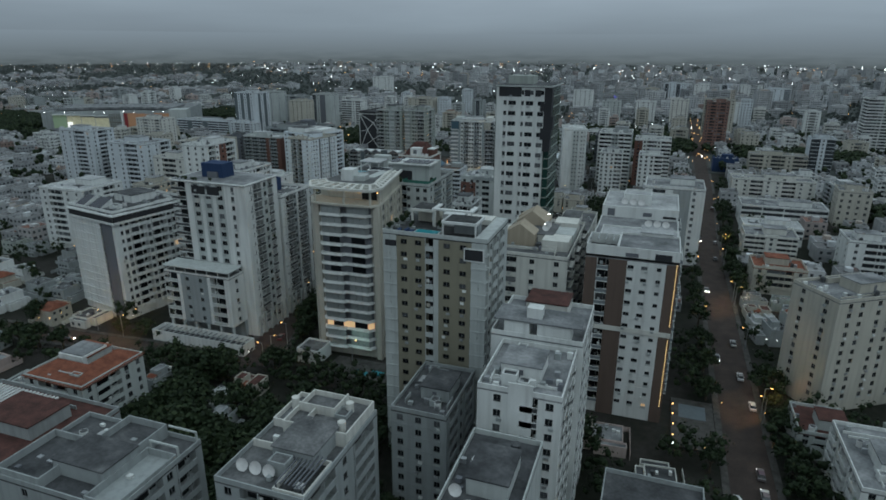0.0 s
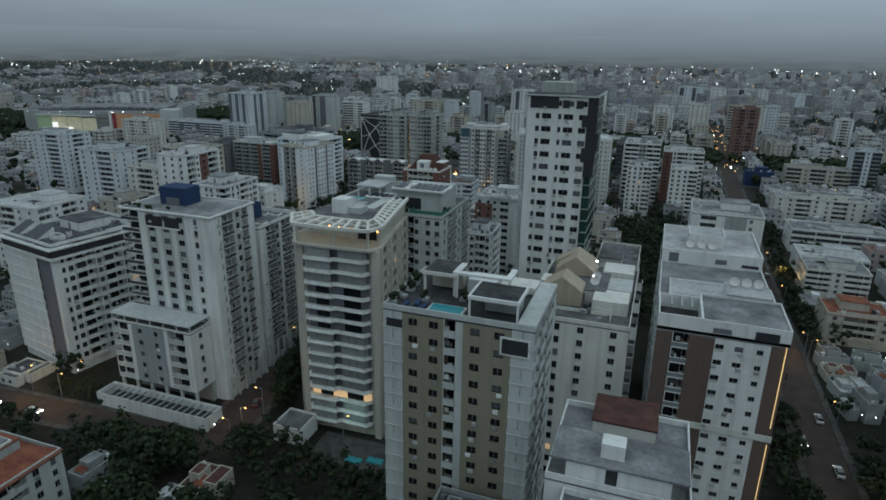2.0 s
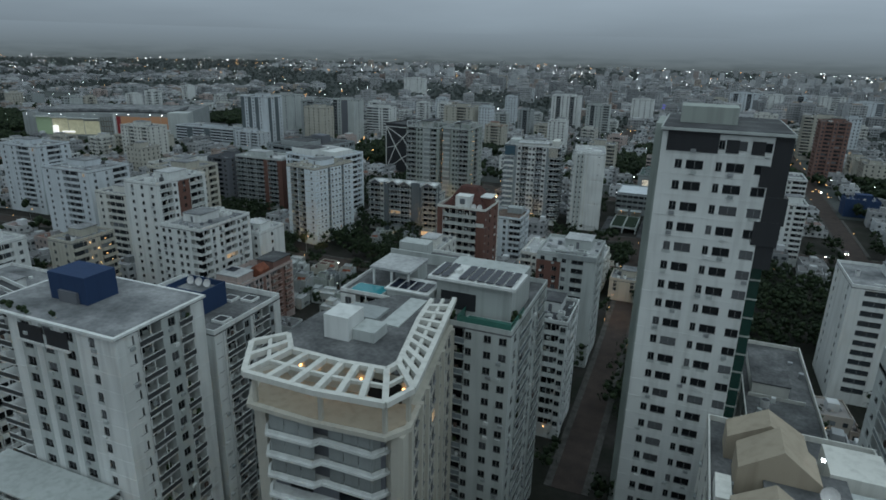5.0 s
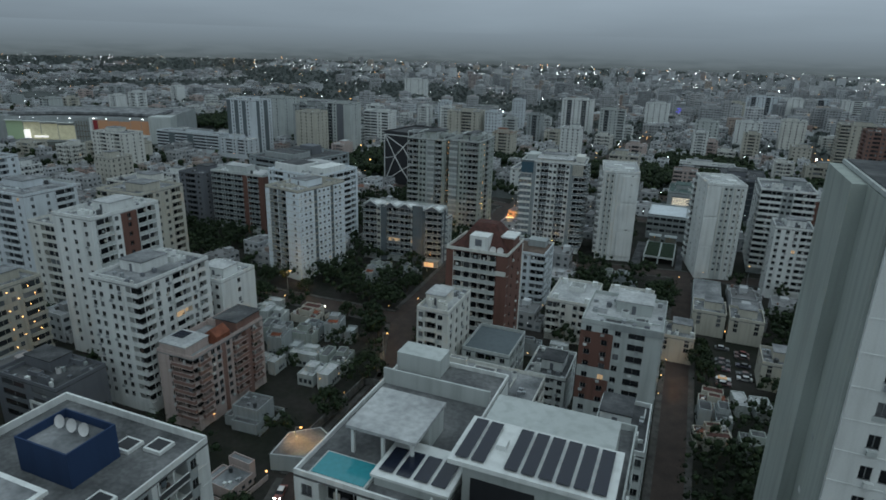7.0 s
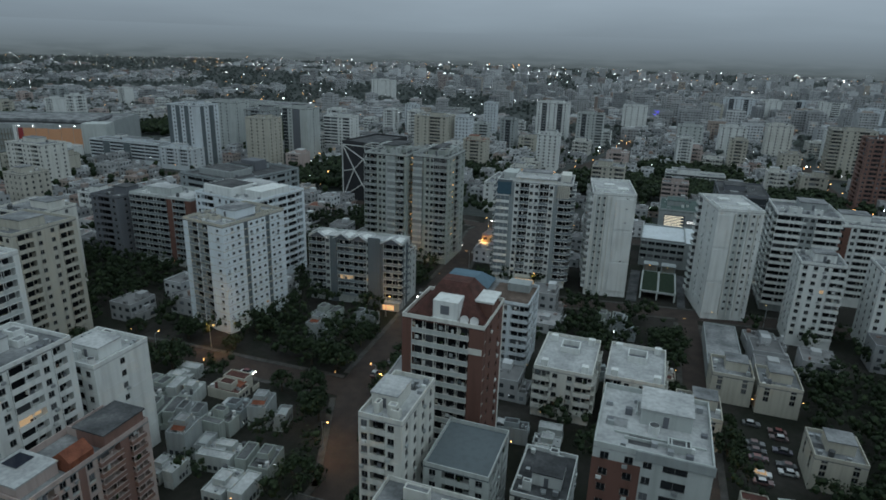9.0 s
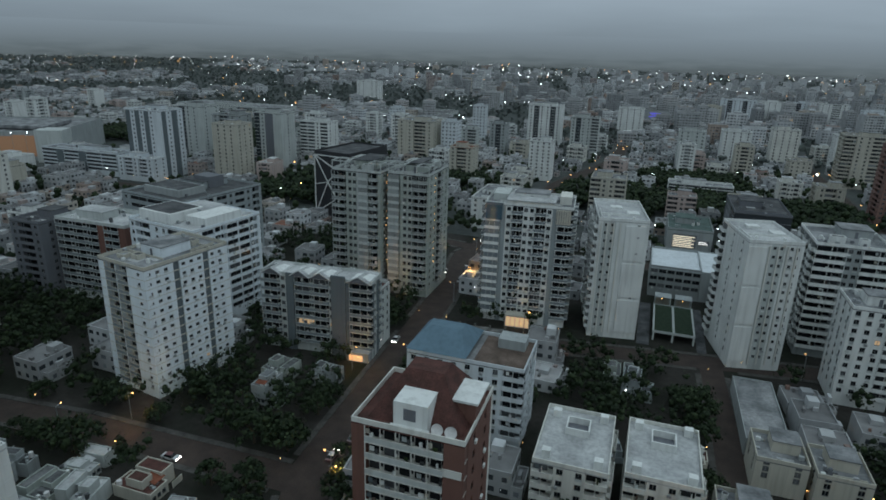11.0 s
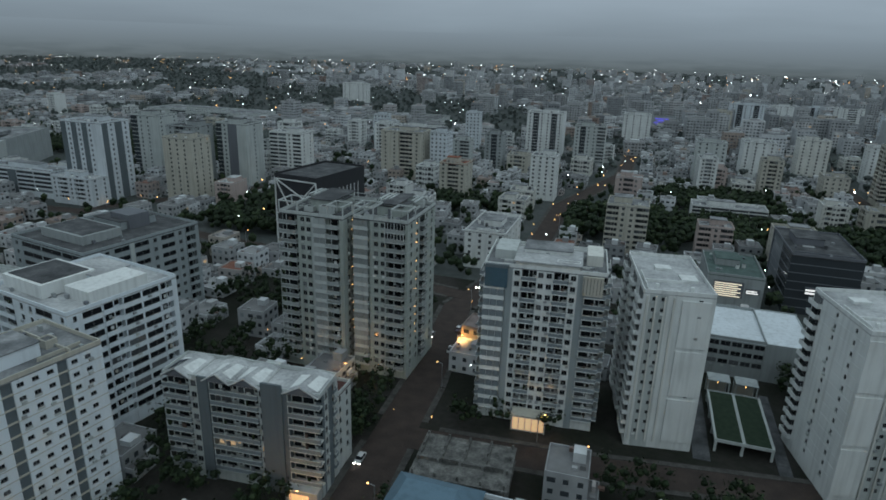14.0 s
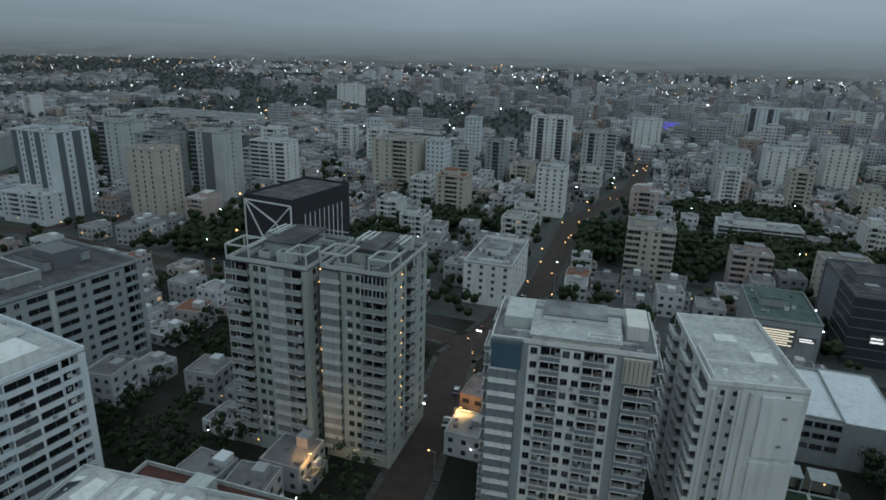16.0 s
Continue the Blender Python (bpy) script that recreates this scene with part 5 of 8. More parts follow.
part("tiled_roof", g, orangeb, "orange clay tile slopes")

# terrace building: solar roof, green glass terrace, pool wing
X, Y = local(solarb, -81.6, 201.7)
extra(solarb, "top_storey", [(X - 6.9, Y - 2.2, 51.0, X + 6.9, Y + 10, 57.6, LIGHTGREY)])
extra(solarb, "opening", [(X - 6.0, Y - 2.28, 52.0, X + 0.5, Y - 2.22, 55.2, BLACK)], "dark terrace doors")
extra(solarb, "roof_slab", [(X - 7.9, Y - 4.0, 57.6, X + 7.9, Y + 4.0, 58.1, WHITE)], "flat white roof slab")
for k in range(9):
    x = X - 7.3 + 1.64 * k
    if k != 2:
        extra(solarb, "solar_panel", [(x, Y - 3.5, 58.32, x + 1.3, Y + 3.3, 58.4, SOLAR), (x + 0.1, Y - 3.4, 58.1, x + 0.2, Y + 3.2, 58.32, METAL)], piece="bracket")
extra(solarb, "roof_hatch", [(X - 4.0, Y - 0.8, 58.1, X - 3.0, Y + 0.6, 58.7, WHITE)])
GREENPANE = plain("green_terrace_glass", (0.05, 0.17, 0.14), 0.12)
extra(solarb, "glass_balustrade", [(X - 1.3, Y - 6.6, 51.0, X + 8.2, Y - 6.5, 52.9, GREENPANE), (X - 1.3, Y - 6.5, 51.0, X - 1.2, Y - 2.4, 52.9, GREENPANE), (X + 8.1, Y - 6.5, 51.0, X + 8.2, Y + 1.5, 52.9, GREENPANE)], "green glass terrace screen", piece="glass_balustrade")
extra(solarb, "terrace_pool", [(X - 0.6, Y - 6.0, 51.0, X + 7.6, Y - 2.6, 51.5, LIGHTGREY), (X - 0.3, Y - 5.7, 51.5, X + 7.3, Y - 2.9, 51.56, GREENPANE)], "shallow green terrace pool", piece="water")
prng = random.Random(17)
for x, y in ((-3.2, -5.2), (-5.8, -5.4), (9.0 - 1.4, -1.6)):
    g = Geo()
    for q in range(9):
        g.lump(X + x + prng.uniform(-0.8, 0.8), Y + y + prng.uniform(-0.6, 0.6), 51.7 + prng.uniform(0, 1.5), prng.uniform(0.4, 0.75), LEAF, prng)
    g.box(X + x - 0.6, Y + y - 0.5, 51.0, X + x + 0.6, Y + y + 0.5, 51.5, GREY)
    part("planter", g, solarb, "leafy terrace planter")
deck = hero("apartment_building", "white wing with a turquoise roof pool", (-105, 194.3, -90.2, 222), 53.8, 16,
            {"S": "w2 l3 w2 l3", "W": "w2 l3 w2 w2", "E": "b1"}, wall=WHITE, roof=MIDROOF, roofbits=False, parapet=0.6)
X, Y = local(deck, -100.2, 196.9)
extra(deck, "pool", [(X - 3.3, Y - 2.2, 53.8, X + 3.2, Y + 1.7, 54.2, LIGHTGREY), (X - 3.1, Y - 2.0, 54.2, X + 3.0, Y + 1.5, 54.26, POOL)], "turquoise rooftop pool", piece="water")
X, Y = local(deck, -98.0, 203.2)
extra(deck, "canopy", [(X - 3.8, Y - 3.8, 57.0, X + 4.4, Y + 4.6, 57.4, WHITEROOF)] + [(X + u, Y + v, 53.8, X + u + 0.35, Y + v + 0.35, 57.0, WHITE) for u, v in ((-3.4, -3.4), (0.2, -3.4), (3.6, -3.4), (-3.4, 4.0))] + [(X - 0.5, Y + 0.2, 53.8, X + 4.2, Y + 4.4, 57.0, LIGHTGREY)], "flat white roof canopy", piece="post")
X, Y = local(deck, -92.8, 199.3)
extra(deck, "small_roof", [(X - 4.2, Y - 3.4, 54.9, X + 4.2, Y + 3.2, 55.2, WHITE), (X - 3.9, Y - 3.1, 53.8, X + 3.9, Y + 3.0, 54.9, LIGHTGREY)], piece="wall")
for k in range(4):
    extra(deck, "solar_panel", [(X - 3.6 + 1.9 * k, Y - 2.6, 55.34, X - 2.1 + 1.9 * k, Y + 1.4, 55.4, SOLAR), (X - 3.5 + 1.9 * k, Y - 2.5, 55.2, X - 3.4 + 1.9 * k, Y + 1.3, 55.34, METAL)], piece="bracket")
extra(deck, "screen_wall", [(-7.3, 6, 53.8, 7.2, 6.3, 56.0, LIGHTGREY), (-7.3, 10, 53.8, -1, 13.5, 56.4, LIGHTGREY)], piece="screen_wall")

# brick tower: hipped maroon roof with white dormers
g = Geo()
b0, b1 = [(-7.5, -6.5), (8.2, -6.5), (8.2, 8.3), (-7.5, 8.3)], [(-3, -1), (3.4, -1), (3.4, 3), (-3, 3)]
v = [(x, y, 39.5) for x, y in b0] + [(x, y, 46.5) for x, y in b1]
for f in ((0, 1, 5, 4), (1, 2, 6, 5), (2, 3, 7, 6), (3, 0, 4, 7), (4, 5, 6, 7)):
    g.poly([v[k] for k in f], MAROON)
part("hipped_roof", g, red, "maroon hipped roof")
extra(red, "dormer", [(-2.6, -7.6, 39.5, 3.0, -1.5, 44.2, WHITE), (-3.0, -8.2, 39.8, 3.4, -7.6, 40.2, WHITE), (-0.9, -7.66, 41.2, 1.1, -7.6, 43.2, DARKGREY)], "white roof dormer", piece="cap")
extra(red, "dormer", [(5.4, -2.5, 39.5, 9.2, 3.5, 43.2, BRICK), (5.0, -3.0, 43.2, 9.6, 4, 43.6, WHITE)], "brick dormer with white cap", piece="cap")
dish_on(red, 4.6, -7.2, 39.5, 1.0)
dish_on(red, 6.8, -7.2, 39.5, 1.0)
extra(red, "panel", [(5.9, -8.7, 33.5, 9.0, -8.58, 34.9, OFFWHITE)])

# pink block: white terrace roof, solar panels, dark roofed room
extra(pink, "terrace_roof", [(-5.6, -13.2, 22.9, 3.5, -5.0, 23.2, WHITEROOF), (-5.4, -13.0, 20.5, 3.3, -5.2, 22.9, PINK)], "white flat roof over a terrace room", piece="room")
extra(pink, "solar_panel", [(-4.6, -9.5, 23.3, -1.0, -6.0, 23.38, SOLAR), (-4.5, -9.4, 23.2, -4.3, -6.1, 23.3, METAL)], piece="bracket")
extra(pink, "roof_room", [(-1.5, 3.0, 20.5, 5.6, 12.5, 23.6, ROSE), (-2.0, 2.6, 23.6, 5.9, 12.9, 23.9, DARKROOF)], "room with a dark flat roof", piece="roof_slab")
gable(pink, 1.2, -4.6, 5.6, 0.5, 20.5, 22.6, 24.4, TERRACOTTA, "small terracotta gabled roof")
extra(pink, "parapet_wall", [(-5.7, -4.8, 20.5, -5.5, 13, 21.9, PINK), (-5.5, 4, 20.5, -1.6, 4.2, 22.4, PINK)], piece="parapet_wall")

# slate block: row of small white gables
for x0, x1 in ((-18.7, -11.3), (-8.6, -2.0), (-1.9, 5.2), (10.4, 18.6)):
    xm = (x0 + x1) / 2
    g = Geo()
    for s0, s1 in ((x0, xm), (x1, xm)):
        top, low = 28.0, 25.9
        g.poly([(s0, -5.6, low), (s1, -5.6, top), (s1, 4.6, 26.6), (s0, 4.6, 25.9)], WHITEROOF)
        g.poly([(s0, -5.6, low - 0.3), (s1, -5.6, top - 0.3), (s1, -5.6, top), (s0, -5.6, low)], WHITE)
        g.poly([(s0, 4.6, 25.6), (s1, 4.6, 26.3), (s1, -5.6, top - 0.3), (s0, -5.6, low - 0.3)], WHITE)
    part("folded_roof", g, gray, "white folded gable roof")
    g = Geo()
    g.poly([(x0 + 0.6, -5.1, 25.6), (x1 - 0.6, -5.1, 25.6), (xm, -5.1, 27.5)], DARKGREY)
    part("gable_end", g, gray, "dark glazed gable end")
g = Geo()
g.poly([(-18.0, -4.8, 26.35), (-15.2, -4.8, 27.9), (-15.2, 0.5, 27.25), (-18.0, 0.5, 26.25)], SOLAR)
part("solar_panel", g, gray, "dark solar panels")
extra(gray, "corner_pier", [(-9.9, -5.3, 0, -7.4, -4.86, 26.6, SLATE), (5.4, -5.4, 0, 10.2, -4.86, 27.4, SLATE)], piece="corner_pier")
terr = hero("apartment_building", "low rear block with maroon roof terraces", (-206, 405.5, -172, 413), 20, 6, {"S": "b1", "E": "w2 w2", "W": "w2"}, wall=LIGHTGREY, roof=MAROON, joined=True, roofbits=False)
extra(terr, "stair_head", [(-4, -2, 20, 0, 2, 23, LIGHTGREY)])
extra(gray, "lobby", [(11.0, -7.5, 0, 18.5, -4.9, 3.2, GREY), (12.0, -7.56, 0.3, 16.5, -7.5, 2.3, AMBER)], "warm lit entrance lobby", piece="pane")

# twin towers: roof frames and terraces
for t_, w_ in ((twin_a, 20.5), (twin_b, 16.5)):
    h_ = w_ / 2
    for xa, xb, yb in ((-h_, -h_ + 6, -5), (h_ - 5, h_, -6)):
        g = Geo()
        ring4 = [(xa, -12), (xb, -12), (xb, yb), (xa, yb)]
        for a, b in zip(ring4, ring4[1:] + ring4[:1]):
            g.beam((*a, 52.6), (*b, 52.6), 0.35, LIGHTGREY)
            g.beam((*a, 49), (*a, 52.75), 0.3, LIGHTGREY)
        part("roof_frame", g, t_)
    extra(t_, "roof_room", [(-h_ + 7, -6, 49, h_ - 6, 8, 52.4, GREENGREY), (-h_ + 6.5, -6.5, 52.4, h_ - 5.5, 8.5, 52.7, DARKROOF)], piece="roof_room")
    extra(t_, "pergola", [(-h_ + 1.2 + k * 1.4, 3, 51.4, -h_ + 1.9 + k * 1.4, 11, 51.6, LIGHTGREY) for k in range(9)] + [(-h_ + 1.0, 3, 51.2, h_ - 1, 3.2, 51.4, LIGHTGREY), (-h_ + 1.0, 10.8, 51.2, h_ - 1, 11, 51.4, LIGHTGREY), (-h_ + 1.0, 3, 49, -h_ + 1.2, 3.2, 51.2, LIGHTGREY), (-h_ + 1.0, 10.8, 49, -h_ + 1.2, 11, 51.2, LIGHTGREY)], piece="slat")
for t_, x_, y_ in ((twin_a, 10.4, -7.0), (twin_b, 8.4, -6.0)):
    for k in range(3, 16):
        if k % 5 != 2:
            extra(t_, "landing_lamp", [(x_, y_ + 0.6 * (k % 2), 4.6 + 2.86 * k, x_ + 0.14, y_ + 0.6 * (k % 2) + 0.16, 4.8 + 2.86 * k, WARMLAMP)], "small warm landing lamp")
extra(twin_b, "winter_garden", [(1.6, -13.0, 42.9, 7.4, -12.8, 48.9, GLASS)] + [(1.6 + 0.95 * k, -13.06, 42.9, 1.7 + 0.95 * k, -13.0, 48.9, WHITE) for k in range(7)], piece="mullion")

# wide tower: blue corner, roof rooms, lit lobby
extra(lw, "blue_corner", [(-14.9, -10.9, 38.6, -9.2, -10.3, 43.8, BLUEGLASS), (-14.9, -10.95, 43.8, -9.0, -10.0, 44.6, SLATE)], "blue glass top corner", piece="cap")
extra(lw, "corner_room", [(9.4, -10.9, 38.8, 14.4, -10.3, 43.8, CREAM)] + [(9.6 + 0.8 * k, -10.95, 39.2, 9.75 + 0.8 * k, -10.9, 43.4, DARKGREY) for k in range(6)], "glazed cream top corner", piece="mullion")
extra(lw, "penthouse", [(-7.5, -9.5, 44, 8.5, 2, 45.6, OFFWHITE), (-8, -9.9, 45.6, 9, 2.4, 45.9, WHITEROOF), (-13.5, -4, 44, -8, 6, 46.5, LIGHTGREY), (10, -3, 44, 14, 6, 46.8, OFFWHITE)], piece="roof_slab")
extra(lw, "lobby", [(-5.5, -14.5, 0, 3.5, -10.4, 4.6, CREAM), (-5.2, -14.56, 0.4, 3.2, -14.5, 4.0, AMBER)] + [(-5.2 + 1.7 * k, -14.66, 0, -5.0 + 1.7 * k, -14.56, 4.2, OFFWHITE) for k in range(6)], "warm lit glass lobby", piece="pane")

# plain towers: raised panels down the front
for t_, x0, w_ in ((wt_l, 0.8, 6.5), (wt_r, -8.0, 5.5)):
    d_ = -14.5 if t_ is wt_l else -12.5
    hw_ = 8.2 if t_ is wt_l else 7.9
    for b_ in ((-hw_ + 1, d_ + 2, -hw_ + 1.2, d_ + 14), (-hw_ + 1.2, d_ + 8, 3, d_ + 8.2), (2, d_ + 9, 6, d_ + 13), (-3, d_ + 17, 1, d_ + 20), (3, d_ + 3, 3.8, d_ + 3.8), (-5, d_ + 4, -4.2, d_ + 4.6)):
        extra(t_, "roof_kerb", [(b_[0], b_[1], 42.3, b_[2], b_[3], 43.3 if b_[2] - b_[0] < 3 else 43.0, WHITE)])
    for k in range(3):
        extra(t_, "raised_panel", [(x0, d_ - 0.35, 2.5 + 13.2 * k, x0 + w_, d_ - 0.02, 14.6 + 13.2 * k, WHITE)])

for k in range(4):
    extra(wt_r, "rib", [(-2.0 + 2.6 * k, -12.95, 2.0, -1.6 + 2.6 * k, -12.52, 41.6, OFFWHITE)])
    extra(wt_l, "rib", [(-7.6 + 2.1 * k, -14.9, 2.0, -7.2 + 2.1 * k, -14.52, 41.6, OFFWHITE)])
for t_ in (low1, low2):
    # dark grey floor at roof level paints the shade of a deep well
    extra(t_, "light_well", [(-2.6, 1.0, 14.5, 2.6, 1.3, 16.2, WHITE), (-2.6, 5.7, 14.5, 2.6, 6.0, 16.2, WHITE), (-2.6, 1.3, 14.5, -2.3, 5.7, 16.2, WHITE), (2.3, 1.3, 14.5, 2.6, 5.7, 16.2, WHITE), (-2.3, 1.3, 14.5, 2.3, 5.7, 14.6, DARKGREY)], "white kerb round a dark painted light well", piece="side")
    for x_, y_ in ((-6.2, -9), (4.6, -9), (-6.2, 7), (4.4, 8)):
        extra(t_, "parapet_block", [(x_, y_, 14.5, x_ + 1.8, y_ + 1.6, 16.3, WHITE)])

# brick-panel block: roof trays and dark eave
for k in (4, 5, 7, 8, 9):
    s_ = 3.2 + k * (36 - 3.2) / 11 + 0.95
    extra(brickw, "brick_panel", [(-9.05, -9.76, s_ + 1.3, -1.5, -9.68, s_ + 2.98, BRICK)] + [(a_, -9.76, s_, b_, -9.68, s_ + 1.3, BRICK) for a_, b_ in ((-9.05, -7.85), (-6.47, -4.1), (-2.72, -1.5))], "brown brick panel", piece="pier")
extra(brickw, "eave", [(-2.5, -9.9, 35.2, 9.2, -9.76, 36.8, GREY)])
extra(whb, "penthouse", [(-14, -12, 35.5, 2, 2, 39, WHITE), (-13, -11, 39, 1, 1, 39.2, DARKROOF), (5, -8, 35.5, 14, 8, 38.5, WHITE)], piece="roof_slab")
extra(greyb, "roof_garden", [(-12, -16, 32, 10, -2, 35, GREY), (-11, -15, 35, 9, -3, 35.2, DARKROOF), (-4, 4, 32, 6, 12, 37, DARKGREY)], piece="roof_slab")

# low block with the light blue roof
g = Geo()
g.poly([(-15.3, -8.8, 23.5), (0.5, -8.8, 23.5), (-3, -1, 27.3), (-12, -1, 27.3)], SKYBLUE)
g.poly([(0.5, -8.8, 23.5), (0.5, 8.7, 23.5), (-3, 3, 27.3), (-3, -1, 27.3)], SKYBLUE)
g.poly([(0.5, 8.7, 23.5), (-15.3, 8.7, 23.5), (-12, 3, 27.3), (-3, 3, 27.3)], SKYBLUE)
g.poly([(-15.3, 8.7, 23.5), (-15.3, -8.8, 23.5), (-12, -1, 27.3), (-12, 3, 27.3)], SKYBLUE)
g.poly([(-12, -1, 27.3), (-3, -1, 27.3), (-3, 3, 27.3), (-12, 3, 27.3)], SKYBLUE)
part("blue_roof", g, bluew, "light blue metal hipped roof")
extra(bluew, "terrace", [(2, -7.8, 22.5, 14.5, 8, 22.62, EARTH), (6, 2, 22.62, 13, 7, 25.2, GREY)], piece="room")

# further low blocks close to the way
hero("apartment_building", "white block with a cluttered low roof", (-125.5, 263, -97, 284), 19.5, 6, {"S": "w2 w2 l3 w2 w2", "E": "w2 l3", "W": "w2 w2"}, wall=OFFWHITE, roof=ROOF)
hero("apartment_building", "slim white block with an open dark terrace", (-81, 243, -72, 259), 32.5, 10, {"S": "b1 w1.5 l3 w1.5", "E": "w2 l3 w2", "W": "w2 w2"}, wall=WHITE, roof=DARKROOF)
hero("apartment_building", "small block with a dark blue roof", (-121, 290, -108, 306), 19.5, 6, {"S": "w2 l3 w2", "E": "l3 w2 l3"}, wall=LIGHTGREY, roof=SLATE, roofbits=False)
hero("apartment_building", "small white block with stacked terraces", (-105, 296, -94, 312), 13, 4, {"S": "w2 l3 w2", "E": "l3 w2"}, wall=WHITE, roof=DARKROOF)
hero("apartment_building", "low white flats with deep balconies beside the avenue", (45.5, 124, 66, 149), 13, 4, {"S": "w2 l3 w2 l3", "W": "l4 w2 l4 w2 l4", "E": "w2 w2"}, wall=WHITE, roof=ROOF, proj=0.6)
hero("low_building", "low house with a maroon roof beside the avenue", (40, 152, 52, 166), 7, 2, {"S": "w2 l3 w2", "W": "w2 w2 w2"}, wall=LIGHTGREY, roof=MAROON, joined=True)
for x, y in ((-68, 352), (-58, 378), (-46, 376), (-38, 345)):
    hero("apartment_building", "low cream flats beside a car park", (x - 5.5, y - 6, x + 5.5, y + 6), 8.5, 3, {"S": "w2 b1 w2", "E": "w2 w2", "W": "w2 w2"}, wall=CREAM, roof=ROOF, joined=True, group="car park flats")
shed = Geo()
shed.tray(-63.5, 386, -53, 419, 4.5, 0.5, GREY, ROOF)
solid("hall", shed, "low grey flat-roofed hall", "hall")
TAKEN.append((-64, 385, -52, 420))
TAKEN.append((-56, 335, -44, 370))

# courts between the plain towers
ct = Geo()
ct.box(-86.5, 446, 2.9, -72.5, 471.5, 3.5, LIGHTGREY)
for x_ in (-86.4, -80.0, -73.1):
    for y_ in (446.1, 454, 462, 470.8):
        ct.box(x_, y_, 0, x_ + 0.6, y_ + 0.6, 2.9, LIGHTGREY)
ct.box(-86, 460, 0, -73, 471, 2.9, GREY)
court = solid("sports_court", ct, "raised court deck with two green turf fields", "sports court")
for x0, x1 in ((-85.9, -79.9), (-79.1, -73.1)):
    g = Geo()
    g.box(x0, 446.4, 3.5, x1, 471.1, 3.54, TURF)
    part("turf", g, court, "dark green turf")
for b in ((-86.5, 446, -86.3, 471.5), (-72.7, 446, -72.5, 471.5), (-86.3, 446, -72.7, 446.2), (-86.3, 471.3, -72.7, 471.5), (-79.6, 446.2, -79.4, 471.3)):
    g = Geo()
    g.box(b[0], b[1], 3.54, b[2], b[3], 3.75, LIGHTGREY)
    part("kerb", g, court)
for x0, x1 in ((-91.5, -87.3), (-71.7, -68.6)):
    g = Geo()
    g.box(x0, 441, -0.2, x1, 480, 0.12, DARKROOF)
    solid("paved_lane", g, "grey paved lane beside the court deck", "lane", "structure")
for x0, x1 in ((-86.3, -80.2), (-78.8, -72.7)):
    pav = tagged(new("court_shelter"), "small pale court shelter with a flat roof", "shelter")
    pav.matrix_world = pose(x0, 473.5, 0)
    for x_, y_ in ((0.1, 0.1), (x1 - x0 - 0.4, 0.1), (0.1, 4.6), (x1 - x0 - 0.4, 4.6)):
        extra(pav, "post", [(x_, y_, 0, x_ + 0.3, y_ + 0.3, 5.6, LIGHTGREY)])
    extra(pav, "roof", [(0, 0, 5.6, x1 - x0, 5.0, 5.9, GREY)])
    extra(pav, "wall_panel", [(0.5, 4.65, 0, x1 - x0 - 0.5, 4.85, 5.5, CREAM)])
    extra(pav, "lamp", [(2.6, -0.12, 5.3, 2.8, 0.08, 5.58, WARMLAMP)], "small warm lamp")
TAKEN.append((-92, 436, -70, 486))
annex = Geo()
annex.tray(-69.4, 489.7, -56, 519, 12.4, 0.4, GREY, COOLWHITE)
solid("hall", annex, "grey hall with pale metal roof", "hall")
TAKEN.append((-69.4, 489.7, -56, 519))

# black block with a white lattice on its front
xb = tagged(new("office_building"), "black office block with a white lattice front", "office building")
xb.matrix_world = pose(-261.5, 564, 0, 0, 0, -8)
g = Geo()
g.tray(-12, -20, 12, 20, 36.5, 1.0, BLACK, DARKROOF)
part("wall", g, xb)
g = Geo()
nodes = [(-11.8, 1), (11.8, 1), (-11.8, 35), (11.8, 35), (-3, 20), (4, 27), (3, 11), (-11.8, 18), (11.8, 16)]
for a, b in ((0, 2), (1, 3), (2, 3), (0, 4), (4, 2), (4, 5), (5, 3), (5, 8), (4, 6), (6, 1), (6, 8), (7, 4), (2, 5), (0, 6)):
    g.beam((nodes[a][0], -20.25, nodes[a][1]), (nodes[b][0], -20.25, nodes[b][1]), 0.5, WHITE)
part("lattice", g, xb, "white steel lattice")
for k in range(9):
    extra(xb, "fin", [(12.02, -12 + 3.2 * k, 4, 12.2, -11.6 + 3.2 * k, 30, WHITE)])

# shopping centre far to the side; its facade panels glow themselves in place of floodlights
mall = tagged(new("shopping_centre"), "wide low floodlit shopping centre with orange flank", "shopping centre")
mall.matrix_world = pose(-606, 566, 0, 0, 0, 27)
ORANGE = plain("orange_glow_panel", (0.38, 0.21, 0.12), 0.6, glow=0.16)
GREENLIT = patchy("floodlight_glow_panel", [(0.3, (0.50, 0.50, 0.36)), (0.7, (0.66, 0.66, 0.50))], 0.3, 0.6, 3.0)
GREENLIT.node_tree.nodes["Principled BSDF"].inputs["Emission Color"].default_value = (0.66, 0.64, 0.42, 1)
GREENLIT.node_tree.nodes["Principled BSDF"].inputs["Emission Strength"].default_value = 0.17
GREENPANEL = plain("green_glow_panel", (0.27, 0.38, 0.25), 0.6, glow=0.16)
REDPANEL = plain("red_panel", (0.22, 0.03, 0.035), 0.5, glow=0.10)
BRONZE = plain("bronze_lattice", (0.12, 0.10, 0.06), 0.5)
g = Geo()
g.tray(-78, 0, 78, 95, 22.5, 1, GREY, ROOF)
part("wall", g, mall)
g = Geo()
g.prism([(-66 + 2.2 * k, 6 + 14 * (1 - (k / 30 - 1) ** 2)) for k in range(61)] + [(66, 60), (-66, 60)], 23.5, 26.0, ROOF)
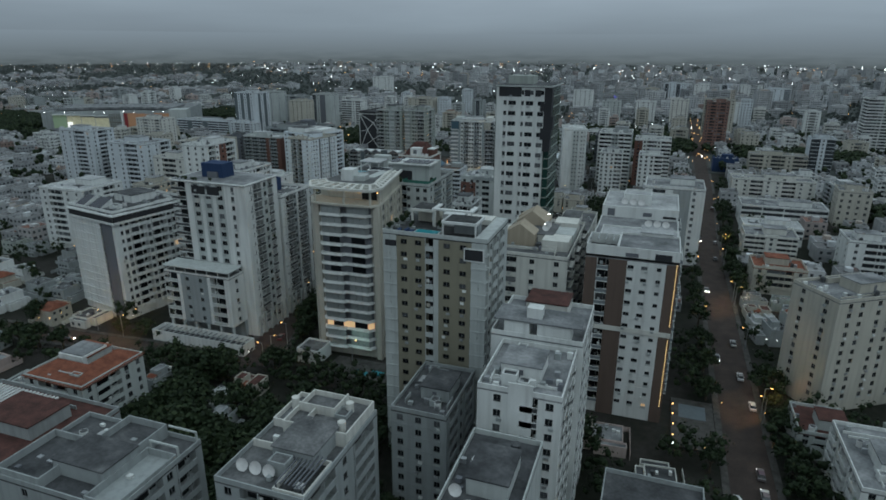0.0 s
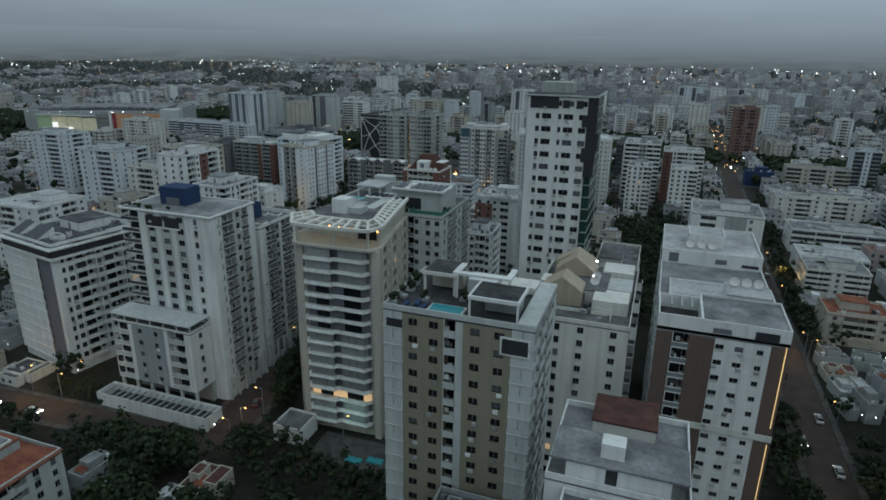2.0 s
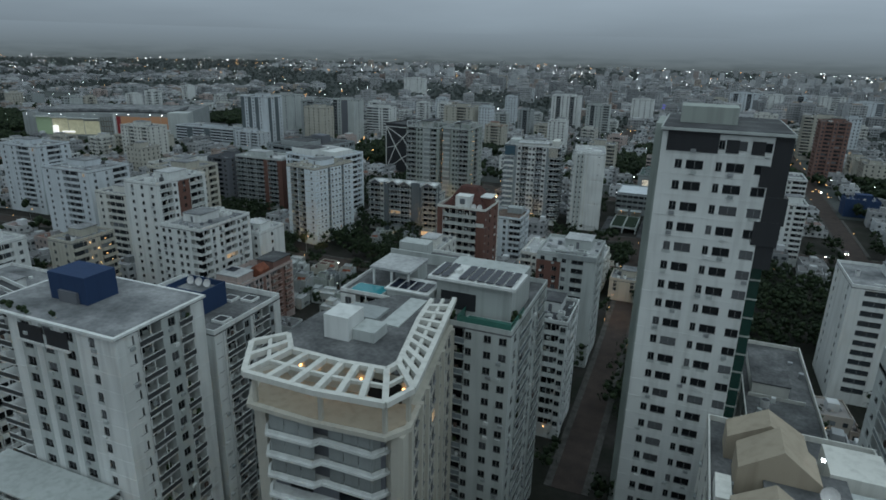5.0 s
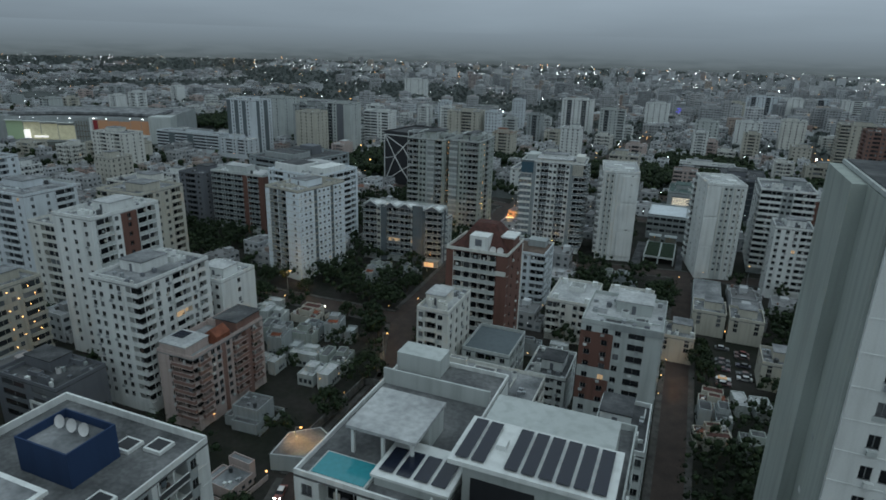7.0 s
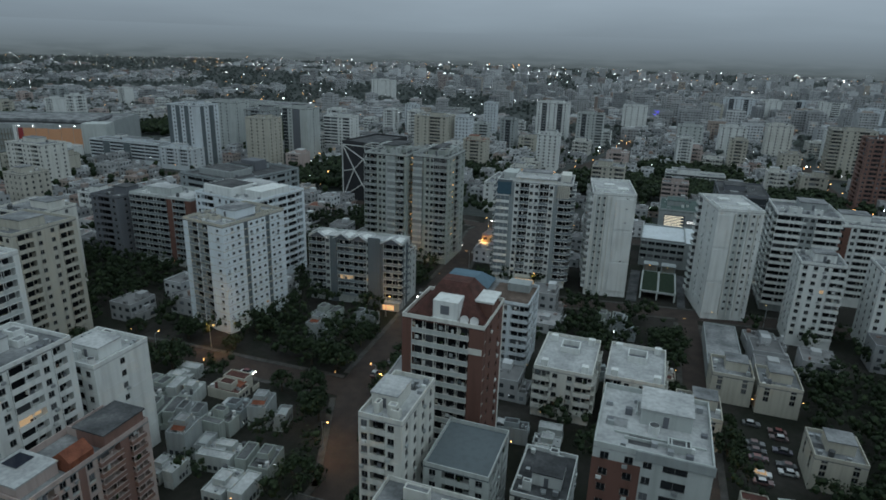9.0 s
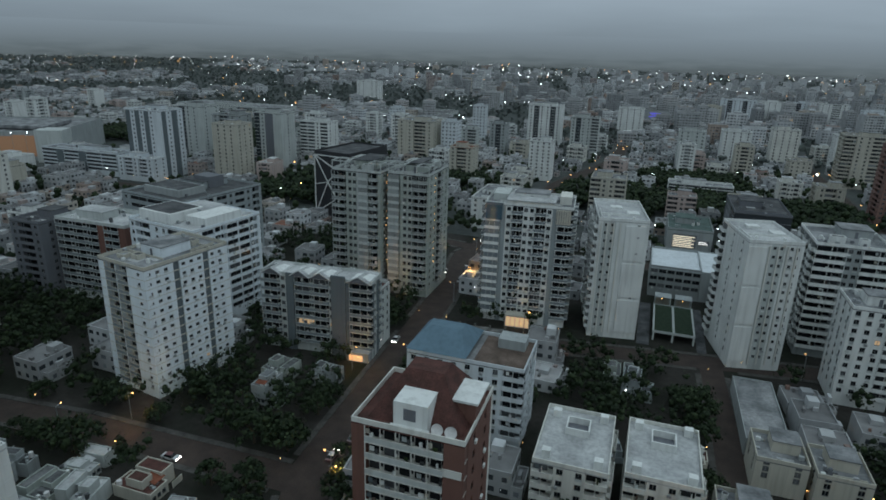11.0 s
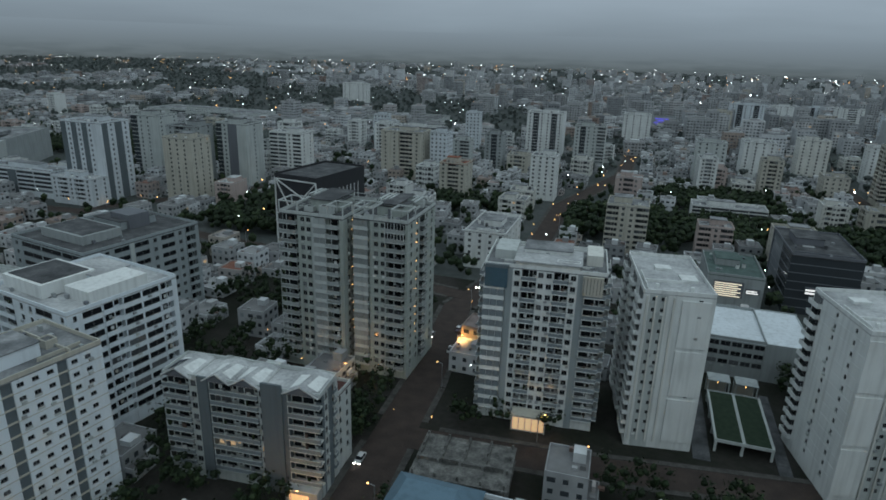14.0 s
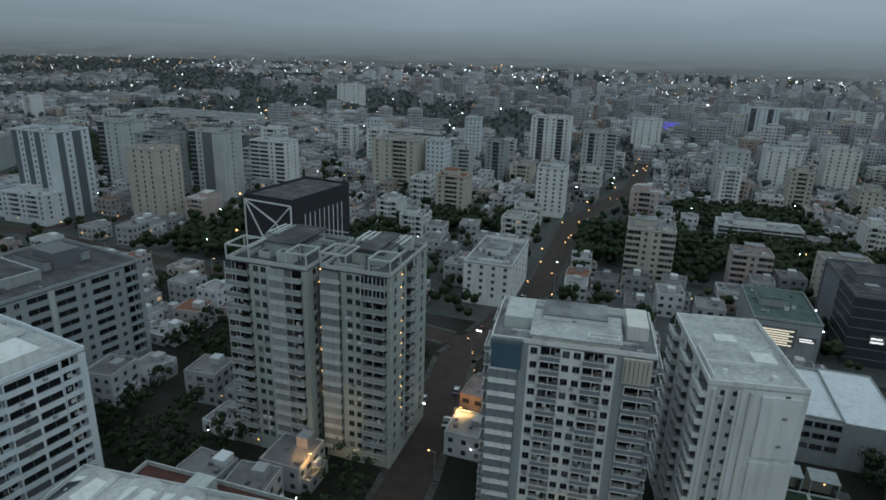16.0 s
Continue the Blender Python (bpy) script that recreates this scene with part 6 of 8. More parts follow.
part("curved_roof", g, mall, "pale curved upper roof")
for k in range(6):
    extra(mall, "lit_flank", [(16 + 9.8 * k, -0.3, 4, 25.4 + 9.8 * k, -0.05, 20.5 - 0.5 * (k % 3), ORANGE)], "orange facade that glows as if floodlit")
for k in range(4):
    extra(mall, "lit_flank", [(-66 + 15.3 * k, -0.3, 2, -51.4 + 15.3 * k, -0.05, 19.0 - 1.2 * k, GREENPANEL if k == 0 else GREENLIT)], "pale facade that glows as if floodlit")
    extra(mall, "canopy", [(-66 + 15.3 * k, -3.2, 19.4 - 0.6 * k, -51.4 + 15.3 * k, -0.32, 20.0 - 0.6 * k, WHITE)], "white projecting canopy")
extra(mall, "entrance_front", [(-50, -2.5, 1, -45.5, -0.35, 11, SIGNLIT), (-42, -1.2, 4, -30, -0.35, 5.5, SIGNLIT)], "bright lit entrance front", piece="entrance_front")
extra(mall, "glazed_hall", [(-4, -0.6, 2, 9, -0.05, 20, SCREEN)] + [(-3.6 + 2.4 * k, -0.75, 2, -3.2 + 2.4 * k, -0.6, 20, BRONZE) for k in range(6)] + [(-4, -0.9, 5 + 5 * k, 9, -0.76, 5.5 + 5 * k, BRONZE) for k in range(3)], "dark glazed hall behind a brown lattice", piece="mullion")
extra(mall, "pylon", [(9.4, -3, 0, 11.6, -0.05, 23, WHITE)])
extra(mall, "red_panel", [(12, -0.6, 3, 15.6, -0.05, 20.5, REDPANEL)], "deep red facade panel with a faint glow")
extra(mall, "drum", [(64, -6, 0, 84, 12, 25, LIGHTGREY)], "pale corner block")
for k in range(9):
    extra(mall, "roof_lamp", [(-74 + 16.3 * k + 5 * (k % 2), -0.6, 22.0, -73.5 + 16.3 * k + 5 * (k % 2), -0.32, 22.4, COLDLAMP)])
TAKEN.append((-700, 515, -530, 690))
TAKEN.append((-108, 1060, -75, 1168))

# theatre sign and office screens
SIGNWARM = plain("warm_lit_sign", (0.9, 0.80, 0.62), 0.5, glow=0.7)
for i, (x, y, z, w, h, n) in enumerate(((-79, 548.6, 5.2, 10.4, 6.0, 7), (-67.2, 548.6, 7.4, 4.6, 1.6, 2), (-46, 552.6, 9, 4, 2.5, 2))):
    g = Geo()
    g.box(x - 0.3, y + 0.1, z - 0.3, x + w + 0.3, y + 0.3, z + h + 0.3, DARKGREY)
    s = solid("lit_sign", g, "lit sign on a dark panel", "sign")
    for k in range(n):
        g = Geo()
        g.box(x, y, z + k * h / n, x + w * (0.95 - 0.13 * (k % 2)), y + 0.1, z + (k + 0.5) * h / n, SIGNWARM if n == 7 else SIGNLIT)
        part("light_bar", g, s)

# ---- cars ----
HEADLAMP = plain("car_headlamp", (1.0, 0.95, 0.85), 0.3, glow=14.0)


def car_template(lit):
    root = tagged(new("car"), "waiting car with lit headlamps in the street" if lit else "parked car in the car park", "car", "cars in the streets" if lit else "cars in the car park")
    b = Geo()
    b.prism([(-2.2, -0.85), (2.2, -0.85), (2.2, 0.85), (-2.2, 0.85)], 0.3, 0.85, CARPAINT)
    part("body", b, root)
    c = Geo()
    n = len(c.v)
    c.v += [(-1.6, -0.8, 0.85), (1.1, -0.8, 0.85), (1.1, 0.8, 0.85), (-1.6, 0.8, 0.85), (-1.1, -0.65, 1.42), (0.5, -0.65, 1.42), (0.5, 0.65, 1.42), (-1.1, 0.65, 1.42)]
    for f, m in (((0, 1, 5, 4), GLASS), ((1, 2, 6, 5), GLASS), ((2, 3, 7, 6), GLASS), ((3, 0, 4, 7), GLASS), ((4, 5, 6, 7), CARPAINT)):
        c.f.append(f)
        c.m.append(c.slot(m))
    part("cabin", c, root)
    for x in (-1.35, 1.35):
        for y in (-0.8, 0.8):
            w = Geo()
            w.box(x - 0.33, y - 0.1, 0.02, x + 0.33, y + 0.1, 0.62, TANK)
            part("wheel", w, root)
    for y in (-0.6, 0.6):
        h = Geo()
        h.box(2.18, y - 0.24, 0.5, 2.3, y + 0.24, 0.78, HEADLAMP if lit else METAL)
        part("headlight", h, root)
    return root


car0, car1 = car_template(True), car_template(False)
crng = random.Random(5)
spots_c = []
for ri, step in ((0, 9), (1, 12), (2, 16), (3, 18), (5, 12)):
    _, w, pts = ROADS[ri]
    cut = along([p for p in pts if p[1] < 620], step)
    for a, b in zip(cut, cut[1:]):
        if crng.random() < (0.5 if ri == 1 else 0.30):
            d = (b - a).normalized()
            side = crng.choice([-1, 1])
            p = a.lerp(b, crng.random()) + Vector((d.y, -d.x)) * side * w * crng.choice([0.22, 0.38])
            if off_road(p.x, p.y, ri, 1.0):
                spots_c.append((p.x, p.y, math.degrees(math.atan2(d.y, d.x)) + (180 if side < 0 else 0), 0.04 + 0.006 * ri))
parked = [(-53.0, 337 + 3.2 * k, crng.uniform(-3, 3), 0.02) for k in (0, 1, 3, 4, 5, 8)] + [(-46.8, 340 + 3.0 * k, 180 + crng.uniform(-3, 3), 0.02) for k in (1, 2, 4, 6, 7)]
for template, spots in ((car0, spots_c), (car1, parked)):
    for i, (x, y, a, z) in enumerate(spots):
        if i == 0:
            template.matrix_world = pose(x, y, z, 0, 0, a)
        else:
            copy_thing(template, pose(x, y, z, 0, 0, a))

# ---- street lamps, with the few lights that reach the ground ----
lamp0 = tagged(new("street_lamp"), "tall street lamp with a warm light", "street lamp", "street lamps")
g = Geo()
g.tube(0, 0, 0, 8, 0.12, 0.08, METAL, 6)
part("pole", g, lamp0)
g = Geo()
g.beam((0, 0, 7.9), (1.6, 0, 8.3), 0.1, METAL)
part("arm", g, lamp0)
g = Geo()
g.box(1.3, -0.15, 8.18, 1.75, 0.15, 8.3, WARMLAMP)
part("lamp_head", g, lamp0)
first = True
for ri, step in ((0, 42), (1, 45), (2, 45), (3, 50), (5, 50), (6, 60)):
    _, w, pts = ROADS[ri]
    cut = along([p for p in pts if p[1] < 700], step)
    for a, b in zip(cut, cut[1:]):
        d = (b - a).normalized()
        p = a + Vector((d.y, -d.x)) * (w / 2 + 0.5)
        m = pose(p.x, p.y, 0.1, 0, 0, math.degrees(math.atan2(d.y, d.x)) + 90)
        if not off_road(p.x, p.y, ri, 0.5):
            continue
        if first:
            lamp0.matrix_world, first = m, False
        else:
            copy_thing(lamp0, m)
# some stand in for lobby and forecourt light; posts are added under all
for i, (x, y, z, e) in enumerate(((-168, 148, 5, 900), (-172, 388, 4, 700), (-128, 434, 5, 260), (-214, 343.5, 6, 900), (-151.3, 336, 6, 900), (-187, 440, 4, 600), (36.4, 250, 7, 900), (-70, 330, 6, 500), (-84, 158, 4, 120), (36.4, 170, 7, 700), (36.4, 326, 7, 700), (-148.8, 256, 7, 700), (-153.3, 310, 7, 700), (-110, 152, 6, 500), (-160.5, 470, 6, 600), (-180, 148.5, 6, 700))):
    lt = new("street_level_light", bpy.data.lights.new("street_level_light", "POINT"))
    lt.data.energy, lt.data.color, lt.data.shadow_soft_size = e * 2.0, (1.0, 0.50, 0.18) if i != 8 else (0.5, 1.0, 0.9), 0.4
    lt.location = (x, y, 7.8)
    copy_thing(lamp0, pose(x - 1.7, y, 0.1))

# ---- low things between the towers ----
SLAB = patchy("raw_concrete", [(0.3, (0.07, 0.072, 0.07)), (0.55, (0.14, 0.14, 0.135)), (0.75, (0.22, 0.22, 0.21))], 0.5, 0.9, 2.0)
# an unfinished concrete frame beside the avenue
shell = tagged(new("building_shell"), "unfinished low concrete frame with bare slabs", "building site")
shell.matrix_world = pose(-143, 412.5, 0, 0, 0, 4)
for z in (3.4, 6.8):
    extra(shell, "slab", [(-11, -9, z - 0.3, 11, 7, z, SLAB)])
for x in (-10.5, -5.4, -0.3, 4.8, 9.9):
    for y in (-8.5, -3.4, 1.6, 6.0):
        extra(shell, "column", [(x, y, 0, x + 0.5, y + 0.5, 7.9, SLAB)])
for k in range(4):
    extra(shell, "block_wall", [(-10.4 + 5.1 * k, -3.2, 6.8, -6.0 + 5.1 * k, -3.0, 7.6 + 0.4 * (k % 2), SLAB)])
    extra(shell, "block_wall", [(-10.2 + 5.1 * k, -1, 6.8, -10.0 + 5.1 * k, 6, 7.5, SLAB)])
extra(shell, "block_wall", [(-11, -9, 0, 11, -8.8, 2.6, SLAB)])
TAKEN.append((-155, 402, -131, 421))

# dark low office with a white frame on its front
frame_house = hero("low_building", "dark grey low building with a white window frame", (-226, 236, -204, 250), 15, 4, {"S": "b1 W4 b1 W4", "E": "b6 b8"}, wall=DARKGREY, roof=DARKROOF)
extra(frame_house, "white_frame", [(1, -7.25, 2.5, 9, -7.02, 3.2, WHITE), (1, -7.25, 9.8, 9, -7.02, 10.5, WHITE), (1, -7.25, 3.2, 1.7, -7.02, 9.8, WHITE), (8.3, -7.25, 3.2, 9, -7.02, 9.8, WHITE)], "white painted picture frame", piece="bar")

# forecourt and annex of the beige tower
g = Geo()
g.tray(-103, 153, -95, 161, 4.2, 0.6, WHITE, MIDROOF)
solid("annex", g, "small white annex beside the beige tower", "annex")
TAKEN.append((-104, 152, -94, 162))
g = Geo()
g.box(-92, 150, 0, -70, 161, 0.12, PAVING)
solid("forecourt", g, "paved forecourt lit in turquoise", "forecourt", "structure")
TAKEN.append((-92, 150, -70, 161))
for k, (x, y) in enumerate(((-80, 152.5), (-75, 154))):
    g = Geo()
    g.box(x - 2, y - 1, 0.12, x + 2, y + 1, 0.5, POOL)
    solid("fountain_basin", g, "small turquoise lit water basin", "basin")
# pool and deck beside the white and brown tower
g = Geo()
g.box(11, 146, 0, 22, 170, 0.6, PAVING)
dk = solid("pool_deck", g, "low paved deck with a small pool", "deck")
g = Geo()
g.box(13, 160, 0.6, 20, 167, 0.66, SLATE)
part("water", g, dk, "dark pool water")
for k in range(9):
    g = Geo()
    x, y = ((11.4, 147 + 2.6 * k) if k % 2 else (12 + 1.15 * k, 146.3))
    g.tube(x, y, 0.6, 1.3, 0.05, 0.05, METAL, 6)
    g.box(x - 0.13, y - 0.13, 1.3, x + 0.13, y + 0.13, 1.55, WARMLAMP)
    part("deck_lamp", g, dk, "short warm deck lamp")
TAKEN.append((10, 145, 23, 171))
# walled yard beside the avenue
g = Geo()
for b in ((-152, 262, -151.7, 292), (-151.7, 291.7, -136, 292), (-136.3, 264, -136, 291.7)):
    g.box(b[0], b[1], 0, b[2], b[3], 2.6, SLAB)
solid("yard_wall", g, "grey block wall round an empty yard", "wall")
TAKEN.append((-151, 268, -137, 288))
g = Geo()
g.prism([(-153, 249), (-141, 252), (-142, 260), (-148, 263), (-154, 258)], 0, 4.4, LIGHTGREY)
g.prism([(-152.6, 249.4), (-141.4, 252.3), (-142.3, 259.7), (-148, 262.6), (-153.6, 257.8)], 4.4, 4.46, MIDROOF)
solid("house", g, "low many-sided house with pale walls", "house")
TAKEN.append((-154, 249, -141, 263))
# ---- further buildings that stand out behind ----
MIDS = [
    ((-488, 482, -456, 500), 28, 9, "S:w2 w2 l3 w2 w2 l3 w2 E:w2 w2 w2", OFFWHITE, GREY, ROOF, "off-white block with window rows"),
    ((-448, 584, -418, 606), 47, 15, "S:a2 w2 a2 w2 a2 w2 b3 E:a2 w2 a2 w2", COOLWHITE, SLATE, ROOF, "blue-grey and white high tower"),
    ((-420, 640, -398, 660), 40, 13, "S:w2 l3 w2 E:w2 w2", GREY, DARKGREY, DARKROOF, "dark grey tower with flat roof"),
    ((-392, 604, -371, 622), 38.5, 13, "S:b1 w2 w2 w2 b1 E:w2 w2 w2", CREAM, GREY, ROOF, "cream tower with regular windows"),
    ((-392, 655, -368, 675), 42, 14, "S:g2 w2 a3 b3 E:b2 w2 b2", LIGHTGREY, DARKGREY, DARKROOF, "grey tower with dark glass strips"),
    ((-373, 690, -347, 708), 33, 11, "S:W3 W3 w2 W3 E:w2 w2", WHITE, BRICK, ROOF, "white block with broad windows"),
    ((-126, 602, -106, 622), 24.8, 8, "S:l3 w2 w2 l3 E:w2 w2 l3", CREAM, TAN, ROOF, "cream and tan apartment block"),
    ((-82, 611, -66, 624), 16.5, 5, "S:l3 w2 l3 E:w2 w2", PINK, BRICK, ROOF, "small pink block with balconies"),
    ((-185, 556, -166, 592), 17, 5, "S:w2 w2 w2 w2 E:w2 w2 w2 w2 w2", WHITE, GREY, ROOF, "ornate white building on the corner"),
    ((-50, 600, -32, 616), 20, 6, "S:w2 w2 w2 E:w2 w2 W:w2 w2", CREAM, GREY, ROOF, "cream block with few windows"),
    ((-82, 549, -61, 580), 13.5, 3, "S:b3 E:b3", GREY, DARKGREY, GREENROOF, "grey theatre block with greenish roof"),
    ((-53, 553, -28, 592), 24, 6, "S:g4 g4 W:g4 g4", DARKGREY, GREY, DARKROOF, "dark glass office block"),
    ((-182, 702, -165, 718), 29.3, 10, "S:w2 w2 w2 w2 E:w2 w2", WHITE, GREY, ROOF, "white block with even windows"),
    ((-217, 872, -184, 895), 41, 14, "S:w2 g2 w2 w2 g2 w2 E:w2 w2", WHITE, GREY, ROOF, "tall white twin-front tower"),
    ((-136, 1010, -107, 1030), 31.5, 10, "S:w2 w2 w2 w2 E:w2", WHITE, GREY, ROOF, "white block with window grid"),
    ((-34, 853, -10, 875), 29.4, 10, "S:w2 w2 w2 w2 W:w2 w2", WHITE, GREY, ROOF, "white block with window grid"),
    ((-300, 726, -268, 748), 35, 11, "S:w2 w2 l3 w2 E:w2 w2", CREAM, TAN, ROOF, "pale cream block with windows"),
    ((-237, 676, -219, 692), 24.4, 8, "S:w2 l3 w2 E:w2 w2", CREAM, TAN, TERRACOTTA, "cream block with reddish roof"),
    ((-80, 688, -38, 704), 9.5, 3, "S:W4 W4 W4 W4", WHITE, GREY, ROOF, "long low white building"),
    ((40, 664, 60, 684), 46.4, 15, "S:w2 l3 w2 l3 w2 W:w2 l3 w2", ROSE, BRICK, MIDROOF, "brick brown high tower block"),
    ((47, 434, 95, 450), 16.2, 5, "S:w2 w2 l3 w2 w2 l3 w2 w2 W:w2 w2", OFFWHITE, GREY, ROOF, "long low off-white block"),
    ((113, 558, 130, 574), 28.8, 9, "S:g3 w2 g3 W:w2", COOLWHITE, SLATE, ROOF, "blue-grey block with glass strips"),
    ((184, 703, 212, 725), 50.5, 16, "S:l5 l5 W:l5", WHITE, DARKGREY, DARKROOF, "white tower with dark bands"),
    ((43, 548, 62, 562), 10.3, 3, "S:b4", BLUE, BLUE, BLUE, "low blue painted flat building"),
    ((43, 312, 66, 330), 12.3, 4, "S:l4 w2 l4 W:l4 w2", OFFWHITE, GREY, ROOF, "low cream block with terraces"),
    ((48, 380, 92, 400), 11.4, 3, "S:W4 W4 W4 W4 W:w2", WHITE, GREY, ROOF, "low white office with dark window bands"),
    ((82, 298, 104, 316), 17.5, 5, "S:w2 l3 w2 W:w2 b2 w2", WHITE, GREY, ROOF, "white block with corner terraces"),
    ((46, 344, 74, 362), 8.5, 2, "S:W4 W4 W4 W:w2", WHITE, GREY, WHITEROOF, "low white building with flat roofs"),
    ((42, 268, 62, 284), 11, 3, "S:w2 l4 w2 W:w2 w2", CREAM, BRICK, TERRACOTTA, "low cream house with red roof edge"),
    ((-34, 203, -21, 254), 31.5, 10, "S:b2 w2 w2 b1 W:w2 w2 l3 E:l3 w2 l3 w2 l3 w2", OFFWHITE, GREY, MIDROOF, "off-white block with a cluttered roof"),
    ((-4, 295, 22, 318), 35.5, 11, "S:b2 W4 b2 a5 w2 b2 W:w2 b2 w2", WHITE, GREY, ROOF, "white block with a grey front panel"),
    ((-236, 190, -206, 220), 30, 9, "S:w2 l3 w2 w2 E:l3 w2 l3 w2", WHITE, GREY, ROOF, "white block with stepped balconies"),
    ((-285, 215, -258, 240), 30, 9, "S:w2 l3 w2 w2 E:l3 w2 l3 w2", WHITE, GREY, WHITEROOF, "white block with deep balconies"),
    ((-262, 250, -250, 268), 26, 8, "S:w2 w2 E:p3 w2 p3", CREAM, GREY, ROOF, "cream block with lit stair"),
    ((-330, 300, -300, 322), 38, 12, "S:w2 w2 l3 w2 E:w2 w2 l3", COOLWHITE, GREY, ROOF, "pale blue-white block of flats"),
    ((-446, 570, -416, 583.5), 16, 5, "S:w2 l3 w2 l3 w2 E:w2 w2", COOLWHITE, GREY, WHITEROOF, "white podium flats before a tower"),
    ((-465, 656, -441, 676), 43, 14, "S:g2 w2 w2 b2 E:w2 b2 w2", LIGHTGREY, DARKGREY, DARKROOF, "dull grey tower with dark glass strips"),
    ((-170, 845, -144, 863), 34.5, 11, "S:w2 g2 w2 w2 l3 E:w2 w2", LIGHTGREY, GREY, MIDROOF, "light grey tower with window columns"),
    ((-73, 812, -51, 828), 32, 10, "S:w2 w2 b1 w2 w2 E:w2 w2 W:w2 w2", LIGHTGREY, GREY, ROOF, "grey block with paired windows"),
    ((-30, 782, -16, 796), 26, 8, "S:w2 l3 w2 W:w2 w2", CREAM, GREY, ROOF, "cream block beside a side street"),
    ((8, 860, 30, 878), 33, 11, "S:w2 w2 w2 w2 W:w2 w2 w2", OFFWHITE, GREY, ROOF, "off-white block with even windows"),
    ((44, 780, 76, 798), 40, 13, "S:l3 w2 w2 l3 w2 W:l3 w2 l3", CREAM, GREY, ROOF, "broad cream tower with balconies"),
    ((60, 868, 92, 884), 30, 10, "S:w2 w2 l3 w2 w2 W:w2 w2", WHITE, GREY, ROOF, "broad white block of flats with loggias"),
    ((-235, 787, -220, 800), 30, 10, "S:w2 g2 w2 E:w2 w2", GREY, DARKGREY, DARKROOF, "slim grey block with a glass strip"),
    ((-254, 760, -241, 774), 27, 9, "S:w2 l3 E:w2 w2", LIGHTGREY, GREY, ROOF, "slim pale block with balconies"),
    ((-353, 876, -305, 890), 20, 6, "S:W4 W4 W4 W4 W4 W4 E:w2 w2", WHITE, GREY, ROOF, "long white block with window bands"),
    ((-475, 1030, -359, 1090), 9, 2, "S:b6 W4 b6 E:b5", LIGHTGREY, GREY, MIDROOF, "long low grey hall with a broad roof"),
    ((-612, 1079, -550, 1120), 9, 2, "S:b6 W4 b6 E:b5", LIGHTGREY, GREY, MIDROOF, "low grey hall with a broad roof"),
    ((-732, 958, -572, 1010), 9, 2, "S:b6 W4 b6 W4 b6 E:b5", LIGHTGREY, GREY, ROOF, "very long low pale building"),
    ((-608, 1273, -566, 1292), 32, 10, "S:w2 w2 b2 w2 w2 E:w2 w2", WHITE, GREY, ROOF, "white slab block standing alone"),
    ((-522, 575, -452, 592), 16, 5, "S:W4 a2 W4 a2 W4 W4 E:w2 w2", COOLWHITE, SLATE, ROOF, "long white and slate low block"),
    ((-552, 552, -524, 570), 11, 3, "S:b3 W4 b3 E:b2", WHITE, GREY, WHITEROOF, "low white hall with a bare front"),
    ((-38, 1162, -10, 1180), 28, 9, "S:w2 g2 w2 w2 W:w2 w2", CREAM, GREY, ROOF, "cream tower with a dark strip"),
    ((-2, 1187, 30, 1205), 36, 12, "S:g2 w2 w2 g2 w2 W:w2 w2", COOLWHITE, SLATE, ROOF, "blue-white tower with glass strips"),
    ((-4, 1250, 44, 1268), 32, 10, "S:w2 w2 g2 w2 w2 w2 W:w2 w2", COOLWHITE, SLATE, ROOF, "wide blue-white block with window columns"),
    ((50, 1268, 84, 1286), 31, 10, "S:w2 w2 w2 w2 W:w2 w2", WHITE, GREY, ROOF, "white block in a row of towers"),
    ((88, 1276, 124, 1292), 31, 10, "S:w2 g2 w2 w2 W:w2 w2", COOLWHITE, GREY, ROOF, "blue-white block in a row of towers"),
    ((128, 1269, 164, 1286), 32, 10, "S:w2 w2 l3 w2 W:w2 w2", WHITE, GREY, ROOF, "white block with loggia column"),
    ((156, 1163, 192, 1180), 32, 10, "S:w2 w2 w2 g2 W:w2 w2", COOLWHITE, SLATE, ROOF, "pale blue tower with a glass strip"),
    ((70, 552, 112, 566), 15, 4, "S:l4 w2 l4 w2 l4 W:w2 w2", CREAM, GREY, ROOF, "low cream block with dark loggias"),
    ((-412, 335, -382, 355), 38, 12, "S:w2 w2 l3 w2 E:w2 l3 w2", COOLWHITE, GREY, ROOF, "pale blue-white block with loggias"),
    ((-375, 341, -350, 358), 27, 9, "S:w2 l3 w2 E:l3 w2", LIGHTGREY, GREY, ROOF, "light grey block with lit stairs"),
    ((-322, 354, -300, 372), 32, 10, "S:l3 w2 w2 E:w2 w2", OFFWHITE, GREY, ROOF, "off-white block with side windows"),
    ((-285, 290, -262, 308), 33, 10, "S:w2 l3 w2 E:w2 w2", OFFWHITE, GREY, ROOF, "off-white block with loggia windows"),
]
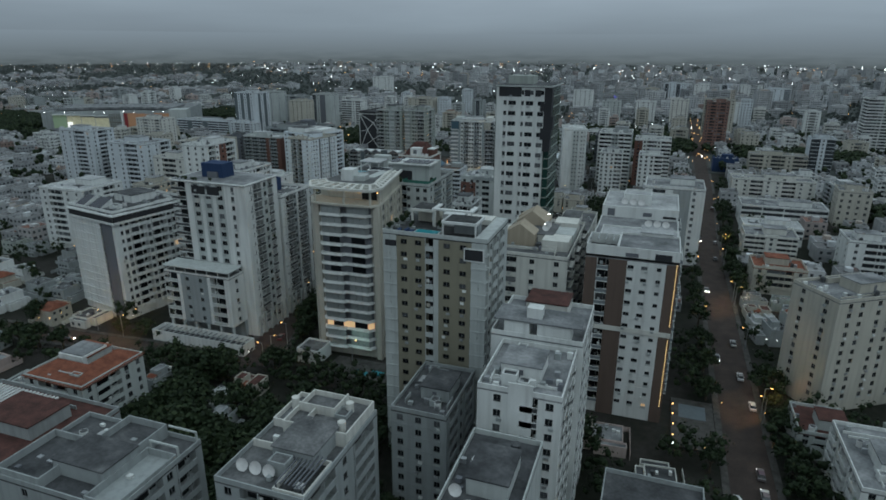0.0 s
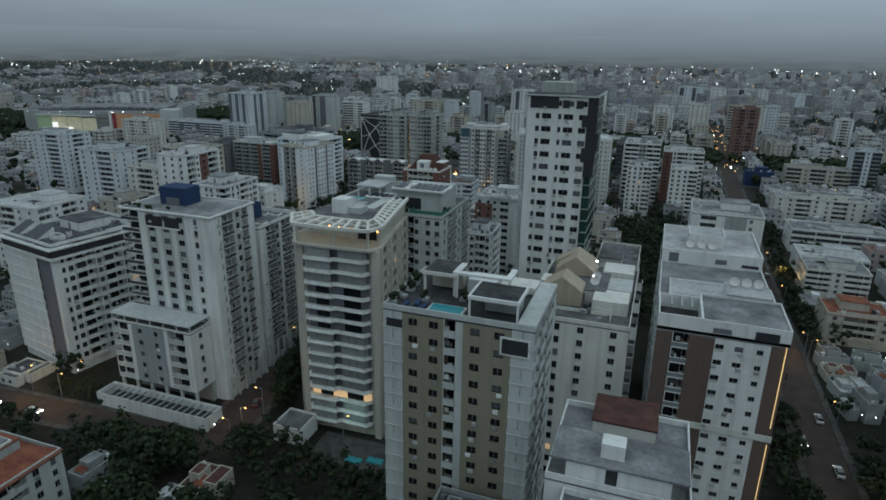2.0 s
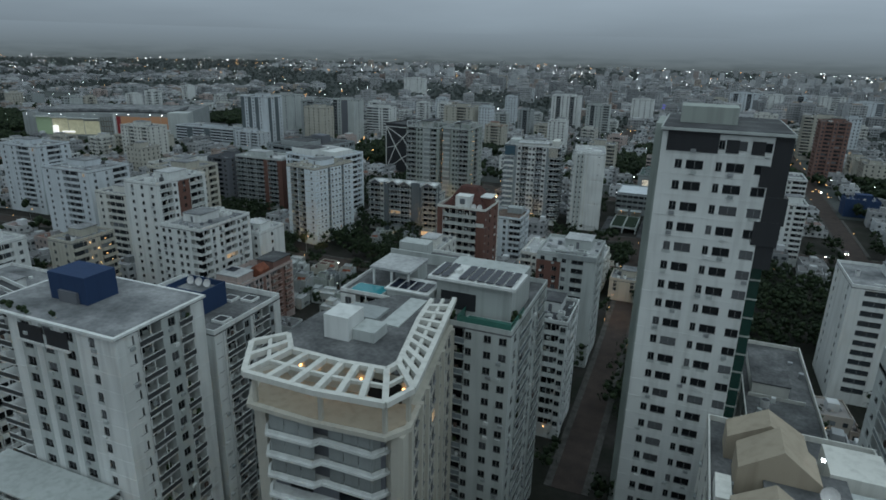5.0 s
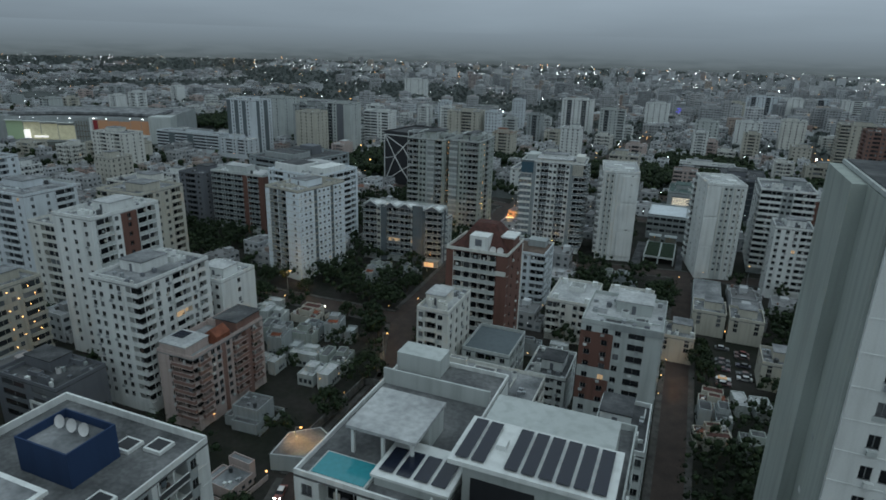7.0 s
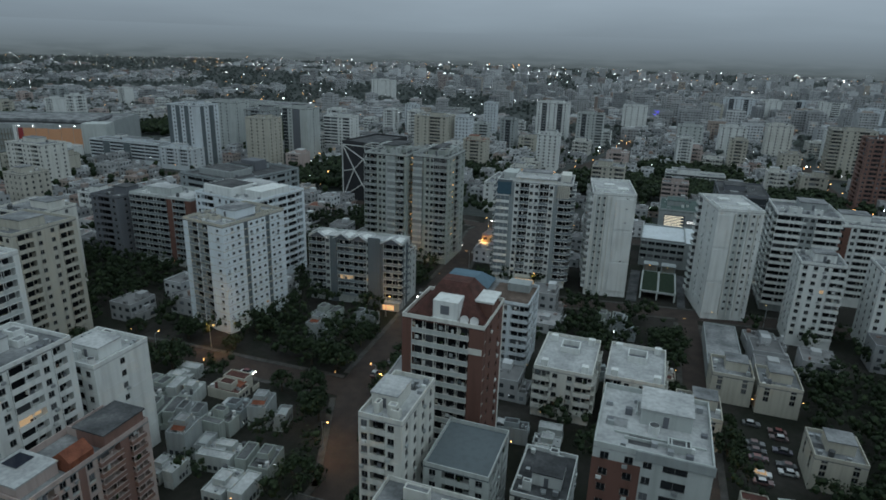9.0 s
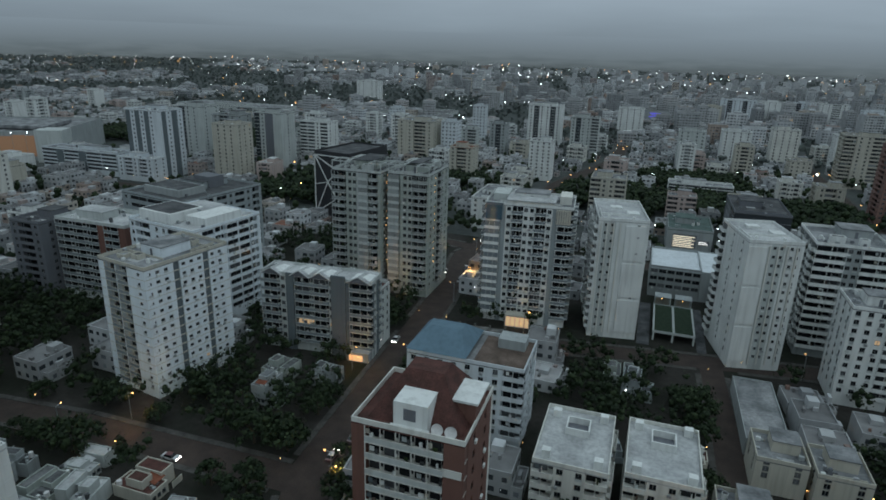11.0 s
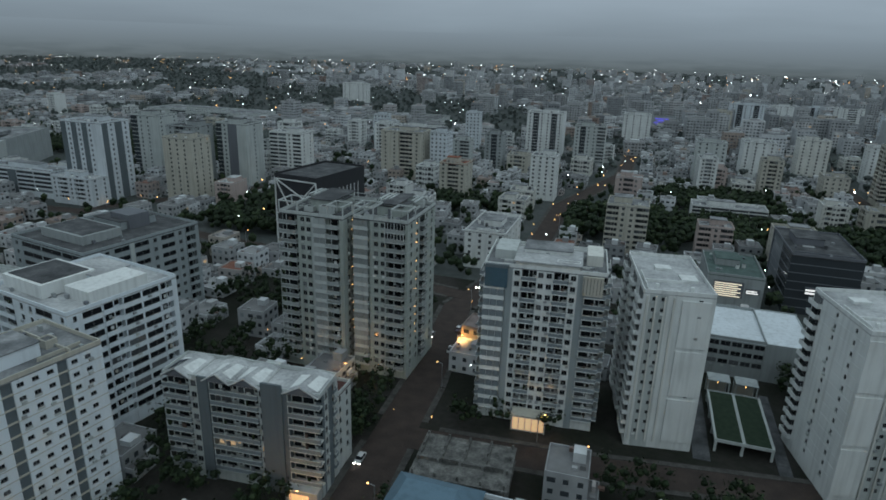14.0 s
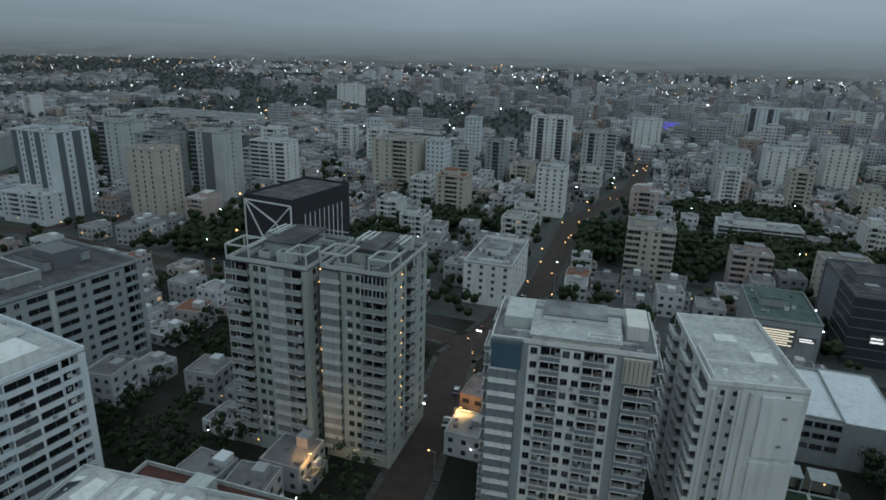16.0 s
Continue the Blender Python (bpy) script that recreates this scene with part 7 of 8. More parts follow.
for rect, h, fl, spec, wall, acc, roof, label in MIDS:
    faces = {}
    for tok in spec.replace("E:", "|E:").replace("W:", "|W:").split("|"):
        tok = tok.strip()
        if tok:
            faces[tok[0]] = tok[2:].strip()
    faces.setdefault("N", "b1")
    faces.setdefault("E", faces["S"])
    TAKEN.append(rect)
    block = apartment("apartment_building", label, rect, h, fl, faces, wall=wall, accent=acc, roof=roof, joined=True, rail=wall, glass=HAZEGLASS, base=2.8, rec=1.3)
    if "lit stair" in label:
        w_, d_ = (rect[2] - rect[0]) / 2, (rect[3] - rect[1]) / 2
        for k in range(fl):
            z = 2.8 + (k + 0.6) * (h - 2.8) / fl
            for u in (-0.3, 0.4) if k % 2 else (0.05, 0.6):
                extra(block, "landing_lamp", [(w_ + 1.3, u * d_, z, w_ + 1.5, u * d_ + 0.22, z + 0.22, WARMLAMP)], "small warm landing lamp")

TAKEN.append((-278, 545, -250, 586))

# ---- low houses, repeated mid-rise blocks and trees between them ----
GREEN = [(36, 60, 62, 172), (11, 96, 23, 145), (11, 172, 23, 188), (-305, 335, -262, 398), (-240, 640, -190, 672), (-100, 715, -20, 760), (-262, 592, -240, 640), (60, 600, 170, 660), (-640, 700, -420, 860), (36, 120, 42, 330), (-150, 114, -120, 150), (-208, 336, -172, 393), (-262, 425, -214, 448), (-250, 472, -212, 520), (-90, 262, -70, 284), (-30, 128, -16, 158), (-128, 40, -100, 58), (-128, 80, -62, 150), (-122, 40, -100, 92), (-60, 262, -12, 330), (-207, 343, -152, 392), (-40, 318, 18, 395), (-112, 385, -60, 424), (-150, 625, 45, 685), (-335, 555, -282, 650), (-184, 424, -173, 440), (-200, 208, -160, 250), (-150, 294, -139, 318),
         (-165, 150, -158, 170), (-180, 130, -150, 152), (-1000, 480, -640, 640), (120, 380, 180, 430), (-345, 330, -300, 400)]


def near_road(x, y, pad):
    for _, w, pts in ROADS:
        for (ax, ay), (bx, by) in zip(pts, pts[1:]):
            dx, dy = bx - ax, by - ay
            k = max(0, min(1, ((x - ax) * dx + (y - ay) * dy) / (dx * dx + dy * dy)))
            if math.hypot(x - ax - k * dx, y - ay - k * dy) < w / 2 + pad:
                return True
    return False


def free(x0, y0, x1, y1, pad=1.5):
    return all(x1 + pad < a or x0 - pad > c or y1 + pad < b or y0 - pad > d for a, b, c, d in TAKEN)


def green(x, y):
    return any(a < x < c and b < y < d for a, b, c, d in GREEN)


def tree_template(i):
    rng = random.Random(40 + i)
    root = tagged(new("tree"), "broad dark green street tree", "tree", "town trees")
    h = rng.uniform(5.5, 8.5)
    r = rng.uniform(3.0, 4.6)
    t = Geo()
    t.tube(0, 0, -0.1, h * 0.45, 0.32, 0.2, BARK, 7)
    for k in range(5):
        a = k * 1.26 + rng.random()
        t.beam((0, 0, h * 0.35), (r * 0.6 * math.cos(a), r * 0.6 * math.sin(a), h * rng.uniform(0.55, 0.75)), 0.16, BARK)
    part("trunk", t, root)
    c = Geo()
    for k in range(26):
        a, d = rng.uniform(0, 6.28), r * rng.uniform(0.05, 0.95) ** 0.7
        bx, by, bz = d * math.cos(a), d * math.sin(a), h * (0.95 - 0.4 * (d / r) ** 2 - rng.uniform(0, 0.16))
        br = r * rng.uniform(0.2, 0.34)
        c.lump(bx, by, bz, br * 0.55, LEAF, rng)
        for j in range(36):
            v = Vector((rng.gauss(0, 1), rng.gauss(0, 1), rng.gauss(0, 0.8))).normalized()
            p = Vector((bx, by, bz)) + v * br * rng.uniform(0.5, 1.3)
            n = (v + Vector((rng.gauss(0, 0.4), rng.gauss(0, 0.4), rng.gauss(0, 0.4) + 0.3))).normalized()
            u = n.orthogonal().normalized()
            u.rotate(Matrix.Rotation(rng.uniform(0, 6.28), 3, n))
            w = n.cross(u)
            s = rng.uniform(0.24, 0.52)
            c.poly([tuple(p + u * s), tuple(p + w * s * 0.6), tuple(p - u * s * 0.8), tuple(p - w * s * 0.6)], LEAF)
    part("crown", c, root)
    return root


def house_template(i):
    rng = random.Random(90 + i)
    wall = [LIGHTGREY, OFFWHITE, LIGHTGREY, CREAM, GREY, WHITE, GREENGREY, PINK][i]
    roof = [ROOF, DARKROOF, MIDROOF, TERRACOTTA, MIDROOF, ROOF, DARKROOF, ROOF][i]
    root = tagged(new("house"), ["low pale grey flat-roofed town house", "off-white flat-roofed house with dark roof", "low grey concrete town house", "cream house with a terracotta roof", "grey flat-roofed house with annexes",
                                 "white house with a pale roof", "green-grey house with dark roof felt", "pink flat-roofed town house"][i], "house", "low town houses")
    w = Geo()
    blocks = [(-5, -4.5, 4, 4, rng.choice([3.2, 6.2, 6.4])), (-6, 4.02, 3, 6.5, 3.0), (4.02, -3, 6.5, 5, rng.choice([3.0, 5.6]))]
    b = Geo()
    for x0, y0, x1, y1, h in blocks:
        if i == 3 and x0 == -5:
            b.box(x0, y0, 0, x1, y1, h, wall)
            r = Geo()
            m = (x0 + x1) / 2
            v = [(x0 - .5, y0 - .5, h), (x1 + .5, y0 - .5, h), (x1 + .5, y1 + .5, h), (x0 - .5, y1 + .5, h), (m, y0 + 2.5, h + 2.0), (m, y1 - 2.5, h + 2.0)]
            for f in ((0, 1, 4), (1, 2, 5, 4), (2, 3, 5), (3, 0, 4, 5), (3, 2, 1, 0)):
                r.poly([v[k] for k in f], roof)
            part("roof", r, root)
        else:
            b.tray(x0, y0, x1, y1, h, 0.5, wall, roof)
        for fl in range(int(h // 2.9)):
            x = x0 + 1
            while x < x1 - 1.5:
                w.box(x, y0 - 0.05, fl * 3 + 1, x + 1.2, y0 + 0.02, fl * 3 + 2.2, HAZEGLASS)
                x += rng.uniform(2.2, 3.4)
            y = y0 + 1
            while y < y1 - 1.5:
                w.box(x1 - 0.02, y, fl * 3 + 1, x1 + 0.05, y + 1.2, fl * 3 + 2.2, HAZEGLASS)
                y += rng.uniform(2.2, 3.4)
    part("wall", b, root)
    h = blocks[0][4]
    if i != 3:
        for k in range(4):
            ux, uy = rng.uniform(-4, 3), rng.uniform(-3.5, 3)
            w.box(ux - 0.5, uy - 0.4, h, ux + 0.5, uy + 0.4, h + rng.uniform(0.5, 1.1), rng.choice([METAL, WHITE, GREY]))
        w.tube(rng.uniform(-3, 2), 2, h, h + 1.6, 0.6, 0.6, TANK, 8)
    w.box(-7.2, -7, 0, 7.2, -6.85, 1.8, wall)
    w.box(-7.2, -6.85, 0, -7.05, 7, 1.8, wall)
    part("fitting", w, root, kind="stuff")
    return root


def block_template(i):
    rng = random.Random(200 + i)
    wall = [WHITE, OFFWHITE, LIGHTGREY, CREAM, WHITE, GREY, COOLWHITE, BEIGE, OFFWHITE, PINK][i]
    w, d = rng.uniform(13, 20), rng.uniform(12, 18)
    fl = [4, 5, 7, 4, 9, 6, 11, 5, 3, 4][i]
    spec = rng.choice(["w2 l3 w2 w2 l3 w2", "w2 w2 w2 w2", "l3 w2 w2 l3", "W3 b1 W3 l3", "b1 w2 l4 w2 b1"])
    ob = apartment("apartment_building", ["white flats with a flat roof", "off-white flats with shaded balconies", "light grey block of flats", "cream low block of flats", "white tall block of flats", "dark grey block of flats", "pale blue-white tall flats", "beige block of flats",
                                          "off-white low block of flats", "pink low block of flats"][i], (-w / 2, -d / 2, w / 2, d / 2), fl * 3.0 + 2.5, fl, {"S": spec, "E": spec, "W": spec}, wall=wall,
                   roof=[ROOF, WHITEROOF, DARKROOF, ROOF][i % 4], joined=True, glass=HAZEGLASS, base=2.5, rec=1.2, seed=i + 5, group="flats of the town")
    return ob, w, d


TREES = [tree_template(i) for i in range(6)]
HOUSES = [house_template(i) for i in range(8)]
BLOCKS = [block_template(i) for i in range(10)]
used = {"t": set(), "h": set(), "b": set()}


def place(kind, pool, i, x, y, rz, s=1.0, sz=None):
    src = pool[i][0] if kind == "b" else pool[i]
    if i in used[kind]:
        ob = copy_thing(src, pose(x, y, 0, 0, 0, rz))
    else:
        used[kind].add(i)
        ob = src
        ob.matrix_world = pose(x, y, 0, 0, 0, rz)
    ob.scale = (s, s, sz or s)
    return ob


def cottage_template(i):
    """A small packed house: two or three roof levels, yard wall, tank and lean-to."""
    r = random.Random(300 + i)
    wall = [GREY, GREENGREY, BLUEGREY, LIGHTGREY, GREY, CREAM][i]
    roof = [ROOF, MIDROOF, DARKROOF, WHITEROOF, DARKROOF, MAROON][i]
    root = tagged(new("small_house"), ["low worn grey house in a packed row", "low green-grey house with a worn grey roof", "low blue-grey house with a dark roof", "low light grey house with stepped white roofs", "low dull grey house in a packed row", "low cream house with a maroon roof"][i], "house", "packed low houses")
    b, t = Geo(), Geo()
    h = r.choice([3.1, 3.4, 5.8])
    b.tray(-4.6, -4.6, r.uniform(-0.5, 1.5), 4.6, h, 0.35, wall, roof)
    b.tray(r.uniform(0.5, 1.6) + 0.02, r.uniform(-4.6, -2), 4.6, r.uniform(2.5, 4.6), r.choice([2.8, 3.2, 4.4]), 0.3, wall, roof)
    b.tray(-3.6, -2.0, -0.6, 2.0, h + r.uniform(1.2, 2.4), 0.25, wall, roof, h)
    b.box(1.7, -4.75, 0, 4.75, -4.6, 1.9, wall)
    x, y = r.uniform(-4.4, 0), r.uniform(-4.4, 1)
    b.poly([(x, y, h + 0.5), (x + 3.2, y, h + 0.55), (x + 3.2, y + 3, h + 1.2), (x, y + 3, h + 1.15)], r.choice([METAL, MIDROOF, TERRACOTTA, WHITEROOF]))
    b.box(r.uniform(1.8, 3), r.uniform(-3, 0), 2.6, 4.5, 1.4, r.uniform(3.4, 4.6), wall)
    part("wall", b, root)
    for k in range(3):
        t.box(-4.0 + 1.4 * k, -4.66, 0.9, -3.1 + 1.4 * k, -4.58, 2.1, HAZEGLASS)
        t.box(4.57, -1.6 + 1.4 * k, 0.9, 4.66, -0.7 + 1.4 * k, 2.0, HAZEGLASS)
    t.tube(-3.9, 3.4, h, h + 1.3, 0.55, 0.55, r.choice([TANK, DISH]), 8)
    for k in range(5):
        x, y = r.uniform(-4.2, -1), r.choice([r.uniform(-4.2, -2.6), r.uniform(2.4, 4.0)])
        t.box(x, y, h, x + r.uniform(0.4, 1.0), y + 0.5, h + r.uniform(0.3, 0.9), r.choice([METAL, GREY, WHITE]))
    part("fitting", t, root, kind="stuff")
    return root


COTTAGES = [cottage_template(i) for i in range(6)]
used["c"] = set()
crow = random.Random(21)
for x0, y0, x1, y1, step in ((-214, 284, -156, 334, 8.9), (-62, 298, -36, 336, 10.5), (-128, 318, -92, 344, 10), (-112, 369, -72, 384, 10), (-250, 300, -216, 330, 10.5), (42, 88, 62, 140, 13), (36, 215, 82, 262, 11), (72, 165, 112, 240, 12), (12, 188, 23, 250, 12)):
    y = y0 + step / 2
    while y < y1 - step / 2 + 1:
        x = x0 + step / 2
        while x < x1 - step / 2 + 1:
            px, py = x + crow.uniform(-0.6, 0.6), y + crow.uniform(-0.6, 0.6)
            if free(px - 4.3, py - 4.3, px + 4.3, py + 4.3, 0) and not near_road(px, py, 5.0) and crow.random() < 0.93:
                place("c", COTTAGES, crow.choice([0, 0, 1, 1, 2, 3, 3, 4, 5]), px, py, crow.choice([0, 90, 180, 270]) + 8 + crow.uniform(-9, 9), crow.uniform(0.9, 1.08), crow.uniform(0.7, 1.3)).scale = (crow.uniform(0.72, 1.12), crow.uniform(0.72, 1.12), crow.uniform(0.7, 1.25))
                TAKEN.append((px - 4.0, py - 4.0, px + 4.0, py + 4.0))
            x += step
        y += step
for i, x, y in ((3, -108, 123), (5, -106, 132), (0, -129, 124), (1, -84, 128), (0, -98, 112), (2, -90, 407), (1, -96, 413), (0, -187, 366), (4, -178, 380), (1, -192, 378)):
    place("c", COTTAGES, i, x, y, crow.uniform(-10, 10), 0.95)
    TAKEN.append((x - 4, y - 4, x + 4, y + 4))

# trees along the streets
row = random.Random(33)
for ri, y0, y1, step, gap in ((1, 140, 432, 7.5, 3.2), (0, 90, 430, 8.5, 3.4), (2, 0, 400, 9, 3.2), (5, 0, 400, 9, 3.2), (4, 300, 430, 9, 2.6)):
    _, wd, pts = ROADS[ri]
    cut = along(pts, step)
    for a, b in zip(cut, cut[1:]):
        for side in (-1, 1):
            d = (b - a).normalized()
            p = a + Vector((d.y, -d.x)) * side * (wd / 2 + gap + row.uniform(0, 1.5))
            if y0 < p.y < y1 and -260 < p.x < 60 and row.random() < (0.62 if ri in (0, 1) else 0.45) and off_road(p.x, p.y, ri, 2.0) and free(p.x - 1.2, p.y - 1.2, p.x + 1.2, p.y + 1.2, 0):
                place("t", TREES, row.randrange(6), p.x, p.y, row.uniform(0, 360), row.uniform(0.85, 1.35))

rng = random.Random(7)
nb = nh = nt = 0
spots = []
for gy in range(3, 75):
    for gx in range(-78, 52):
        spots.append((gx * 12.5 + 7 + rng.uniform(-2, 2), gy * 12.5 + 3 + rng.uniform(-2, 2)))
spots.sort(key=lambda p: p[1] + 0.6 * abs(p[0] + 80 + 0.25 * p[1]))
joined_houses, joined_trees = Geo(), Geo()


def leaf_clump(geo, r, x, y, z, s, n):
    # past y 800 the leaf colour carries the haze
    leaf = HAZELEAF if y > 800 else LEAF
    geo.lump(x, y, z, s * (0.5 if n > 10 else 0.8), leaf, r)
    for q in range(n):
        v = Vector((r.gauss(0, 1), r.gauss(0, 1), r.gauss(0.3, 0.7))).normalized()
        u = v.orthogonal().normalized()
        u.rotate(Matrix.Rotation(r.uniform(0, 6.28), 3, v))
        w = v.cross(u)
        c = Vector((x, y, z)) + v * s * r.uniform(0.4, 1.15 if n > 10 else 0.9)
        k = s * (0.5 if n < 10 else 0.27)
        geo.poly([tuple(c + u * k), tuple(c + w * k * 0.7), tuple(c - u * k * 0.8), tuple(c - w * k * 0.6)], leaf)


def town_box(geo, r, x, y, w, d, h, a):
    """One plain flat-roofed building of the joined town, with parapet, roof room and windows."""
    c, s = math.cos(a), math.sin(a)
    b = len(geo.v)
    geo.tray(-w / 2, -d / 2, w / 2, d / 2, h, 0.5, HAZEWALL, FARROOF)
    k, e = r.uniform(-0.2, 0.1) * w, r.uniform(-0.2, 0.2) * d
    geo.box(k, e, h, k + 0.3 * w, e + 0.3 * d, h + r.uniform(1.2, 2.6), HAZEWALL)
    for j in range(3):
        k, e = r.uniform(-0.42, 0.4) * w, r.uniform(-0.42, 0.4) * d
        geo.box(k, e, h, k + r.uniform(0.5, 1.6), e + r.uniform(0.5, 1.2), h + r.uniform(0.4, 1.1), FARROOF)
    for q in range(int(h // 3)):
        for side, L, o in ((0, w, d), (1, d, w)):
            n = max(1, int(L // 2.7))
            for j in range(n):
                u = (j + 0.5) * L / n - L / 2
                ww = 0.95 if r.random() < 0.3 else 0.6
                z = q * 3 + 1.0
                pts = [(u - ww, z), (u + ww, z), (u + ww, z + 1.3), (u - ww, z + 1.3)]
                geo.poly([(p, -o / 2 - 0.03, zz) if side == 0 else (o / 2 + 0.03, p, zz) for p, zz in pts], HAZEGLASS)
    for i in range(b, len(geo.v)):
        px, py, pz = geo.v[i]
        geo.v[i] = (x + c * px - s * py, y + s * px + c * py, pz)


for x, y in spots:
    if abs(x + 60 + 0.25 * y) > 230 + 0.72 * max(0, y):
        continue
    g_here = green(x, y)
    far = y > 610 or x > 45 or x < -335 or (y > 500 and x < -275)
    k = rng.random()
    if not g_here and far and k < (0.31 if y > 520 else 0.24):
        i = rng.choice([0, 1, 2, 3, 4 if y > 700 else 0, 5, 7, 8, 9, 0, 3, 8]) if rng.random() > 0.13 or y < 700 else rng.choice([4, 6])
        _, w, d = BLOCKS[i]
        if free(x - w / 2, y - d / 2, x + w / 2, y + d / 2) and not near_road(x, y, max(w, d) / 2 + 1):
            if nb < 150:
                place("b", BLOCKS, i, x, y, rng.choice([0, 0, 90, -90]) + rng.uniform(-6, 6), 1.0, rng.uniform(0.85, 1.15))
            else:
                town_box(joined_houses, rng, x, y, w, d, rng.choice([8, 11, 14, 14, 17, 17, 21, 26, 32]), rng.uniform(-0.1, 0.1))
            TAKEN.append((x - w / 2, y - d / 2, x + w / 2, y + d / 2))
            nb += 1
            continue
    if not g_here and k < 0.74 and free(x - 5.4, y - 5.4, x + 5.4, y + 5.4, 0.2) and not near_road(x, y, 6.3):
        if nh < 195:
            place("h", HOUSES, rng.randrange(8), x, y, rng.choice([0, 90, 180, 270]) + rng.uniform(-5, 5), rng.uniform(0.74, 0.92))
        else:
            a = rng.uniform(-0.1, 0.1)
            h = rng.choice([3.2, 6.3, 6.3, 9.2])
            town_box(joined_houses, rng, x - 1, y, rng.uniform(9, 10.6), rng.uniform(9.5, 11.8), h, a)
            town_box(joined_houses, rng, x + 5, y - 1, 2.6, 8, 3.0, a)
        TAKEN.append((x - 5.6, y - 5.6, x + 5.6, y + 5.6))
        nh += 1
    elif g_here or k > 0.4:
        for j in range(5 if g_here else 2):
            px, py = x + rng.uniform(-6.5, 6.5), y + rng.uniform(-6.5, 6.5)
            if free(px - 2.5, py - 2.5, px + 2.5, py + 2.5, 0) and not near_road(px, py, 2.0):
                if nt < 135:
                    place("t", TREES, rng.randrange(6), px, py, rng.uniform(0, 360), rng.uniform(0.8, 1.15) * (1.7 if g_here else 1.05))
                else:
                    close = py < 530 and -330 < px < 110
                    wide = 4.2 if g_here else 2.4
                    for q in range(8 if close else (5 if g_here else 2)):
                        leaf_clump(joined_trees, rng, px + rng.uniform(-wide, wide), py + rng.uniform(-wide, wide), rng.uniform(3.0, 8.0), rng.uniform(1.3, 2.3) if close else rng.uniform(1.8, 3.0), 11 if close else 4)
                nt += 1
# unseen blocks behind the start, added to shade the lower facades
for k in range(150):
    x, y = rng.uniform(-420, 330), rng.uniform(-330, 30)
    w, d = rng.uniform(14, 24), rng.uniform(14, 22)
    if math.hypot(x, y) > 28 and free(x - w / 2, y - d / 2, x + w / 2, y + d / 2, 3) and not near_road(x, y, 14):
        town_box(joined_houses, rng, x, y, w, d, rng.choice([12, 18, 24, 30, 36, 42, 48]), rng.uniform(-0.1, 0.1))
        TAKEN.append((x - w / 2, y - d / 2, x + w / 2, y + d / 2))
solid("town_houses", joined_houses, "packed low houses and flats further off, unseen blocks behind the start", "houses", "stuff")
solid("town_trees", joined_trees, "dark tree crowns among further houses", "trees", "stuff")

# ---- the far town: too small and too many to tell apart ----
fr = random.Random(11)
fg, fw, ft = Geo(), Geo(), Geo()


def far_block(x, y, w, d, h, a):
    """A distant flat-roofed building with its roof room and, where it can be made out, its windows."""
    fg.box(-w / 2, -d / 2, 0, w / 2, d / 2, h, HAZEWALL, a, (x, y))
    ca, sa = math.cos(a), math.sin(a)
    fg.poly([(x + ca * px - sa * py, y + sa * px + ca * py, h + 0.06) for px, py in ((-w / 2 + 0.3, -d / 2 + 0.3), (w / 2 - 0.3, -d / 2 + 0.3), (w / 2 - 0.3, d / 2 - 0.3), (-w / 2 + 0.3, d / 2 - 0.3))], FARROOF)
    fg.box(-w * 0.2, -d * 0.2, h, w * 0.25, d * 0.2, h + 1.8, HAZEWALL, a, (x, y))
    if y > 1900 or h < 5:
        return
    for k in range(int(h // 3.1)):
        for side, L, o in ((0, w, d), (1, d, w)):
            m = int(L // 3)
            for q in range(m):
                u = -L / 2 + (q + 0.5) * L / m
                ww = 0.7 if (q * 7 + int(w * 10)) % 3 else 1.2
                pts = [(u + e, -o / 2 - 0.05) if side == 0 else (o / 2 + 0.05, u + e) for e in (-ww, ww)]
                p, r = [(x + ca * px - sa * py, y + sa * px + ca * py) for px, py in pts]
                fw.poly([(*p, k * 3.1 + 1.1), (*r, k * 3.1 + 1.1), (*r, k * 3.1 + 2.4), (*p, k * 3.1 + 2.4)], HAZEGLASS)


n = 0
while n < 5600:
    y = 600 + 2900 * fr.random() ** 1.7
    x = fr.uniform(-1.42 * y - 150, 0.42 * y + 150)
    if y < 925 and abs(x + 60 + 0.25 * y) < 235 + 0.72 * y:
        continue
    if math.hypot(x, y) > 3560:
        continue
    west = max(0.0, min(1.0, (-0.25 - x / y) / 0.7))
    if noise.noise(Vector((x * 0.004, y * 0.0025, 3.1))) > 0.14 - 0.34 * west - min(0.2, max(0.0, y - 1500) / 9000):
        continue
    w, d = fr.uniform(9, 20), fr.uniform(9, 18)
    big = fr.random() + 0.20 * west
    if y < 1100 and not free(x - w / 2, y - d / 2, x + w / 2, y + d / 2, 0.5):
        continue
    n += 1
    h = fr.uniform(3, 8) if big > 0.38 else (fr.uniform(8, 17) if big > 0.10 else fr.uniform(18, 36))
    if y > 2600:
        h = min(h, 16)
    a = fr.choice([0, 0.15, -0.1]) + fr.uniform(-0.1, 0.1)
    far_block(x, y, w, d, h, a)
# taller pale blocks, thickest along the eastern avenues
n = 0
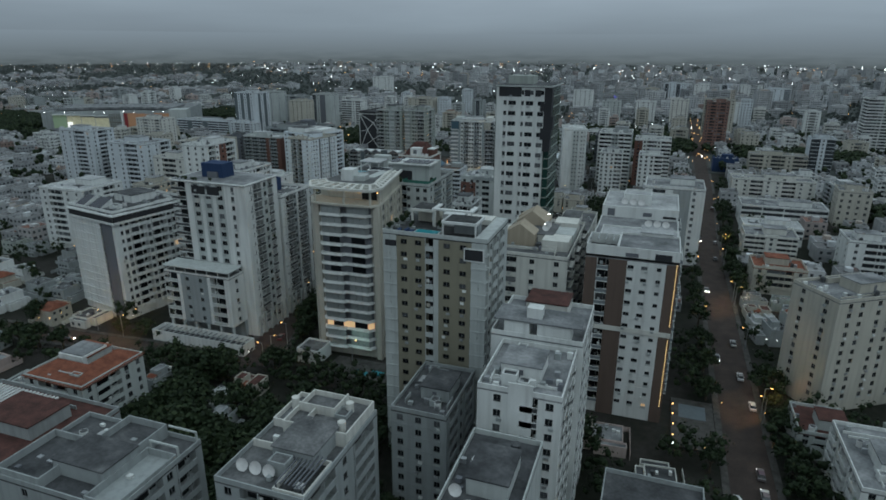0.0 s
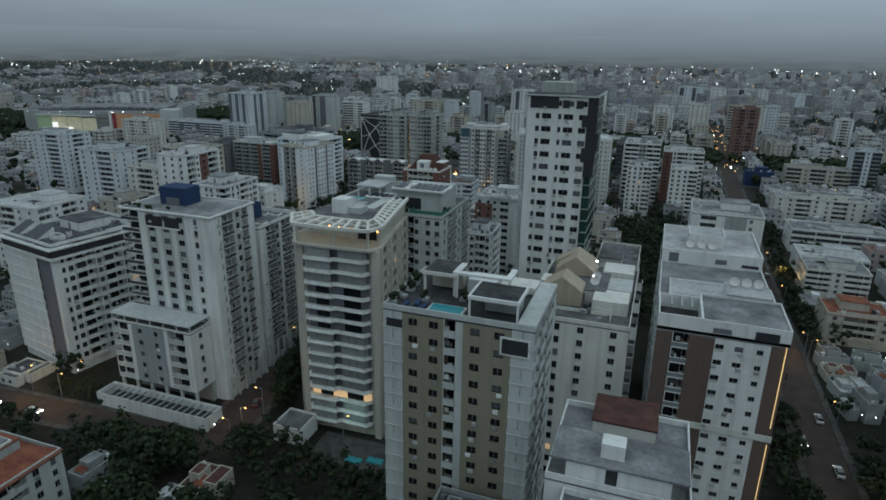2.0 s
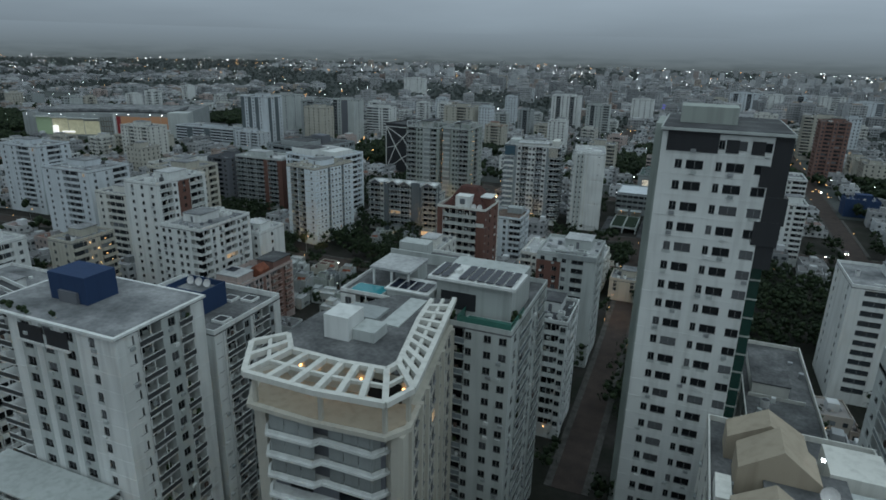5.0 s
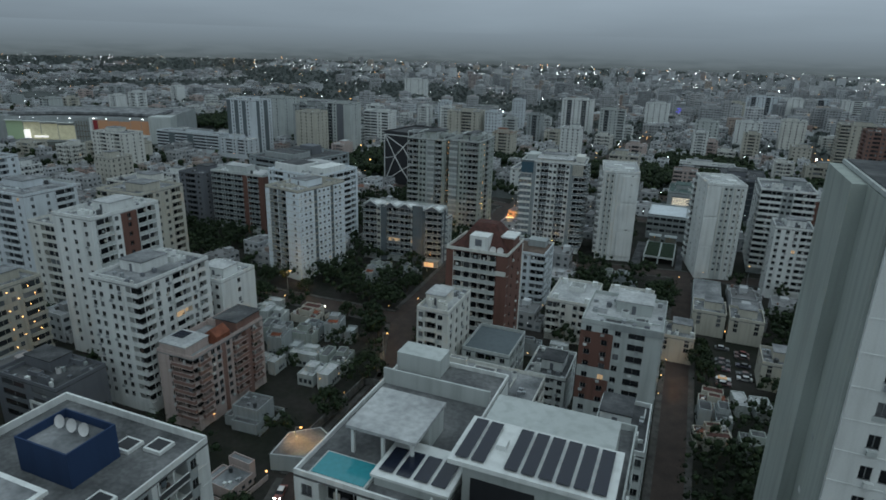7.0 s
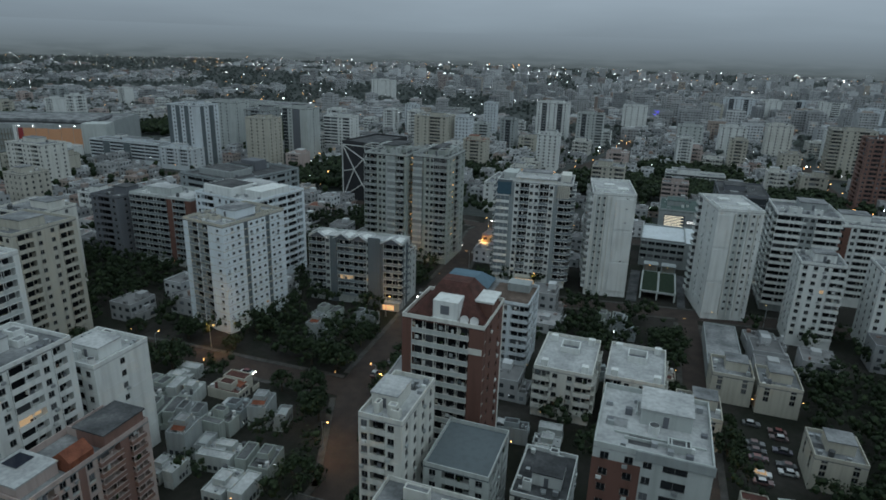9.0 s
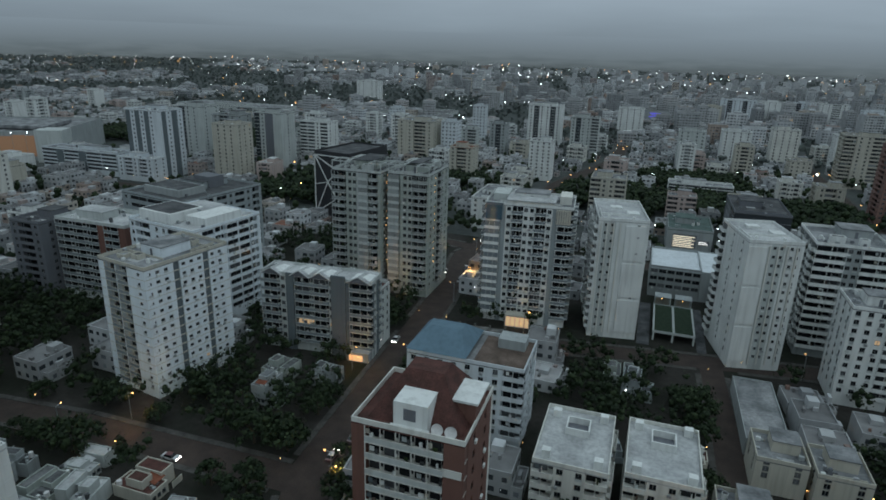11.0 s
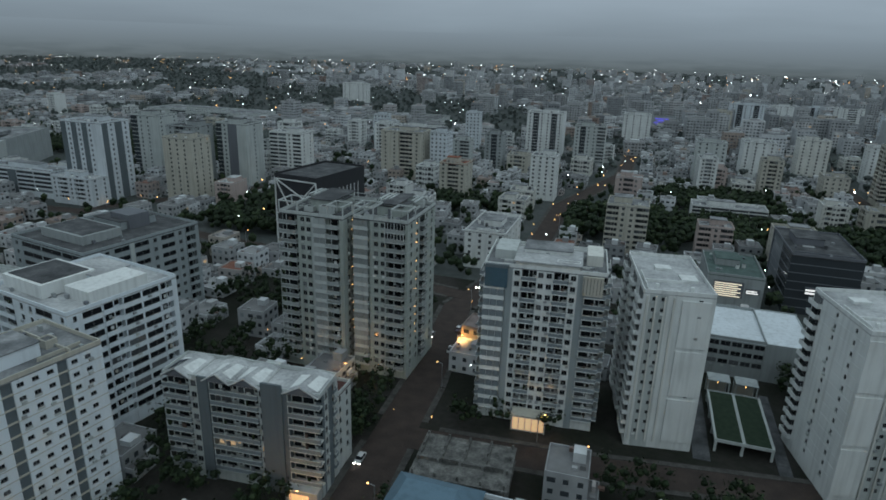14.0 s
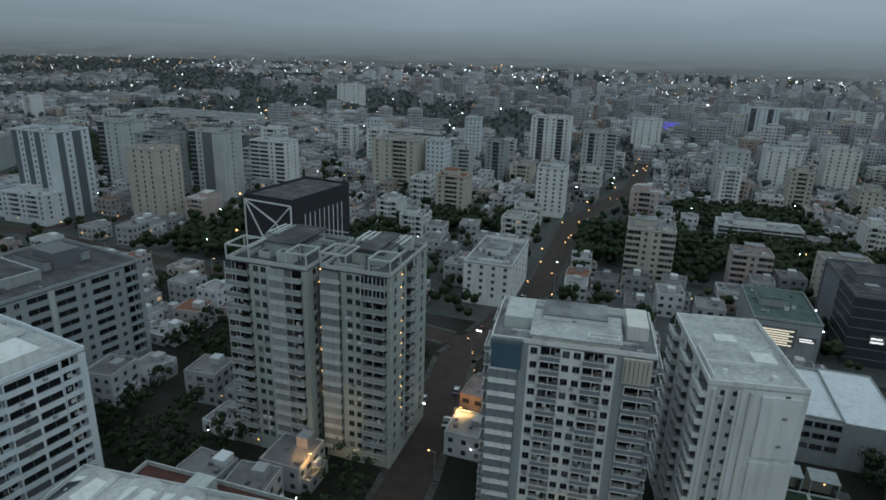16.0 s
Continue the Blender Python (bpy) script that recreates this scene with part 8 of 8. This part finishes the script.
while n < 210:
    y = 700 + 2600 * fr.random() ** 1.2
    x = y * fr.triangular(-0.75, 0.42, 0.25) + fr.uniform(-40, 40)
    w, d = fr.uniform(13, 27), fr.uniform(13, 20)
    if abs(x + 150) < 35 or not free(x - w / 2, y - d / 2, x + w / 2, y + d / 2, 2) or near_road(x, y, w / 2 + 2):
        continue
    if y < 925 and x < 40:
        continue
    n += 1
    TAKEN.append((x - w / 2, y - d / 2, x + w / 2, y + d / 2))
    far_block(x, y, w, d, fr.choice([12, 15, 15, 18, 18, 21, 24, 27, 32]) * fr.uniform(0.85, 1.1), fr.choice([0, 0.15, -0.1]) + fr.uniform(-0.08, 0.08))
solid("far_buildings", fg, "distant low town buildings fading to the horizon", "buildings", "stuff")
solid("far_windows", fw, "dark windows of the distant buildings", "windows", "stuff")
for k in range(26000):
    y = 620 + 2900 * fr.random() ** 1.4
    x = fr.uniform(-1.42 * y - 150, 0.42 * y + 150)
    if y < 925 and abs(x + 60 + 0.25 * y) < 235 + 0.72 * y:
        continue
    if math.hypot(x, y) > 3560:
        continue
    west = max(0.0, min(1.0, (-0.25 - x / y) / 0.7))
    dens = noise.noise(Vector((x * 0.004, y * 0.0025, 3.1)))
    if dens < 0.06 - 0.3 * west and fr.random() > 0.38 + 0.2 * west:
        continue
    z, s = fr.uniform(2, 7), fr.uniform(2.4, 5.0)
    for q in range(4):
        v = Vector((fr.gauss(0, 1), fr.gauss(0, 1), fr.gauss(0.4, 0.6))).normalized()
        u = v.orthogonal().normalized()
        w = v.cross(u)
        c = Vector((x, y, z)) + v * s * 0.6
        ft.poly([tuple(c + u * s * 0.8), tuple(c + w * s * 0.6), tuple(c - u * s * 0.8), tuple(c - w * s * 0.6)], HAZELEAF)
solid("far_trees", ft, "tree masses among distant houses, haze in their colour", "trees", "stuff")
lamps_warm, lamps_cold = Geo(), Geo()
for k in range(2000):
    y = 560 + 2900 * fr.random() ** 1.35
    x = fr.uniform(-1.42 * y - 150, 0.42 * y + 150)
    s = (0.16 + y * 0.00026) * (1.9 if fr.random() < 0.09 else 1.0)
    z = fr.uniform(5, 9) if y < 1500 else fr.uniform(8, 18)
    if math.hypot(x, y) > 3540 or not free(x - 2, y - 2, x + 2, y + 2, 0):
        continue
    gg = lamps_cold if fr.random() < 0.74 else lamps_warm
    mm = COLDLAMP if gg is lamps_cold else WARMLAMP
    b = len(gg.v)
    gg.v += [(x - s, y, z), (x, y - s, z), (x + s, y, z), (x, y + s, z), (x, y, z + s), (x, y, z - s)]
    for i in range(4):
        gg.f += [(b + i, b + (i + 1) % 4, b + 4), (b + (i + 1) % 4, b + i, b + 5)]
        gg.m += [gg.slot(mm)] * 2
def lamp_dot(gg, mm, x, y, z, s):
    b = len(gg.v)
    gg.v += [(x - s, y, z), (x, y - s, z), (x + s, y, z), (x, y + s, z), (x, y, z + s), (x, y, z - s)]
    for i in range(4):
        gg.f += [(b + i, b + (i + 1) % 4, b + 4), (b + (i + 1) % 4, b + i, b + 5)]
        gg.m += [gg.slot(mm)] * 2


for ri in (0, 1, 6, 7):
    _, wd, pts = ROADS[ri]
    cut = along(pts, 17)
    for a, b in zip(cut, cut[1:]):
        if a.y > 560:
            d = (b - a).normalized()
            p = a + Vector((d.y, -d.x)) * fr.choice([-1, 1]) * (wd / 2 - fr.uniform(0, 3))
            lamp_dot(lamps_warm, WARMLAMP, p.x, p.y, fr.uniform(1.5, 7), 0.26 + a.y * 0.00012)
lr = random.Random(61)
for x0, y0, x1, y1 in list(TAKEN):
    if not (80 < y0 < 640 and -330 < x0 < 110) or x1 - x0 < 7 or lr.random() < 0.45:
        continue
    for q in range(lr.choice([1, 1, 2])):
        if lr.random() < 0.6:
            p = (lr.uniform(x0, x1), y0 - lr.uniform(0.5, 1.5))
        else:
            p = (x1 + lr.uniform(0.5, 1.5), lr.uniform(y0, y1))
        if free(p[0] - 0.3, p[1] - 0.3, p[0] + 0.3, p[1] + 0.3, 0):
            warm = lr.random() < 0.62
            lamp_dot(lamps_warm if warm else lamps_cold, WARMLAMP if warm else COLDLAMP, p[0], p[1], lr.uniform(2.2, 4.2), lr.uniform(0.12, 0.24))
for ri in (0, 1, 2, 3, 4, 5, 6):
    _, wd, pts = ROADS[ri]
    cut = along(pts, 9)
    for a, b in zip(cut, cut[1:]):
        if a.y < 600 and lr.random() < 0.22:
            d = (b - a).normalized()
            p = a + Vector((d.y, -d.x)) * lr.choice([-1, 1]) * (wd / 2 + lr.uniform(0.3, 2.5))
            lamp_dot(lamps_warm, WARMLAMP, p.x, p.y, lr.uniform(0.7, 4.5), lr.uniform(0.13, 0.24))
solid("far_street_lights", lamps_warm, "tiny amber street lights across the town", "street lights", "stuff")
solid("far_street_lights", lamps_cold, "tiny white street lights across the town", "street lights", "stuff")

# a building with blue lights, far along the street
blue = tagged(new("lit_building"), "distant building with blue facade lights", "building")
blue.matrix_world = pose(-91.5, 1158, 0)
g = Geo()
g.tray(-15, -8, 15, 8, 19, 0.6, GREY, DARKROOF)
part("wall", g, blue)
BLUELIT = plain("blue_light", (0.10, 0.09, 0.66), 0.5, glow=1.1)
for k, (x0, x1) in enumerate(((-8, 9), (-11, 11), (-7, 12), (-10, 8))):
    extra(blue, "light_band", [(x0, -8.3, 8.6 + 2.3 * k, x1, -8.05, 9.5 + 2.3 * k, BLUELIT)])

# ---- the haze at the end of sight: a plain distant band that glows, with the haze gradient and faint last tree lines painted on ----
hz = bpy.data.materials.new("distant_haze")
hz.use_nodes = True
n_, l_ = hz.node_tree.nodes, hz.node_tree.links
n_.clear()
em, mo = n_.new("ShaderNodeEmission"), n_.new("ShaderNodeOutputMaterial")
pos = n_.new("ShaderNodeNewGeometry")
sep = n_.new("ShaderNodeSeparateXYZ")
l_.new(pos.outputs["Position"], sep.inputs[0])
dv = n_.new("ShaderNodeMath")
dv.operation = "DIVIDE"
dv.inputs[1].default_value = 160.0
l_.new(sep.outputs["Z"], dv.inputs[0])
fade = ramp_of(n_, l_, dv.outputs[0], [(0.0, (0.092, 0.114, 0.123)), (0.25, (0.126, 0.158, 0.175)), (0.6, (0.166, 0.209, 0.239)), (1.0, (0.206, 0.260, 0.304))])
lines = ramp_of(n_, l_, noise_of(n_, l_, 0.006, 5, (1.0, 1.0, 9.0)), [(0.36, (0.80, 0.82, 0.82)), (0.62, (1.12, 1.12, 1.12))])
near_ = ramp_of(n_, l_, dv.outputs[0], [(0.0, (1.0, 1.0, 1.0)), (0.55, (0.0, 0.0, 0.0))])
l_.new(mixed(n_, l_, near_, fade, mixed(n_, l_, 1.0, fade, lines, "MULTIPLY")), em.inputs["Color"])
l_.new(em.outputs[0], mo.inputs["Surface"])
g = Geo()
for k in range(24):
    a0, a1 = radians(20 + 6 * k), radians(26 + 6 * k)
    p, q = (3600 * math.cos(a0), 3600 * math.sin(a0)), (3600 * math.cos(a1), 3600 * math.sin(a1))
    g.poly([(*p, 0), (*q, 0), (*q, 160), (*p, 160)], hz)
solid("backdrop", g, "pale grey painted haze band along the horizon", "backdrop", "structure")
